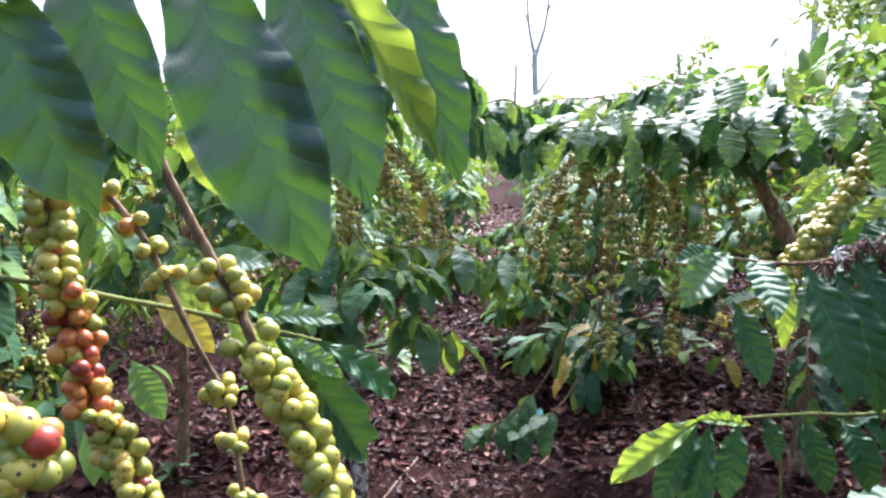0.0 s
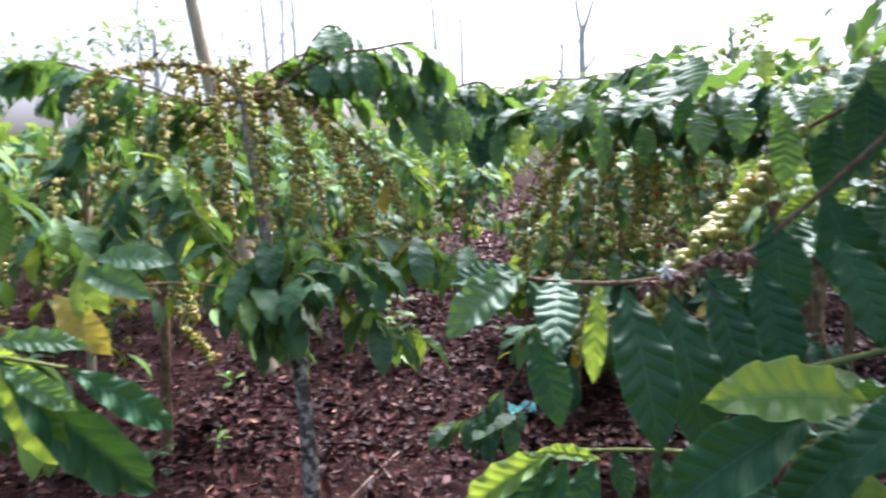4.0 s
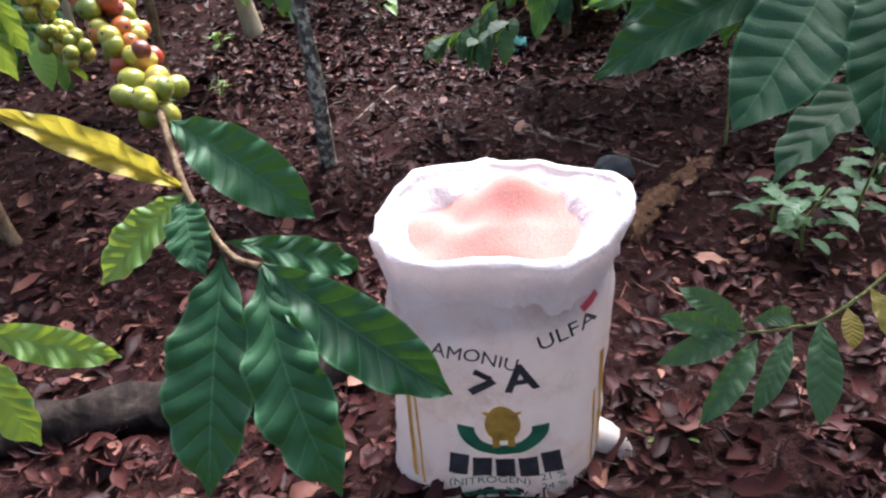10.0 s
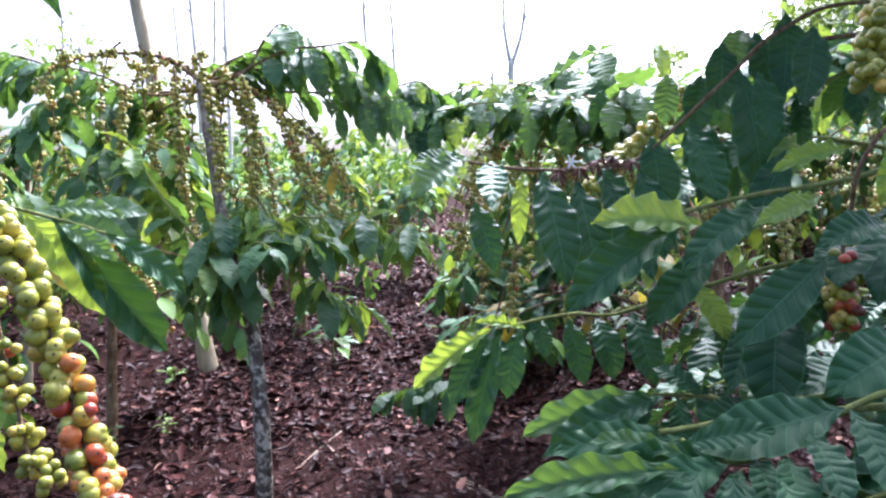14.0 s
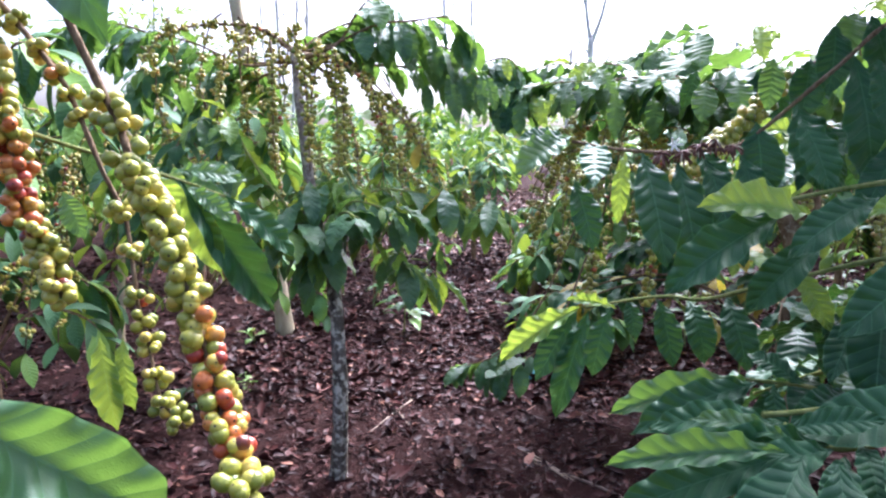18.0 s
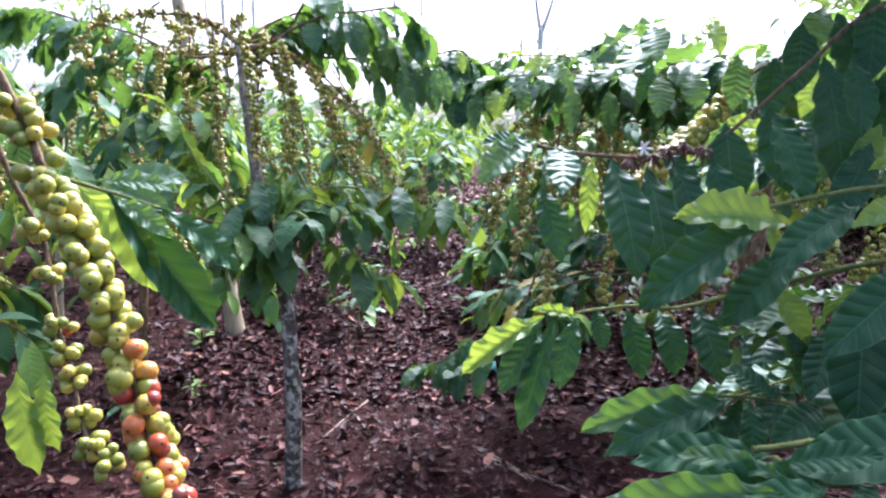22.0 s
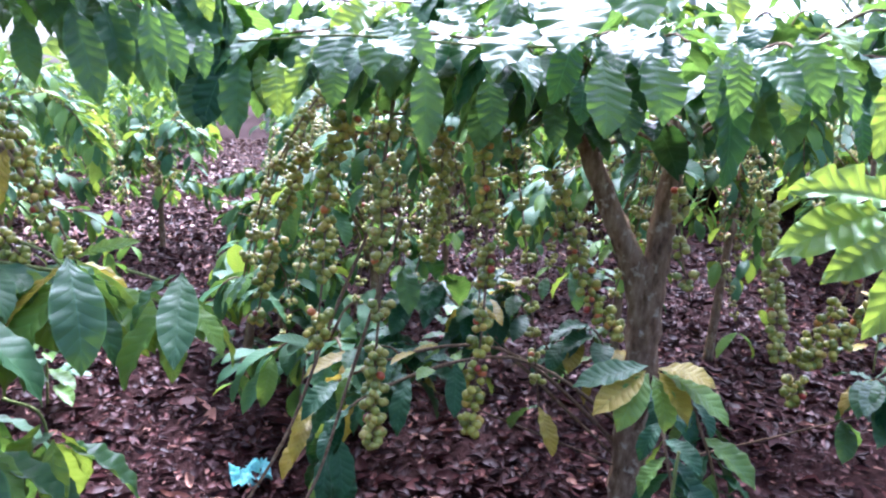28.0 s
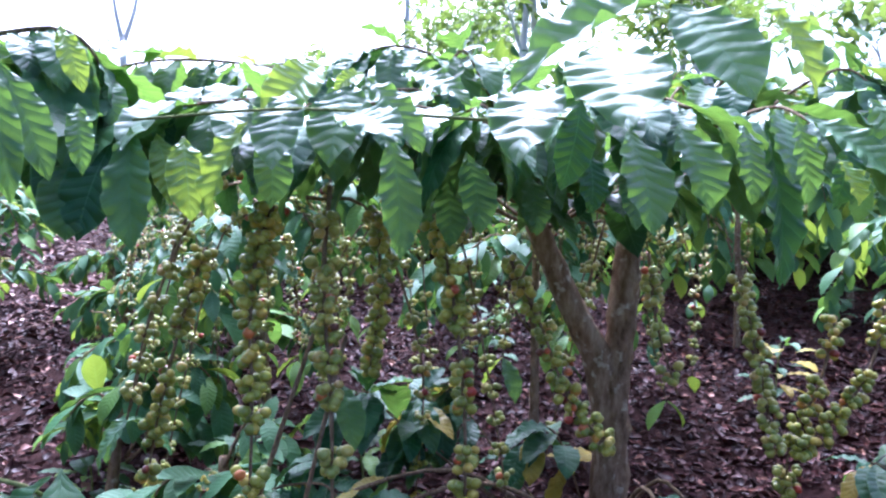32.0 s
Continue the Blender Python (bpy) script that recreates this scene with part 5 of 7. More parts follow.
# the near bush on the other side
BO = Vector((1.35, 1.15, tree_height(1.35, 1.15)))
near_bush = thing("coffee_tree", BO, "coffee tree with glossy dark leaves, flowers and pale cherries", "tree", "coffee trees of the plantation")
coffee_trunk(near_bush, BO, [(1.35, 1.15, -0.05), (1.33, 1.15, 0.7), (1.3, 1.15, 1.3), (1.28, 1.15, 1.7)], 0.04, 0.022, 51, m_bark)
stem_f, lf_ = near_twig(near_bush, BO, [(1.3, 1.2, 1.6), (0.95, 1.32, 1.66), (0.76, 1.28, 1.6), (0.63, 1.24, 1.5), (0.492, 1.251, 1.377), (0.391, 1.180, 1.360), (0.293, 1.122, 1.356), (0.220, 1.099, 1.361), (0.157, 1.087, 1.371)], 0.0042, 0.0025, 52, n=60)
for n_, (a_, b_, v_, tone_, w_) in enumerate((
    ((0.155, 1.089, 1.379), (0.065, 1.029, 1.317), 3, "mature", 1.0),
    ((0.151, 1.099, 1.379), (0.069, 1.062, 1.372), 0, "old", 1.0),
    ((0.195, 1.110, 1.372), (0.178, 1.001, 1.304), 0, "old", 1.05),
    ((0.164, 1.095, 1.311), (0.190, 1.051, 1.203), 0, "old", 1.1),
    ((0.248, 1.120, 1.356), (0.234, 1.093, 1.240), 1, "young", 0.6),
    ((0.273, 1.111, 1.354), (0.294, 1.021, 1.181), 0, "old", 0.95),
    ((0.339, 1.142, 1.339), (0.362, 1.069, 1.147), 1, "old", 0.85),
    ((0.397, 1.177, 1.345), (0.424, 1.105, 1.200), 0, "old", 0.95),
    ((0.474, 1.225, 1.356), (0.494, 1.150, 1.198), 0, "old", 1.0),
    ((0.493, 1.062, 1.413), (0.520, 1.002, 1.295), 1, "old", 1.05),
    ((0.617, 1.088, 1.501), (0.611, 1.036, 1.385), 0, "old", 1.05),
    ((0.689, 1.061, 1.566), (0.646, 1.014, 1.441), 0, "old", 1.1),
    ((0.511, 1.260, 1.411), (0.513, 1.220, 1.267), 0, "old", 1.45),
    ((0.590, 1.280, 1.444), (0.626, 1.240, 1.290), 1, "old", 1.4),
    ((0.675, 1.260, 1.525), (0.693, 1.200, 1.283), 0, "old", 1.05),
    ((0.402, 1.240, 1.366), (0.446, 1.200, 1.278), 1, "old", 1.2),
    ((0.699, 1.380, 1.600), (0.674, 1.340, 1.463), 0, "old", 1.3),
    ((0.753, 1.360, 1.615), (0.775, 1.310, 1.453), 1, "old", 1.2),
    ((0.794, 1.320, 1.642), (0.768, 1.280, 1.479), 0, "old", 1.2),
    ((0.676, 1.420, 1.542), (0.647, 1.380, 1.417), 3, "old", 1.2),
    ((0.628, 1.480, 1.553), (0.605, 1.440, 1.440), 0, "mature", 1.2),
    ((0.747, 1.200, 1.410), (0.671, 1.150, 1.286), 1, "young", 0.8),
    ((0.701, 1.150, 1.379), (0.615, 1.100, 1.247), 0, "old", 1.0),
    ((0.778, 1.450, 1.636), (0.715, 1.400, 1.536), 2, "mature", 1.1),
)):
    hung_leaf(stem_f, BO, a_, b_, v_, tone_, w_)
stem_g, lg_ = near_twig(near_bush, BO, [(1.3, 1.12, 1.45), (1.0, 1.02, 1.42), (0.75, 1.0, 1.34), (0.55, 0.99, 1.31), (0.42, 1.0, 1.28)], 0.005, 0.003, 54, m_green_twig, n=30)
for n_, (a_, b_, v_, tone_, w_) in enumerate((
    ((0.413, 0.919, 1.275), (0.267, 0.934, 1.159), 3, "old", 0.85),
    ((0.460, 0.930, 1.273), (0.297, 0.911, 1.283), 3, "young", 0.9),
    ((0.539, 0.917, 1.300), (0.407, 0.883, 1.217), 1, "old", 0.8),
    ((0.599, 0.887, 1.313), (0.489, 0.853, 1.279), 0, "young", 0.8),
    ((0.587, 0.850, 1.239), (0.454, 0.833, 1.127), 0, "old", 1.0),
    ((0.622, 0.794, 1.259), (0.680, 0.722, 1.170), 0, "old", 1.2),
    ((0.636, 0.814, 1.279), (0.533, 0.791, 1.256), 2, "old", 1.0),
    ((0.497, 0.970, 1.234), (0.399, 0.977, 1.126), 2, "old", 0.9),
    ((0.475, 1.000, 1.188), (0.510, 0.953, 1.105), 0, "young", 1.1),
    ((0.652, 0.904, 1.375), (0.548, 0.920, 1.344), 3, "young", 0.7),
    ((0.668, 0.800, 1.395), (0.616, 0.800, 1.303), 1, "young", 1.0),
    ((0.664, 0.740, 1.306), (0.681, 0.681, 1.265), 2, "old", 1.2),
)):
    hung_leaf(stem_g, BO, a_, b_, v_, tone_, w_)
stem_h, lh_ = near_twig(near_bush, BO, [(1.32, 1.15, 0.95), (1.0, 1.08, 1.2), (0.7, 1.08, 1.2), (0.5, 1.1, 1.15), (0.42, 1.2, 1.1), (0.340, 1.211, 1.101), (0.233, 1.319, 1.056)], 0.005, 0.0025, 55, m_green_twig, n=40)
for n_, (a_, b_, v_, tone_, w_) in enumerate((
    ((0.224, 1.331, 1.054), (0.070, 1.348, 0.935), 3, "young", 0.65),
    ((0.218, 1.332, 1.048), (0.137, 1.310, 0.909), 0, "old", 1.0),
    ((0.240, 1.327, 1.048), (0.177, 1.294, 0.839), 3, "old", 0.6),
    ((0.272, 1.290, 1.061), (0.240, 1.271, 0.932), 1, "old", 1.0),
    ((0.297, 1.254, 1.089), (0.306, 1.223, 1.017), 0, "old", 1.2),
    ((0.276, 1.256, 1.068), (0.182, 1.254, 1.084), 3, "young", 0.6),
    ((0.344, 1.224, 1.093), (0.365, 1.186, 0.977), 0, "old", 1.1),
    ((0.388, 1.194, 1.097), (0.405, 1.146, 0.997), 2, "old", 1.1),
    ((0.437, 1.153, 1.114), (0.454, 1.083, 1.003), 1, "old", 1.1),
)):
    hung_leaf(stem_h, BO, a_, b_, v_, tone_, w_)
stem_i, li_ = near_twig(near_bush, BO, [(1.33, 1.12, 0.85), (0.95, 0.85, 1.06), (0.65, 0.74, 1.08), (0.45, 0.7, 1.09), (0.3, 0.68, 1.085)], 0.005, 0.003, 56, m_green_twig, n=40)
for n_, (a_, b_, v_, tone_, w_) in enumerate((
    ((0.296, 0.620, 1.072), (0.129, 0.639, 1.045), 3, "mature", 0.5),
    ((0.301, 0.619, 1.069), (0.140, 0.653, 0.982), 4, "old", 0.55),
    ((0.313, 0.618, 1.066), (0.212, 0.528, 0.978), 0, "old", 1.25),
    ((0.337, 0.599, 1.070), (0.301, 0.506, 0.966), 0, "old", 1.15),
    ((0.317, 0.641, 1.073), (0.231, 0.701, 1.071), 1, "mature", 0.6),
    ((0.362, 0.562, 1.082), (0.347, 0.475, 1.000), 2, "old", 1.0),
    ((0.315, 0.663, 1.077), (0.399, 0.630, 1.100), 0, "old", 0.9),
    ((0.290, 0.659, 1.063), (0.203, 0.700, 0.998), 1, "old", 0.7),
)):
    hung_leaf(stem_i, BO, a_, b_, v_, tone_, w_)
for n_, pts_ in enumerate((
    [(0.813, 0.849, 1.630), (0.724, 0.830, 1.579), (0.637, 0.823, 1.546), (0.606, 0.818, 1.453)],
    [(0.710, 0.707, 1.551), (0.661, 0.688, 1.485), (0.657, 0.682, 1.416), (0.663, 0.674, 1.354)],
    [(0.801, 0.904, 1.644), (0.752, 0.909, 1.605), (0.735, 0.905, 1.533)],
)):
    ob_, l_ = near_twig(near_bush, BO, [(1.28, 1.15, 1.62)] + pts_, 0.005, 0.003, 57 + n_, n=40)
    cherries(ob_, l_, 0.42, 1.0, 0.018, 0.0080, 7, 59 + n_, lambda s: 0.0)
ob_, l_ = near_twig(near_bush, BO, [(1.28, 1.15, 1.5), (0.715, 0.895, 1.414), (0.640, 0.894, 1.263), (0.621, 0.864, 1.141)], 0.004, 0.002, 64, n=40)
cherries(ob_, l_, 0.75, 1.0, 0.02, 0.0082, 5, 65, lambda s: 0.3)

# more boughs of the bush, full of leaves
for n_, pts_ in enumerate((
    [(1.3, 1.15, 1.2), (0.95, 1.0, 1.32), (0.7, 0.95, 1.25), (0.52, 0.95, 1.12)],
    [(1.31, 1.15, 0.8), (0.98, 1.18, 0.98), (0.72, 1.22, 0.98), (0.55, 1.28, 0.9)],
    [(1.3, 1.2, 1.3), (1.0, 1.6, 1.42), (0.82, 1.7, 1.34), (0.68, 1.75, 1.22)],
    [(1.31, 1.15, 0.7), (0.95, 0.95, 0.85), (0.75, 0.88, 0.86), (0.58, 0.86, 0.78)],
    [(1.3, 1.15, 1.4), (1.05, 1.3, 1.55), (0.88, 1.38, 1.5), (0.76, 1.42, 1.38)],
    [(1.31, 1.15, 0.9), (1.05, 1.4, 1.08), (0.88, 1.5, 1.05), (0.72, 1.55, 0.95)],
    [(1.3, 1.15, 1.05), (0.95, 0.9, 1.15), (0.72, 0.78, 1.1), (0.58, 0.72, 0.98)],
)):
    bough(near_bush, BO, pts_, 600 + n_, 0.17, 0.05, 0.3, 2, hang=0.8, tones=("old",) * 5 + ("mature",), material=m_green_twig)
# unseen top boughs of the bush, added to shade what hangs below
for n_ in range(22):
    a_, s_ = 2.4 * n_, 0.25 + 0.5 * ((n_ * 0.618) % 1.0)
    x_, y_ = max(0.4, 1.0 + s_ * math.cos(a_)), 1.25 + 0.9 * s_ * math.sin(a_)
    bough(near_bush, BO, [(1.28, 1.15, 1.68), ((1.28 + x_) / 2, (1.15 + y_) / 2, 1.98), (x_ * 0.8 + 0.25, y_ * 0.8 + 0.23, 2.06), (x_, y_, 1.98)], 620 + n_, 0.19, 0.055, 0.25, 1, hang=0.35, tones=("old",) * 4 + ("mature",), flat=0.8)
bough(near_bush, BO, [(1.31, 1.15, 0.75), (0.9, 0.8, 0.98), (0.6, 0.7, 1.0), (0.4, 0.68, 0.96)], 610, 0.17, 0.05, 0.45, 2, hang=0.5, tones=("old",), material=m_green_twig)
stem_p, lp_ = near_twig(near_bush, BO, [(1.28, 1.2, 1.6), (0.95, 1.5, 1.62), (0.751, 1.612, 1.545), (0.639, 1.546, 1.461), (0.568, 1.509, 1.405), (0.521, 1.487, 1.368), (0.475, 1.456, 1.331), (0.429, 1.433, 1.289), (0.386, 1.401, 1.247)], 0.005, 0.003, 66, n=50)
cherries(stem_p, lp_, 0.3, 1.0, 0.04, 0.0092, 12, 67, lambda s: 0.0)
hung_leaf(stem_p, BO, (0.738, 1.778, 1.462), (0.653, 1.777, 1.397), 3, "young", 0.8)
hung_leaf(stem_p, BO, (0.808, 1.873, 1.467), (0.681, 1.830, 1.428), 1, "young", 0.7)
hung_leaf(stem_p, BO, (0.793, 1.869, 1.435), (0.737, 1.863, 1.361), 0, "mature", 0.8)
stem_t, lt_ = near_twig(near_bush, BO, [(1.3, 1.2, 1.35), (1.32, 1.7, 1.5), (1.344, 2.146, 1.401), (1.125, 2.131, 1.391)], 0.004, 0.002, 68, m_green_twig, n=24)
for n_, (a_, b_, v_, tone_, w_) in enumerate((
    ((1.060, 2.136, 1.401), (0.845, 2.156, 1.422), 3, "young", 0.7),
    ((1.039, 2.140, 1.395), (0.826, 2.147, 1.333), 1, "young", 0.75),
    ((1.070, 2.132, 1.384), (0.903, 2.125, 1.301), 0, "young", 0.9),
    ((1.112, 2.123, 1.387), (0.969, 2.100, 1.223), 0, "young", 0.9),
    ((1.091, 2.128, 1.393), (1.023, 2.119, 1.439), 0, "young", 0.6),
)):
    hung_leaf(stem_t, BO, a_, b_, v_, tone_, w_)
stem_j, lj_ = near_twig(near_bush, BO, [(1.33, 1.12, 0.75), (0.95, 1.05, 0.98), (0.571, 0.965, 1.009), (0.492, 0.989, 1.015), (0.420, 1.010, 1.016)], 0.0045, 0.0025, 72, m_green_twig, n=30)
for n_, (a_, b_, v_, tone_, w_) in enumerate((
    ((0.420, 1.010, 1.016), (0.231, 1.070, 0.935), 3, "mature", 0.6),
    ((0.433, 0.998, 1.015), (0.247, 0.996, 0.931), 1, "old", 0.75),
    ((0.424, 1.009, 1.012), (0.333, 0.973, 0.935), 0, "old", 0.9),
    ((0.450, 0.985, 1.018), (0.435, 0.936, 0.930), 0, "old", 1.0),
    ((0.488, 0.979, 1.018), (0.428, 1.034, 1.049), 1, "old", 1.0),
    ((0.508, 0.966, 1.019), (0.499, 0.908, 0.950), 4, "old", 1.0),
    ((0.536, 0.952, 1.019), (0.436, 0.901, 0.982), 2, "old", 0.9),
    ((0.558, 0.959, 1.021), (0.634, 0.952, 1.062), 1, "old", 1.1),
)):
    hung_leaf(stem_j, BO, a_, b_, v_, tone_, w_)
stem_w, lw_ = near_twig(near_bush, BO, [(1.34, 1.12, 0.8), (0.85, 0.85, 1.05), (0.581, 0.691, 1.114), (0.500, 0.682, 1.097), (0.417, 0.660, 1.067), (0.360, 0.658, 1.060), (0.330, 0.695, 1.069)], 0.0045, 0.0025, 73, m_green_twig, n=40)
for n_, (a_, b_, v_, tone_, w_) in enumerate((
    ((0.330, 0.695, 1.071), (0.200, 0.742, 1.043), 1, "old", 0.75),
    ((0.360, 0.658, 1.063), (0.203, 0.660, 1.045), 3, "old", 0.6),
    ((0.494, 0.673, 1.103), (0.326, 0.665, 1.069), 0, "old", 1.0),
    ((0.358, 0.648, 1.062), (0.231, 0.614, 1.034), 1, "old", 0.8),
    ((0.364, 0.637, 1.060), (0.308, 0.558, 1.016), 0, "old", 1.0),
    ((0.411, 0.641, 1.070), (0.388, 0.557, 1.023), 1, "old", 1.0),
    ((0.493, 0.663, 1.105), (0.480, 0.565, 1.042), 0, "old", 1.0),
    ((0.537, 0.678, 1.112), (0.545, 0.569, 1.068), 1, "old", 1.0),
    ((0.633, 0.759, 1.145), (0.503, 0.722, 1.099), 2, "old", 1.2),
    ((0.440, 0.649, 1.088), (0.427, 0.564, 1.048), 3, "old", 0.9),
    ((0.628, 0.707, 1.133), (0.600, 0.604, 1.095), 0, "old", 1.1),
    ((0.388, 0.654, 1.066), (0.372, 0.589, 1.017), 2, "old", 1.0),
)):
    hung_leaf(stem_w, BO, a_, b_, v_, tone_, w_)
# flowers on the near twig: one open and white, the others withered
m_petal = plain("white_petal", (0.8, 0.78, 0.72), 0.6, 60.0, 0.08, 0.1)
m_wither = plain("withered_flower", (0.14, 0.06, 0.04), 0.8, 90.0, 0.4, 0.3)
m_stamen = plain("cream_stamen", (0.6, 0.52, 0.38), 0.7, 90.0, 0.2, 0.1)


def flower(parent, at, seed, open_=False):
    r = rng(seed)
    if open_:
        for k in range(6):
            a = 6.28 * k / 6
            bm = bmesh.new()
            w = Vector((math.cos(a), -0.6, math.sin(a)))
            tube_into(bm, spline([(0, 0, 0), w * 0.006, w * 0.012 + Vector((0, -0.003, 0))], 6), lambda s: 0.0019 * (1 - 0.6 * s) + 0.0006, 6)
            part("petal", bm, m_petal, parent, "white petal").location = at
        return
    bm = bmesh.new()
    for k in range(16):
        w = Vector((r.uniform(-1, 1), r.uniform(-1, 1), r.uniform(-1.2, 0.3))).normalized()
        tube_into(bm, spline([(0, 0, 0), w * 0.009, w * r.uniform(0.015, 0.024) + Vector((0, 0, -0.005))], 4), lambda s: 0.0022 * (1 - 0.3 * s), 5)
    part("withered_flower", bm, m_wither, parent, "brown withered flower cluster").location = at
    bm = bmesh.new()
    for k in range(8):
        w = Vector((r.uniform(-1, 1), r.uniform(-1, 0.3), r.uniform(-0.5, 0.8))).normalized()
        tube_into(bm, spline([(0, 0, 0), w * 0.008, w * r.uniform(0.012, 0.018) + Vector((0, 0, -0.004))], 4), lambda s: 0.0006, 4)
    part("stamen", bm, m_stamen, parent, "cream thread-like stamens").location = at


flower(stem_f, Vector((0.327, 1.127, 1.368)) - BO, 1, True)
for n_, p_ in enumerate(((0.308, 1.123, 1.353), (0.348, 1.146, 1.356), (0.383, 1.171, 1.368), (0.420, 1.196, 1.375), (0.459, 1.217, 1.368))):
    flower(stem_f, Vector(p_) - BO, 5 + n_)
# ripening cherries close by
stem_q, lq_ = near_twig(near_tree, NO, [(-0.9, 0.45, 1.42), (-0.7, 0.4, 1.45), (-0.505, 0.535, 1.397), (-0.491, 0.533, 1.380), (-0.478, 0.529, 1.354)], 0.004, 0.0025, 69, n=30)
cherries(stem_q, lq_, 0.72, 1.0, 0.02, 0.0085, 6, 70, lambda s: 0.1)
# a low twig beside the sack, its outer leaves yellowing
stem_k, lk_ = near_twig(near_bush, BO, [(1.34, 1.14, 0.35), (1.1, 1.25, 0.52), (0.662, 1.026, 0.417), (0.544, 0.977, 0.420), (0.458, 0.951, 0.438)], 0.0035, 0.002, 71, m_green_twig, n=30)
for n_, (a_, b_, v_, tone_, w_) in enumerate((
    ((0.458, 0.953, 0.442), (0.362, 1.007, 0.497), 1, "mature", 0.9),
    ((0.445, 0.943, 0.445), (0.313, 0.944, 0.492), 0, "mature", 0.8),
    ((0.454, 0.943, 0.445), (0.302, 0.905, 0.429), 1, "mature", 0.7),
    ((0.471, 0.938, 0.435), (0.353, 0.839, 0.357), 3, "mature", 0.6),
    ((0.535, 0.959, 0.429), (0.444, 0.861, 0.349), 0, "mature", 0.7),
    ((0.587, 0.975, 0.434), (0.547, 0.849, 0.324), 0, "mature", 0.9),
    ((0.650, 1.008, 0.426), (0.637, 0.948, 0.386), 0, "yellow", 1.3),
    ((0.702, 1.040, 0.438), (0.737, 0.936, 0.361), 1, "yellow", 1.0),
    ((0.476, 0.976, 0.440), (0.564, 1.019, 0.409), 2, "mature", 0.8),
)):
    hung_leaf(stem_k, BO, a_, b_, v_, tone_, w_, level=1)

# ---- far rows and woods ----
def crown_mesh(name, count, rx, rz, size, seed, materials, shares, low=-1.0, droop=True, level=-1):
    """One joined crown of many hanging leaves in an uneven lump."""
    r = np.random.RandomState(seed)
    vs, us, fs, ms, off = [], [], [], [], 0
    lumps = [(r.normal(0, 0.5, 3) * (rx, rx, rz), r.uniform(0.35, 0.7)) for _ in range(12)]
    for i in range(count):
        c, q = lumps[r.randint(len(lumps))]
        w = r.normal(0, 1, 3)
        w /= np.linalg.norm(w)
        p = c + w * q * (rx, rx, rz) * r.uniform(0.5, 1.0)
        p[2] = max(p[2], low * rz)
        v, uv, f = LEAF_ARRAYS[level, r.randint(5)]
        way = Vector((w[0] + r.normal(0, 0.4), w[1] + r.normal(0, 0.4), (-0.8 if droop else 0.1) + r.normal(0, 0.4)))
        m = np.array(leaf_matrix(p, way, (r.normal(0, 0.3), r.normal(0, 0.3), 1), size * r.uniform(0.6, 1.2), r.uniform(0.85, 1.15)))
        vs.append(v @ m[:3, :3].T + m[:3, 3])
        us.append(uv)
        fs.append(f + off)
        ms.append(np.full(len(f), r.choice(len(materials), p=shares)))
        off += len(v)
    return mesh_from(name, np.concatenate(vs), np.concatenate(us), np.concatenate(fs), materials, np.concatenate(ms))


def far_coffee(seed):
    tree = thing("coffee_tree", (0, 0, 0), "sunlit coffee tree in the distant row", "tree", "coffee trees of the plantation")
    part("trunk", tube(spline([(0, 0, -0.05), (0.03, 0.02, 0.5), (0, 0, 1.1)], 8), lambda s: 0.035 - 0.01 * s, 8, 0.1, seed), m_bark, tree)
    ob = part("crown", crown_mesh("crown", 300, 0.7, 0.55, 0.26, seed, [m_crown, m_crown_young], [0.68, 0.32], -1.3), None, tree)
    ob.location = (0, 0, 1.05)
    return tree


FAR = [far_coffee(900 + k) for k in range(4)]
r_ = rng(4)
spots = []
for row in range(17):
    y0 = 6.0 + row * 1.9
    for col in range(-12, 15):
        x_, y_ = col * 1.7 + r_.uniform(-0.35, 0.35), y0 + r_.uniform(-0.4, 0.4)
        path_x = 0.17 * y_ - 0.95
        if abs(x_ - path_x) < 0.95 + 0.02 * y_ or abs(x_) > 4 + y_ * 0.85 or (y_ < 8.5 and -3 < x_ < 7):
            continue
        spots.append((x_, y_))
# unseen trees behind the camera, added to hold back sky light from there
spots += [(-3.2 + 1.6 * k + r_.uniform(-0.3, 0.3), -2.6 - 1.7 * j + r_.uniform(-0.3, 0.3)) for j in range(3) for k in range(5)]
for k, (x_, y_) in enumerate(spots):
    m = pose(x_, y_, tree_height(x_, y_), 0, 0, r_.uniform(0, 360)) @ Matrix.Scale(r_.uniform(0.85, 1.12) if y_ < 16 and x_ < 4.5 else r_.uniform(1.0, 1.4) if x_ < 4.5 else r_.uniform(1.3, 1.9), 4)
    if k < 4:
        FAR[k].matrix_basis = m
    else:
        c = copy_thing(FAR[k % 4], m)
        c.matrix_basis = m


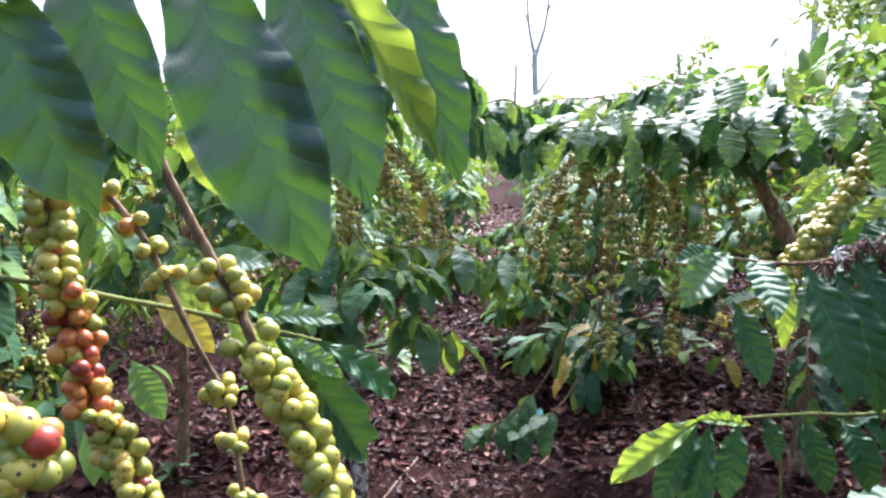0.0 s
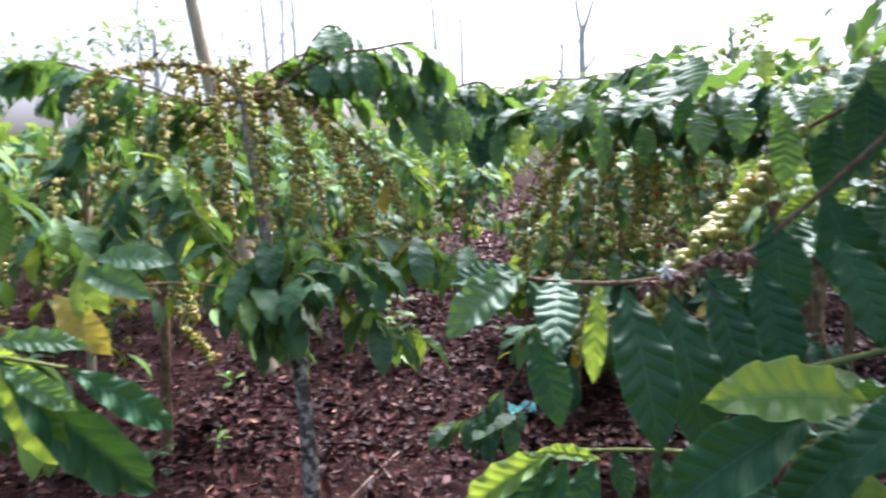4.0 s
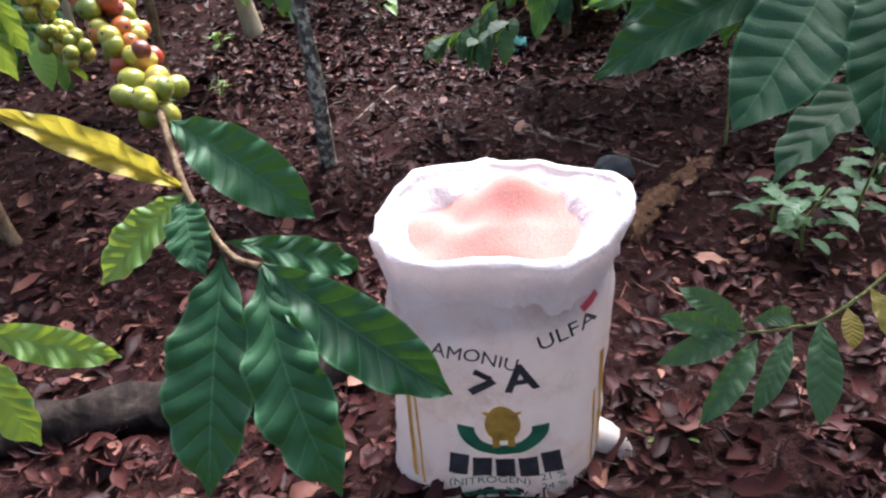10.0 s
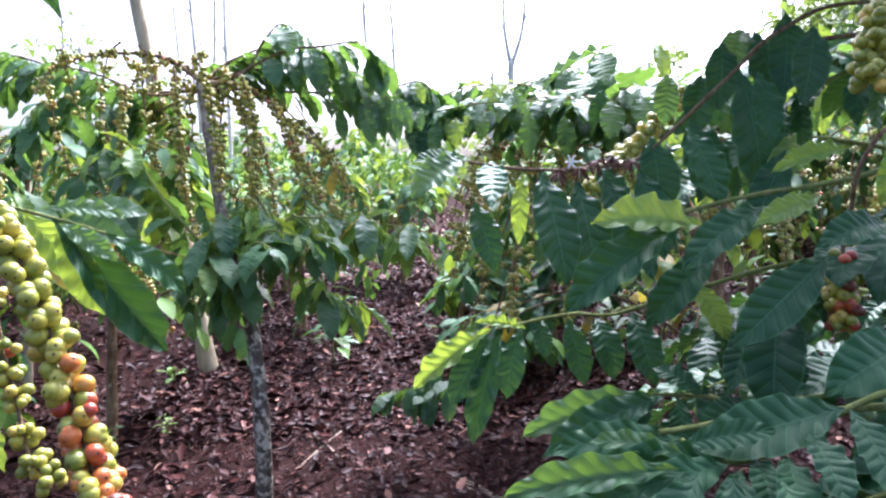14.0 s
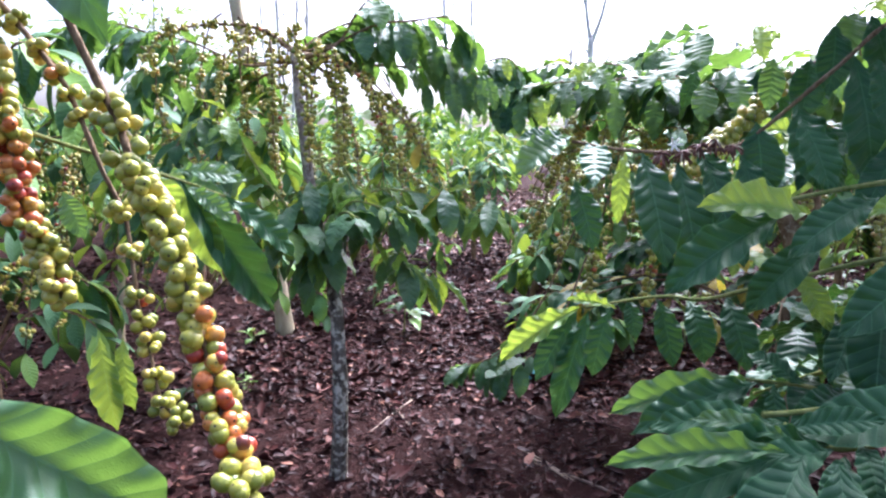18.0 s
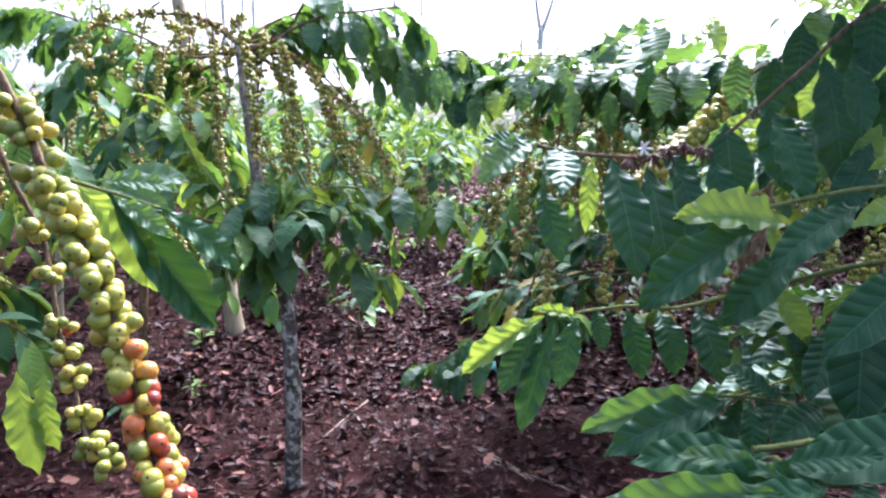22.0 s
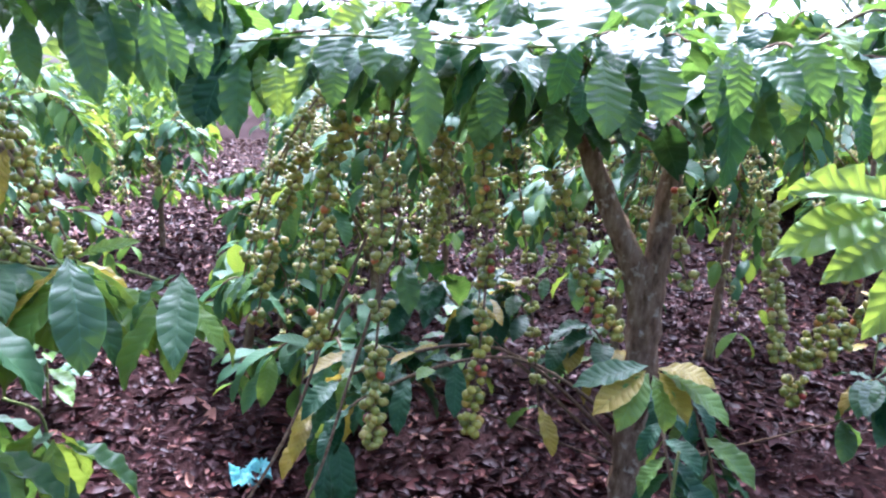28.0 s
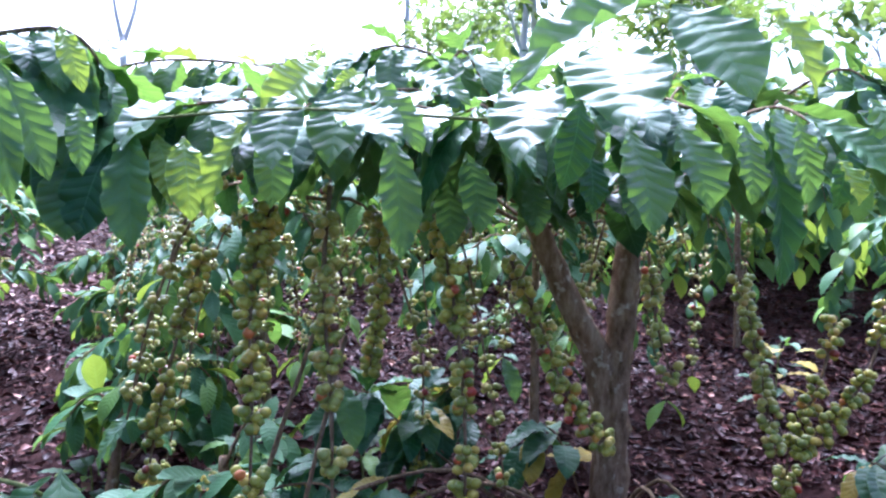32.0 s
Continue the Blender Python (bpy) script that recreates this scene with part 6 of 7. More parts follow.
def tall_rows():
    """The taller leafy rows up the slope on the sun's side, too many and too far to count."""
    vs, us, fs, ms, off = [], [], [], [], 0
    protos = []
    for tree in FAR:
        me = next(c.data for c in tree.children if c.name.startswith("crown"))
        v, f, uv, mi = np.empty(len(me.vertices) * 3), np.empty(len(me.loops), int), np.empty(len(me.loops) * 2), np.empty(len(me.polygons), int)
        me.vertices.foreach_get("co", v)
        me.loops.foreach_get("vertex_index", f)
        me.uv_layers[0].data.foreach_get("uv", uv)
        me.polygons.foreach_get("material_index", mi)
        per = np.zeros((len(me.vertices), 2))
        per[f] = uv.reshape(-1, 2)
        protos.append((v.reshape(-1, 3), f.reshape(-1, 4), per, mi))
    r = rng(19)
    for ring in range(5):
        rad, count = 13.0 + 2.3 * ring, 9 + 2 * ring
        for k in range(count):
            a = radians(30 + 78 * (k + r.uniform(0.1, 0.9)) / count)
            x, y, size = rad * math.sin(a), 1.5 + rad * math.cos(a), r.uniform(1.6, 2.4)
            v, f, uv, mi = protos[r.randrange(4)]
            m = np.array(pose(0, 0, 0, 0, 0, r.uniform(0, 360)).to_3x3()) * size
            vs.append(v @ m.T + (x, y, 1.05 * size))
            us.append(uv)
            fs.append(f + off)
            ms.append(mi)
            off += len(v)
    me = mesh_from("far_coffee_rows", np.concatenate(vs), np.concatenate(us), np.concatenate(fs), [m_crown, m_crown_young], np.concatenate(ms))
    tagged(new("far_coffee_rows", me), "tall leafy coffee rows rising in hazy light behind", "trees", kind="stuff")


tall_rows()


def bare_tree(at, height, lean, seed, radius=0.12, limbs=4, label="tall bare shade tree with pale trunk", material=None, leaves=0, start=0.45, thin=0.45):
    r = rng(seed)
    x, y = at
    o = Vector((x, y, tree_height(x, y)))
    tree = thing("shade_tree", o, label, "tree", "tall shade trees")
    lean = Vector(lean)
    line = spline([Vector((0, 0, -0.1)), lean * 0.3 + Vector((r.uniform(-0.05, 0.05), 0, height * 0.33)), lean * 0.65 + Vector((r.uniform(-0.1, 0.1), 0, height * 0.66)), lean + Vector((0, 0, height))], 30)
    part("trunk", tube(line, lambda s: radius * (1 - thin * s) * (1 + 0.4 * max(0, 0.05 - s) / 0.05), 12, 0.07, seed), material or m_pale, tree)
    for k in range(limbs):
        s = start + (0.95 - start) * k / max(1, limbs - 1)
        p = line[int(s * 30)]
        a = r.choice((0, 3.14)) + r.uniform(-0.7, 0.7)
        ln = height * r.uniform(0.16, 0.32) * (1.2 - 0.5 * s)
        w = Vector((math.cos(a), math.sin(a), r.uniform(0.7, 1.6))).normalized()
        l2 = spline([p, p + w * ln * 0.5 + Vector((0, 0, 0.02)), p + w * ln + Vector((0, 0, ln * 0.2))], 12)
        limb = part("limb", tube(l2, lambda q: radius * 0.42 * (1 - 0.8 * q), 7, 0.06, seed + k), material or m_pale, tree)
        for j in range(3):
            p2 = l2[4 + 3 * j]
            w2 = (w + Vector((r.uniform(-0.9, 0.9), r.uniform(-0.9, 0.9), r.uniform(0, 0.6)))).normalized()
            part("twig", tube(spline([p2, p2 + w2 * ln * 0.25, p2 + w2 * ln * 0.5 + Vector((0, 0, 0.05))], 6), lambda q: radius * 0.16 * (1 - 0.7 * q), 5, 0, seed), material or m_pale, limb)
    if leaves:
        ob = part("crown", crown_mesh("crown", leaves, height * 0.28, height * 0.16, 0.36, seed, [m_wood_far], [1.0], -1.0, False), None, tree)
        ob.location = lean + Vector((0, 0, height * 0.9))
    return tree


bare_tree((-1.25, 5.0), 4.4, (-0.7, 0.25, 0), 61, 0.06, 3, "tall smooth pale trunk leaning among coffee trees", start=0.62)
fork_tree = bare_tree((6.1, 32.5), 6.4, (-0.25, 0, 0), 700, 0.19, 1, "forked bare shade tree against the bright sky", m_hazed_bark, start=0.6, thin=0.3)
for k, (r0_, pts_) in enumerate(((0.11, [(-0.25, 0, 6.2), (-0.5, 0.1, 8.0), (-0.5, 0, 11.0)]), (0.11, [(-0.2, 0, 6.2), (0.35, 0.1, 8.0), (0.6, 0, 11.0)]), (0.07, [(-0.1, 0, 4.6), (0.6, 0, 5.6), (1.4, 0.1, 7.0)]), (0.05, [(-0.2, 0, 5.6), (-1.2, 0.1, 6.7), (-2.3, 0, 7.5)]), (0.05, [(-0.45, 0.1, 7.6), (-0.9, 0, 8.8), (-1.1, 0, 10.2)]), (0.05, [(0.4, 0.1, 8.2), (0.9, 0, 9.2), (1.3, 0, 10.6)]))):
    part("limb", tube(spline(pts_, 12), lambda q, r=r0_: r * (1 - 0.7 * q), 7, 0.06, 720 + k), m_hazed_bark, fork_tree)
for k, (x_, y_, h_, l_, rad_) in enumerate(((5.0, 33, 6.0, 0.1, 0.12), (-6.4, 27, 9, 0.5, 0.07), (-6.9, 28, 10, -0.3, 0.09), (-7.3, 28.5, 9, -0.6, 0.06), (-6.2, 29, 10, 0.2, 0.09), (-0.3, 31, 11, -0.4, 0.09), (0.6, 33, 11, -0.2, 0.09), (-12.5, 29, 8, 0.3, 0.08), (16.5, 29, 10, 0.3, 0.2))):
    bare_tree((x_, y_), h_, (l_, 0, 0), 700 + k, rad_, 5, "tall bare shade tree against the bright sky", m_hazed_bark, start=0.35)
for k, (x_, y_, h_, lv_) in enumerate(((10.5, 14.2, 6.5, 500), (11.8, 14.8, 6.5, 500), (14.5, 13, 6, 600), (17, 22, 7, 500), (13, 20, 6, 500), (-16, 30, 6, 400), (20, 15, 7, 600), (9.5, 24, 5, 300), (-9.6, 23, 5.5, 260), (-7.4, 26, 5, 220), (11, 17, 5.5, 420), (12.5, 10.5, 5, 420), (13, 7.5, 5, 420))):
    bare_tree((x_, y_), h_, (0.4 * (-1) ** k, 0, 0), 740 + k, 0.12, 4, "dark-trunked leafy tree behind the plantation", m_hazed_bark, lv_, 0.5)

# the far edge: a low wood all round
def wood_edge():
    r = np.random.RandomState(8)
    vs, us, fs, off = [], [], [], 0
    for i in range(9000):
        a = r.uniform(0, 6.283)
        rad = r.uniform(42, 60)
        x, y = rad * math.sin(a), rad * math.cos(a)
        top = 2.6 + 2.4 * (0.5 + noise.noise(Vector((x * 0.08, y * 0.08, 5))))
        z = top * r.uniform() ** 0.7
        v, uv, f = LEAF_ARRAYS[0, r.randint(5)]
        m = np.array(leaf_matrix((x, y, z), (r.normal(), r.normal(), -0.3 + r.normal(0, 0.5)), (r.normal(0, 0.4), r.normal(0, 0.4), 1), r.uniform(0.7, 1.5), 1.3))
        vs.append(v @ m[:3, :3].T + m[:3, 3])
        us.append(uv)
        fs.append(f + off)
        off += len(v)
    me = mesh_from("far_wood", np.concatenate(vs), np.concatenate(us), np.concatenate(fs), [m_wood_far])
    tagged(new("far_wood", me), "hazy green woodland at the far edge of the plantation", "woods", kind="stuff")


wood_edge()

# ---- the fertilizer sack ----
m_woven, t_, p_, o_ = nodes_of("white_woven_plastic")
co_ = object_coords(t_)
weave_ = t_.nodes.new("ShaderNodeTexBrick")
weave_.inputs["Scale"].default_value = 160.0
t_.links.new(co_, weave_.inputs["Vector"])
dirt_ = noise_of(t_, 7.0, 7.0, 0.75, co_)
c_ = ramp(t_, dirt_, [(0.3, (0.84, 0.81, 0.78)), (0.52, (0.77, 0.7, 0.63)), (0.7, (0.44, 0.33, 0.24))])
t_.links.new(c_, p_.inputs["Base Color"])
p_.inputs["Roughness"].default_value = 0.5
bump_of(t_, math_of(t_, "ADD", weave_.outputs["Fac"], noise_of(t_, 18.0, 4.0, 0.6, co_)), 0.25, 0.003, p_)
tl_ = t_.nodes.new("ShaderNodeBsdfTranslucent")
tl_.inputs["Color"].default_value = (0.85, 0.78, 0.75, 1)
mx_ = t_.nodes.new("ShaderNodeMixShader")
mx_.inputs[0].default_value = 0.42
t_.links.new(p_.outputs[0], mx_.inputs[1])
t_.links.new(tl_.outputs[0], mx_.inputs[2])
t_.links.new(mx_.outputs[0], o_.inputs["Surface"])
m_cuff, t_, p_, o_ = nodes_of("clean_white_plastic")
co_ = object_coords(t_)
crease_ = noise_of(t_, 16.0, 5.0, 0.65, co_)
t_.links.new(ramp(t_, crease_, [(0.3, (0.84, 0.8, 0.78)), (0.6, (0.9, 0.88, 0.87))]), p_.inputs["Base Color"])
p_.inputs["Roughness"].default_value = 0.5
bump_of(t_, crease_, 0.8, 0.02, p_)
tl_ = t_.nodes.new("ShaderNodeBsdfTranslucent")
tl_.inputs["Color"].default_value = (0.86, 0.77, 0.73, 1)
mx_ = t_.nodes.new("ShaderNodeMixShader")
mx_.inputs[0].default_value = 0.3
t_.links.new(p_.outputs[0], mx_.inputs[1])
t_.links.new(tl_.outputs[0], mx_.inputs[2])
t_.links.new(mx_.outputs[0], o_.inputs["Surface"])
m_pink = plain("pink_fertilizer_grains", (0.52, 0.215, 0.175), 0.9, 260.0, 0.18, 0.6)
SX, SY, SZ = 0.08, 1.1, tree_height(0.08, 1.1) - 0.012
sack = thing("fertilizer_sack", (SX, SY, SZ), "open white woven fertilizer sack filled with pink granules", "sack")
HS, SPINS = 0.555, 120


def sack_ring(s, a):
    """The place of the sack's skin at height share s and angle a."""
    c, q = math.cos(a), math.sin(a)
    rx = 0.176 + 0.012 * math.sin(math.pi * min(1, s * 1.1)) + 0.016 * s + 0.026 * (1 - s) ** 4
    ry = 0.122 + 0.014 * math.sin(math.pi * s) + 0.026 * s
    fold = 0.012 * noise.noise(Vector((c * 1.8, q * 1.8, s * 3.5))) + 0.006 * noise.noise(Vector((c * 5, q * 5, s * 8)))
    power = 2.8 - 0.75 * s
    k = 1.0 / (abs(c) ** power + abs(q) ** power) ** (1 / power)
    return Vector(((rx + fold) * c * k - 0.03 * (1 - s) ** 1.5, (ry + fold) * q * k - 0.03 * (1 - s), 0))


def rim_height(a):
    return HS + 0.016 * math.sin(a + 0.6) + 0.007 * math.sin(3 * a + 1.2) + 0.012 * noise.noise(Vector((math.cos(a) * 3, math.sin(a) * 3, 1.5)))


def rings_mesh(rows):
    bm = bmesh.new()
    rings = [[bm.verts.new(p) for p in row] for row in rows]
    for a, b in zip(rings, rings[1:]):
        for k in range(len(a)):
            f = bm.faces.new((a[k], a[(k + 1) % len(a)], b[(k + 1) % len(a)], b[k]))
            f.smooth = True
    return bm, rings


ANGLES = [2 * math.pi * k / SPINS for k in range(SPINS)]
rows = []
for i in range(31):
    s, row = i / 30, []
    for a in ANGLES:
        p = sack_ring(s, a)
        if s < 0.1:
            p *= 0.9 + 0.1 * math.sin(math.pi / 2 * s / 0.1)
        row.append(Vector((p.x, p.y, s * rim_height(a) * 0.97)))
    rows.append(row)
bm, rings = rings_mesh(rows)
bm.faces.new(rings[0][::-1])
part("bag", bm, m_woven, sack, "dusty white woven plastic bag")
# the cuff: the mouth turned outwards, hanging over the bag, and going down inside to the grains
rows = []
for j in range(25):
    row = []
    for a in ANGLES:
        p = sack_ring(1.0, a)
        n = p.normalized()
        deep = 0.125 - 0.035 * math.cos(a - 0.3) + 0.02 * noise.noise(Vector((math.cos(a) * 2.2, math.sin(a) * 2.2, 9)))
        top = rim_height(a)
        flare = 0.022 + 0.006 * noise.noise(Vector((math.cos(a) * 1.6, math.sin(a) * 1.6, 4)))
        fine = noise.noise(Vector((math.cos(a) * 7, math.sin(a) * 7, j * 0.12)))
        pleat = 0.006 * noise.noise(Vector((math.cos(a) * 3.5, math.sin(a) * 3.5, j * 0.16))) + 0.004 * fine + 0.0025 * noise.noise(Vector((math.cos(a) * 16, math.sin(a) * 16, j * 0.3)))
        if j < 10:
            u = j / 9
            q = p + n * (0.006 + flare * u ** 1.5 + pleat * (1.3 - 0.5 * u))
            z = top - deep * (1 - u) + 0.003 * fine
        elif j < 17:
            b = math.pi * (j - 9) / 8
            q = p + n * (0.006 + flare - 0.012 * (1 - math.cos(b)) + pleat)
            z = top + 0.011 * math.sin(b) + 0.003 * fine
        else:
            u = (j - 17) / 7
            q = p + n * (flare - 0.018 - 0.07 * u + pleat)
            z = top - 0.018 * u - 0.06 * u * u + 0.005 * fine
        row.append(Vector((q.x, q.y, z)))
    rows.append(row)
bm, rings = rings_mesh(rows)
part("cuff", bm, m_cuff, sack, "clean white turned-down rim")
rows = []
for j in range(12):
    s, row = j / 11, []
    for a in ANGLES:
        p = sack_ring(1.0, a) * (1 - s) * 0.86
        z = HS - 0.042 + 0.015 * s + 0.05 * math.exp(-((p.x - 0.02) / 0.05) ** 2 - ((p.y - 0.085) / 0.05) ** 2) + 0.02 * p.y / 0.12 * (1 - s) + 0.014 * noise.noise(Vector((p.x * 16, p.y * 16, 1)))
        row.append(Vector((p.x, p.y, z)))
    rows.append(row)
bm, rings = rings_mesh(rows)
bm.faces.new(rings[-1])
part("fertilizer_fill", bm, m_pink, sack, "pink fertilizer granules heaped inside")
# a bottom corner that sticks out like an ear
bm = bmesh.new()
tube_into(bm, spline([(0.13, 0.0, 0.05), (0.18, -0.02, 0.05), (0.215, -0.03, 0.035), (0.24, -0.035, 0.015)], 10), lambda s: 0.05 * (1 - s) ** 0.7 + 0.004, 12, 0.1, 3)
part("corner_ear", bm, m_woven, sack, "pulled-out white bag corner")
SACK_TURN = radians(-7)


def on_sack(u, z, proud):
    """A place on the sack's front at the side step u and height z."""
    z = z * 1.04
    s = z / HS
    a = -math.pi / 2
    for _ in range(12):
        p = sack_ring(s, a)
        a += (u - p.x) / 0.19
    p = sack_ring(s, a)
    return Vector((p.x, p.y, z)) + p.normalized() * proud


def print_on(name, shape, material, proud=0.0025, label=""):
    """Flat ink, given as faces over (u, z), laid on the front of the sack."""
    bm = bmesh.new()
    for face in shape:
        vs = [bm.verts.new(on_sack(u, z, proud)) for u, z in face]
        try:
            bm.faces.new(vs)
        except ValueError:
            pass
    return part(name, bm, material, sack, label)


def letters(text, u, z, size, tilt=0.0, bold=0.0):
    cu = bpy.data.curves.new("ink", "FONT")
    cu.body, cu.size, cu.align_x, cu.offset = text, size, "CENTER", bold
    ob = bpy.data.objects.new("ink", cu)
    scene.collection.objects.link(ob)
    bpy.context.view_layer.update()
    me = ob.evaluated_get(bpy.context.evaluated_depsgraph_get()).to_mesh()
    c, q = math.cos(radians(tilt)), math.sin(radians(tilt))
    pts = [(u + c * v.co.x - q * v.co.y, z + q * v.co.x + c * v.co.y) for v in me.vertices]
    faces = [[pts[i] for i in p.vertices] for p in me.polygons]
    bpy.data.objects.remove(ob)
    bpy.data.curves.remove(cu)
    return faces


def bar(u, z, w, h, tilt=0.0, n=6):
    c, q = math.cos(radians(tilt)), math.sin(radians(tilt))
    out = []
    for k in range(n):
        a, b = w * (k / n - 0.5), w * ((k + 1) / n - 0.5)
        out.append([(u + c * x - q * y, z + q * x + c * y) for x, y in ((a, -h / 2), (b, -h / 2), (b, h / 2), (a, h / 2))])
    return out


def disc(u, z, ru, rz, n=18, a0=0.0, a1=6.2832, inner=0.0):
    out = []
    for k in range(n):
        a, b = a0 + (a1 - a0) * k / n, a0 + (a1 - a0) * (k + 1) / n
        out.append([(u + ru * inner * math.cos(a), z + rz * inner * math.sin(a)), (u + ru * math.cos(a), z + rz * math.sin(a)), (u + ru * math.cos(b), z + rz * math.sin(b)), (u + ru * inner * math.cos(b), z + rz * inner * math.sin(b))])
    return out


m_ink = plain("black_print", (0.045, 0.04, 0.045), 0.6, 30.0, 0.5, 0.1)
m_gold = plain("ochre_print", (0.55, 0.3, 0.05), 0.6, 30.0, 0.3, 0.1)
m_greenink = plain("green_print", (0.03, 0.16, 0.08), 0.6, 30.0, 0.3, 0.1)
m_redink = plain("red_print", (0.6, 0.08, 0.1), 0.6, 30.0, 0.3, 0.1)
print_on("lettering", letters("AMONIU", -0.04, 0.356, 0.035, -12), m_ink, label="black printed word on the sack")
print_on("lettering", letters("ULFA", 0.110, 0.386, 0.041, 14), m_ink, label="black printed word on the sack")
print_on("lettering", letters("A", 0.035, 0.300, 0.078, 4, 0.002), m_ink, label="large black letter on the sack")
print_on("lettering", bar(-0.03, 0.305, 0.05, 0.014, 35, 3) + bar(-0.028, 0.329, 0.03, 0.012, -25, 3), m_ink, label="half-folded black letter")
print_on("emblem", disc(0.0, 0.228, 0.03, 0.04) + disc(0.0, 0.262, 0.036, 0.02, 12, 3.5, 5.9, 0.75) + bar(-0.013, 0.185, 0.012, 0.03, 0, 1) + bar(0.013, 0.185, 0.012, 0.03, 0, 1), m_gold, 0.0032, "plain ochre emblem shape")
print_on("emblem_ring", disc(0.0, 0.215, 0.078, 0.065, 22, 3.05, 6.37, 0.62), m_greenink, 0.0025, "plain green crescent under the emblem")
for k in range(5):
    print_on("print_bar", bar(-0.082 + 0.041 * k, 0.113 + 0.003 * (k - 2) ** 2, 0.034, 0.05, 4 * (k - 2), 3), m_ink, label="bold black printed bar")
print_on("lettering", letters("(NITROGEN)", -0.03, 0.07, 0.026, -2), m_greenink, label="green printed word on the sack")
print_on("lettering", letters("21 %", 0.085, 0.083, 0.024, 10), m_greenink, label="printed percentage on the sack")
print_on("lettering", letters("24 %", 0.087, 0.058, 0.024, 10), m_greenink, label="printed percentage on the sack")
print_on("print_bar", bar(-0.03, 0.044, 0.11, 0.014, -2), m_greenink, label="faded green printed bar")
print_on("print_bar", bar(0.142, 0.438, 0.026, 0.016, 25, 2), m_redink, label="red printed mark")
for u0, sg in ((-0.165, 1), (0.168, -1)):
    print_on("stripe", bar(u0, 0.2, 0.24, 0.008, 90, 10), m_gold, label="thin ochre stripe down the side")
    print_on("stripe", bar(u0 + sg * 0.014, 0.16, 0.2, 0.004, 90, 10), m_gold, label="thin ochre stripe down the side")
sack.rotation_euler = (0, 0, SACK_TURN)

# ---- small things on the ground ----
m_log = bark_material("rotting_log", (0.008, 0.006, 0.005), (0.022, 0.016, 0.013), (0.055, 0.042, 0.034), 34)
m_rot = bark_material("orange_rotten_wood", (0.03, 0.016, 0.01), (0.09, 0.048, 0.026), (0.2, 0.11, 0.055), 45)
m_stone = plain("dark_stone", (0.022, 0.025, 0.03), 0.8, 30.0, 0.4, 0.4)
m_stick = plain("dry_stick", (0.24, 0.18, 0.13), 0.85, 80.0, 0.4, 0.4)
m_film = plain("turquoise_plastic_film", (0.25, 0.6, 0.55), 0.35, 25.0, 0.4, 0.5)


def log_thing(name, pts, r0, r1, material, label, category, seed):
    o = Vector(pts[0])
    ob = tagged(new(name, mesh_of(name, tube(spline([Vector(p) - o for p in pts], 30), lambda s: r0 + (r1 - r0) * s, 14, 0.55, seed), material)), label, category)
    ob.location = o
    return ob


log_thing("log", [(-1.250, 1.240, 0.030), (-1.020, 1.275, 0.045), (-0.740, 1.320, 0.050), (-0.500, 1.325, 0.055), (-0.255, 1.425, 0.055), (-0.130, 1.530, 0.050)], 0.058, 0.072, m_log, "dark weathered log lying half sunk in leaf litter", "log", 3)
log_thing("log", [(0.520, 1.950, 0.020), (0.690, 2.140, 0.010), (0.830, 2.310, 0.010), (0.950, 2.450, 0.000)], 0.06, 0.035, m_rot, "rotten orange-brown log crumbling in the litter", "log", 5)
bm = bmesh.new()
bmesh.ops.create_icosphere(bm, subdivisions=3, radius=0.075)
for v in bm.verts:
    v.co *= 1 + 0.25 * noise.noise(v.co * 18)
    v.co.z *= 0.7
for f in bm.faces:
    f.smooth = True
stone = tagged(new("stone", mesh_of("stone", bm, m_stone)), "dark rounded stone lying beside the log", "stone")
stone.location = Vector((0.600, 2.400, 0.030))
for n_, (a_, b_, r0_) in enumerate((((0.860, 2.170, 0.020), (0.980, 2.090, 0.020), 0.009), ((0.330, 2.890, 0.010), (0.760, 2.410, 0.020), 0.006), ((0.490, 1.260, 0.020), (0.580, 1.370, 0.020), 0.006), ((0.480, 2.720, 0.010), (0.230, 3.070, 0.010), 0.006), ((-0.250, 3.660, 0.010), (-0.450, 3.130, 0.010), 0.006), ((-0.440, 3.660, 0.010), (-0.240, 3.290, 0.010), 0.008), ((0.240, 3.010, 0.010), (0.480, 2.690, 0.010), 0.007), ((4.580, 6.070, 0.010), (4.280, 5.310, 0.010), 0.008))):
    mid_ = (Vector(a_) + Vector(b_)) / 2 + Vector((0.01, 0.02, 0.008))
    log_thing("stick", [a_, mid_, b_], r0_, r0_ * 0.6, m_stick, "thin dry stick lying on the leaf litter", "stick", 20 + n_)
# crumpled plastic
bm = bmesh.new()
bmesh.ops.create_grid(bm, x_segments=14, y_segments=14, size=0.075)
for v in bm.verts:
    v.co.z = 0.045 + 0.05 * noise.noise(Vector((v.co.x * 22, v.co.y * 22, 4))) + 0.03 * noise.noise(Vector((v.co.x * 60, v.co.y * 60, 1)))
film = tagged(new("plastic_wrapper", mesh_of("plastic_wrapper", bm, m_film)), "crumpled turquoise and white plastic wrapper on the ground", "litter")
film.location = Vector((0.410, 4.100, 0.000))
film.modifiers.new("thickness", "SOLIDIFY").thickness = 0.0015


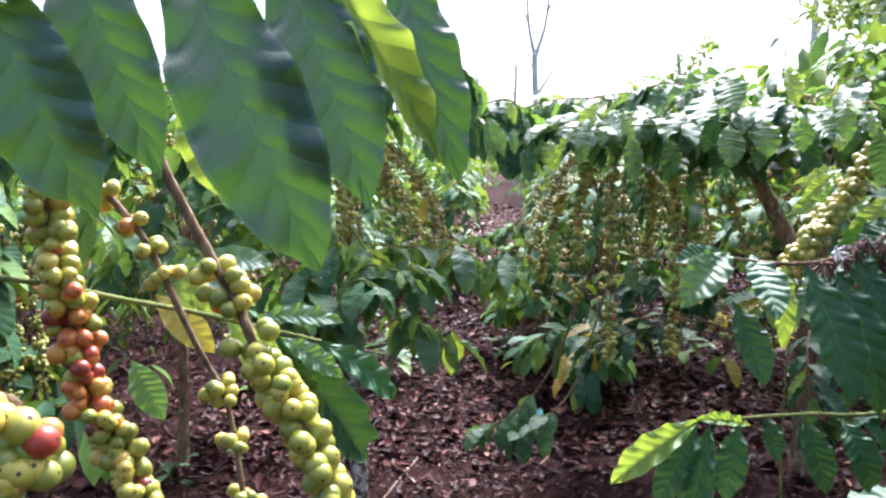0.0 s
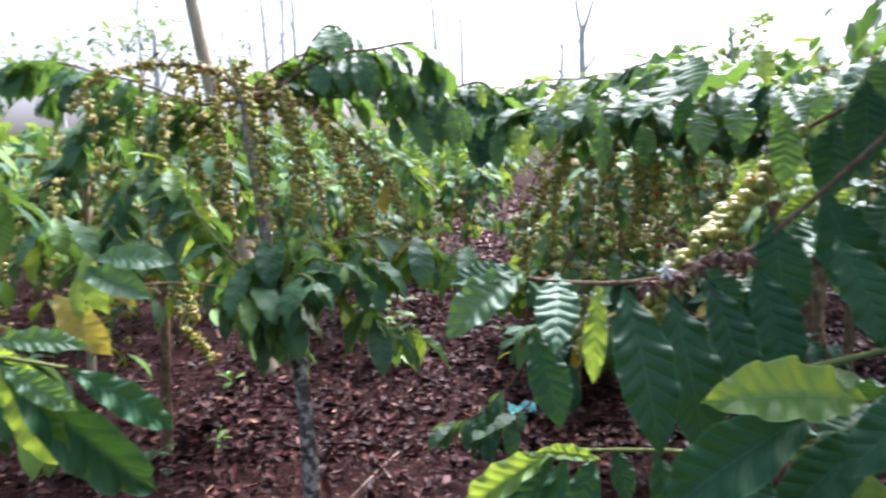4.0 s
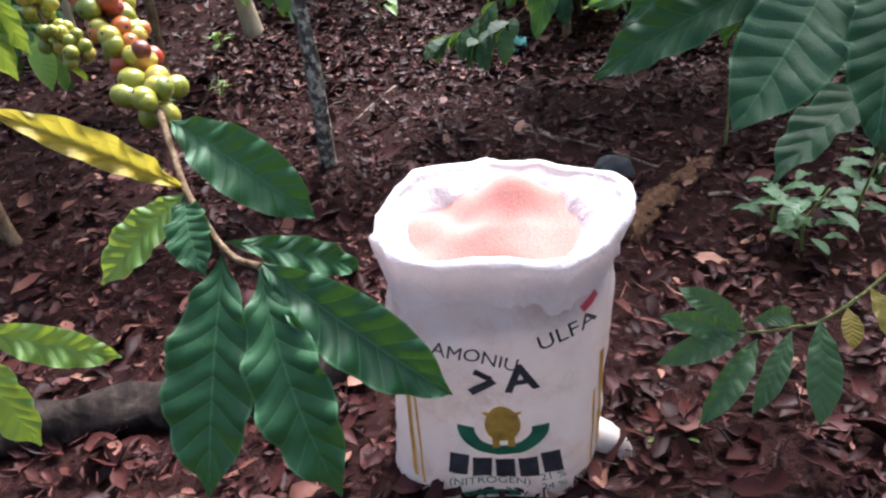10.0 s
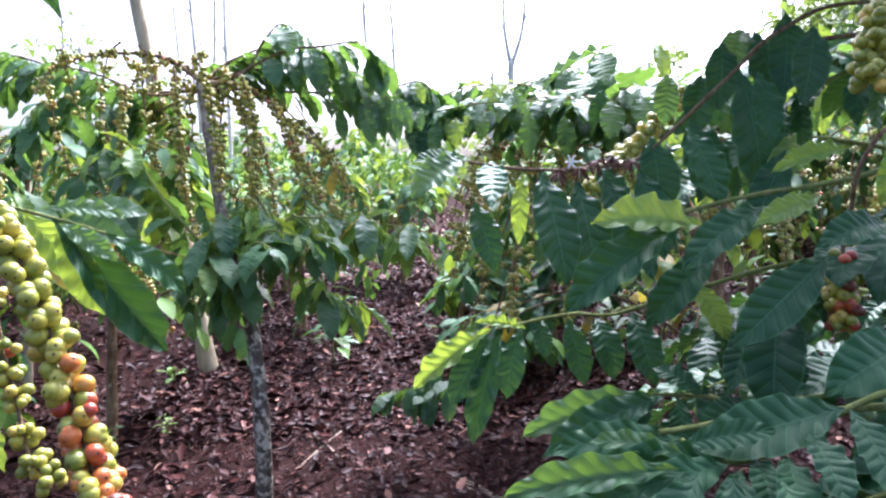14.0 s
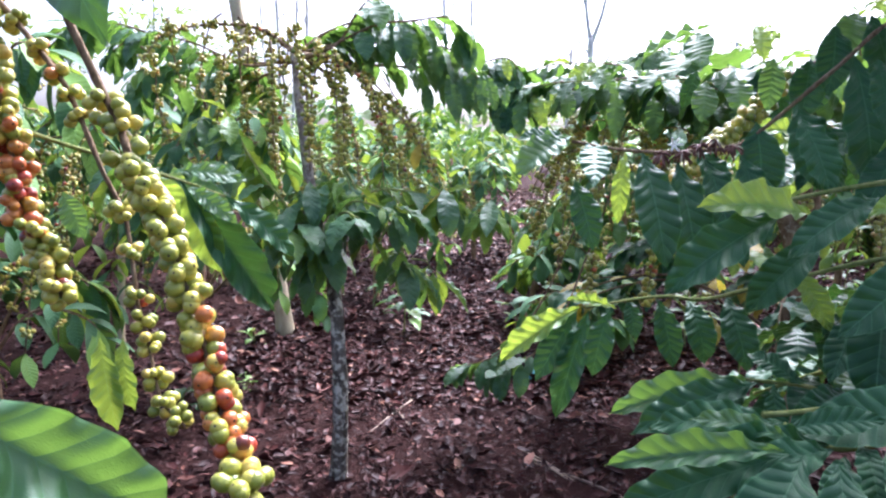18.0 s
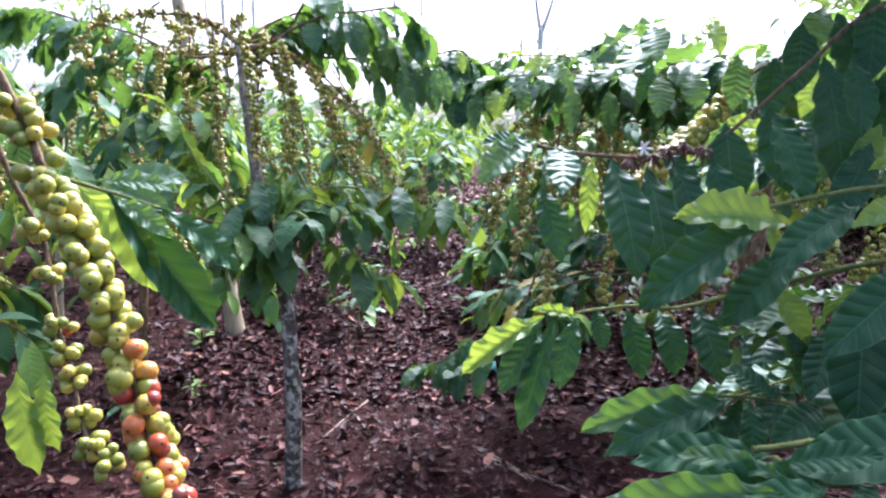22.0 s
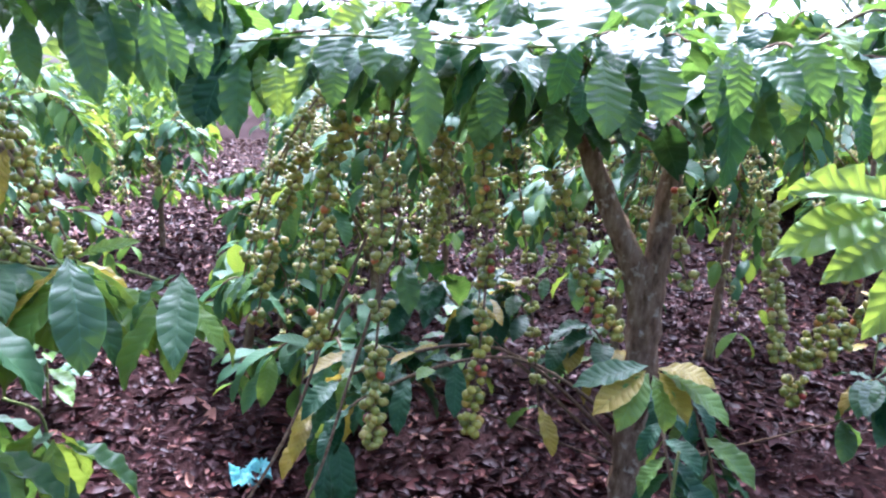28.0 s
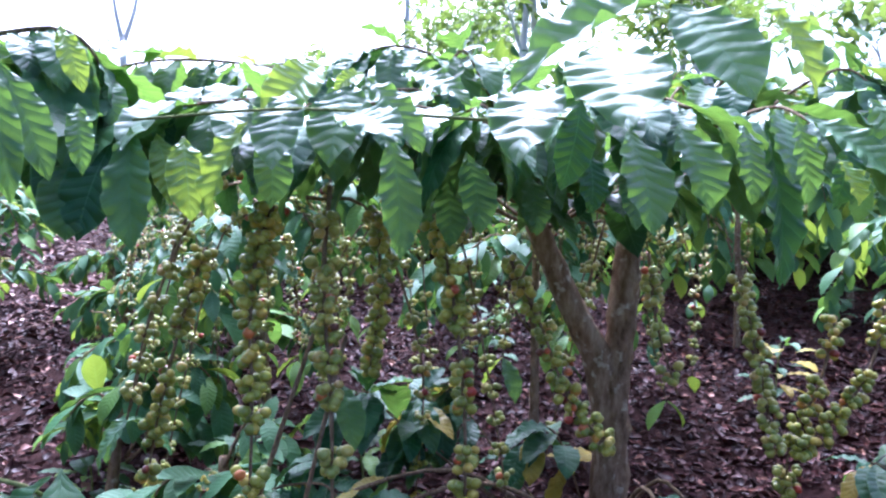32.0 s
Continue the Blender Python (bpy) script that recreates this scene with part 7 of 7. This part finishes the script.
def seedling(at, height, spread, count, length, seed, label, tones=("mature",) * 4 + ("young",), name="coffee_seedling"):
    """A small shoot: a thin stem and pairs of leaves."""
    r = rng(seed)
    x, y = at[0], at[1]
    o = Vector((x, y, tree_height(x, y)))
    tree = thing(name, o, label, "plant", "seedlings on the ground")
    line = spline([(0, 0, -0.02), (r.uniform(-0.02, 0.02), 0.01, height * 0.5), (r.uniform(-0.04, 0.04), 0.0, height)], 10)
    stem = part("stem", tube(line, lambda s: 0.006 - 0.003 * s, 6, 0.05, seed), m_green_twig, tree)
    for k in range(count):
        a = 2.4 * k + r.uniform(-0.4, 0.4)
        p = line[min(10, 3 + int(8 * k / count))] + Vector((math.cos(a), math.sin(a), 0)) * spread * 0.3 * r.random()
        leaf(stem, p, (math.cos(a) * spread, math.sin(a) * spread, r.uniform(-0.35, 0.25) * length * 2), (0, 0, 1), length * r.uniform(0.6, 1.15), 1, r.randrange(5), r.choice(tones), r.uniform(0.8, 1.1))
    return tree


for n_, (p_, h_, sp_, c_, ln_, lab_, tn_) in enumerate((
    ((0.980, 1.740, 0.000), 0.22, 0.2, 16, 0.11, "dark glossy coffee seedling in the shade", ("mature",)),
    ((0.960, 1.910, 0.000), 0.16, 0.2, 10, 0.1, "dark glossy coffee seedling in the shade", ("mature",)),
    ((1.180, 1.870, 0.000), 0.25, 0.2, 14, 0.11, "dark glossy coffee seedling in the shade", ("mature",)),
    ((0.380, 1.040, 0.000), 0.04, 0.1, 6, 0.035, "tiny green weed sprouting from the soil", ("young",)),
    ((-1.190, 3.750, 0.000), 0.08, 0.1, 8, 0.06, "small pale green weed in the litter", ("young",)),
    ((-1.440, 3.500, 0.000), 0.12, 0.12, 6, 0.13, "small drooping seedling in the litter", ("mature",)),
    ((-1.410, 4.680, 0.000), 0.12, 0.12, 8, 0.1, "small pale green seedling in the litter", ("young",)),
    ((-1.210, 3.870, 0.000), 0.07, 0.1, 8, 0.05, "small pale green weed in the litter", ("young",)),
    ((0.720, 6.700, 0.000), 0.3, 0.4, 30, 0.16, "low dark coffee bush beside the path", ("mature",)),
    ((0.930, 6.890, 0.000), 0.35, 0.4, 26, 0.16, "low dark coffee bush beside the path", ("mature",)),
    ((0.930, 4.720, 0.000), 0.45, 0.35, 22, 0.2, "coffee shoot with soft green leaves under the big tree", ("mature", "young")),
    ((1.590, 4.800, 0.000), 0.5, 0.4, 14, 0.19, "coffee shoot with soft green leaves under the big tree", ("mature", "mature", "young")),
    ((0.470, 5.310, 0.000), 0.2, 0.25, 14, 0.14, "coffee seedling beside the path", ("mature", "young")),
    ((1.670, 4.940, 0.000), 0.45, 0.4, 12, 0.19, "leafy coffee shoot under the big tree", ("mature",)),
    ((7.310, 5.390, 0.000), 0.5, 0.35, 18, 0.2, "leafy coffee shoot with broad shining leaves", ("mature",)),
    ((3.370, 6.090, 0.000), 0.5, 0.35, 24, 0.19, "leafy coffee shoot in the shade", ("mature",)),
    ((6.750, 3.880, 0.000), 0.6, 0.4, 28, 0.19, "leafy coffee shoot with yellowing leaves", ("mature", "yellow", "young")),
    ((4.220, 4.250, 0.000), 0.5, 0.35, 22, 0.19, "leafy coffee shoot with yellowing leaves", ("mature", "yellow")),
    ((9.670, 41.720, 0.000), 0.3, 0.4, 20, 0.2, "low green plants far along the path", ("young",)),
    ((-0.400, 5.050, 0.000), 0.5, 0.3, 26, 0.17, "coffee shoot round a short dark stump", ("mature", "mature", "young")),
)):
    seedling(p_, h_, sp_, c_, ln_, 820 + n_, lab_, tn_)
# the yellowing shoot at the foot of the big tree
shoot = seedling((1.02, 2.46, 0), 0.85, 0.1, 0, 0.1, 870, "slender coffee shoot with yellow-edged leaves")
stem_y = shoot.children[0]
for n_, (a_, b_, tone_) in enumerate((((0.956, 2.513, 1.022), (0.829, 2.499, 0.951), "yellow"), ((0.960, 2.510, 1.018), (0.871, 2.474, 0.922), "young"), ((0.968, 2.506, 1.014), (0.952, 2.438, 0.924), "young"), ((0.977, 2.503, 1.023), (0.993, 2.424, 0.942), "yellow"), ((0.977, 2.504, 1.027), (1.045, 2.415, 1.013), "yellow"), ((0.961, 2.513, 1.032), (0.824, 2.564, 0.983), "mature"), ((0.986, 2.500, 1.023), (1.065, 2.391, 0.944), "young"))):
    hung_leaf(stem_y, shoot.location, a_, b_, n_ % 5, tone_, 1.1, 1, (0, -0.4, 1))
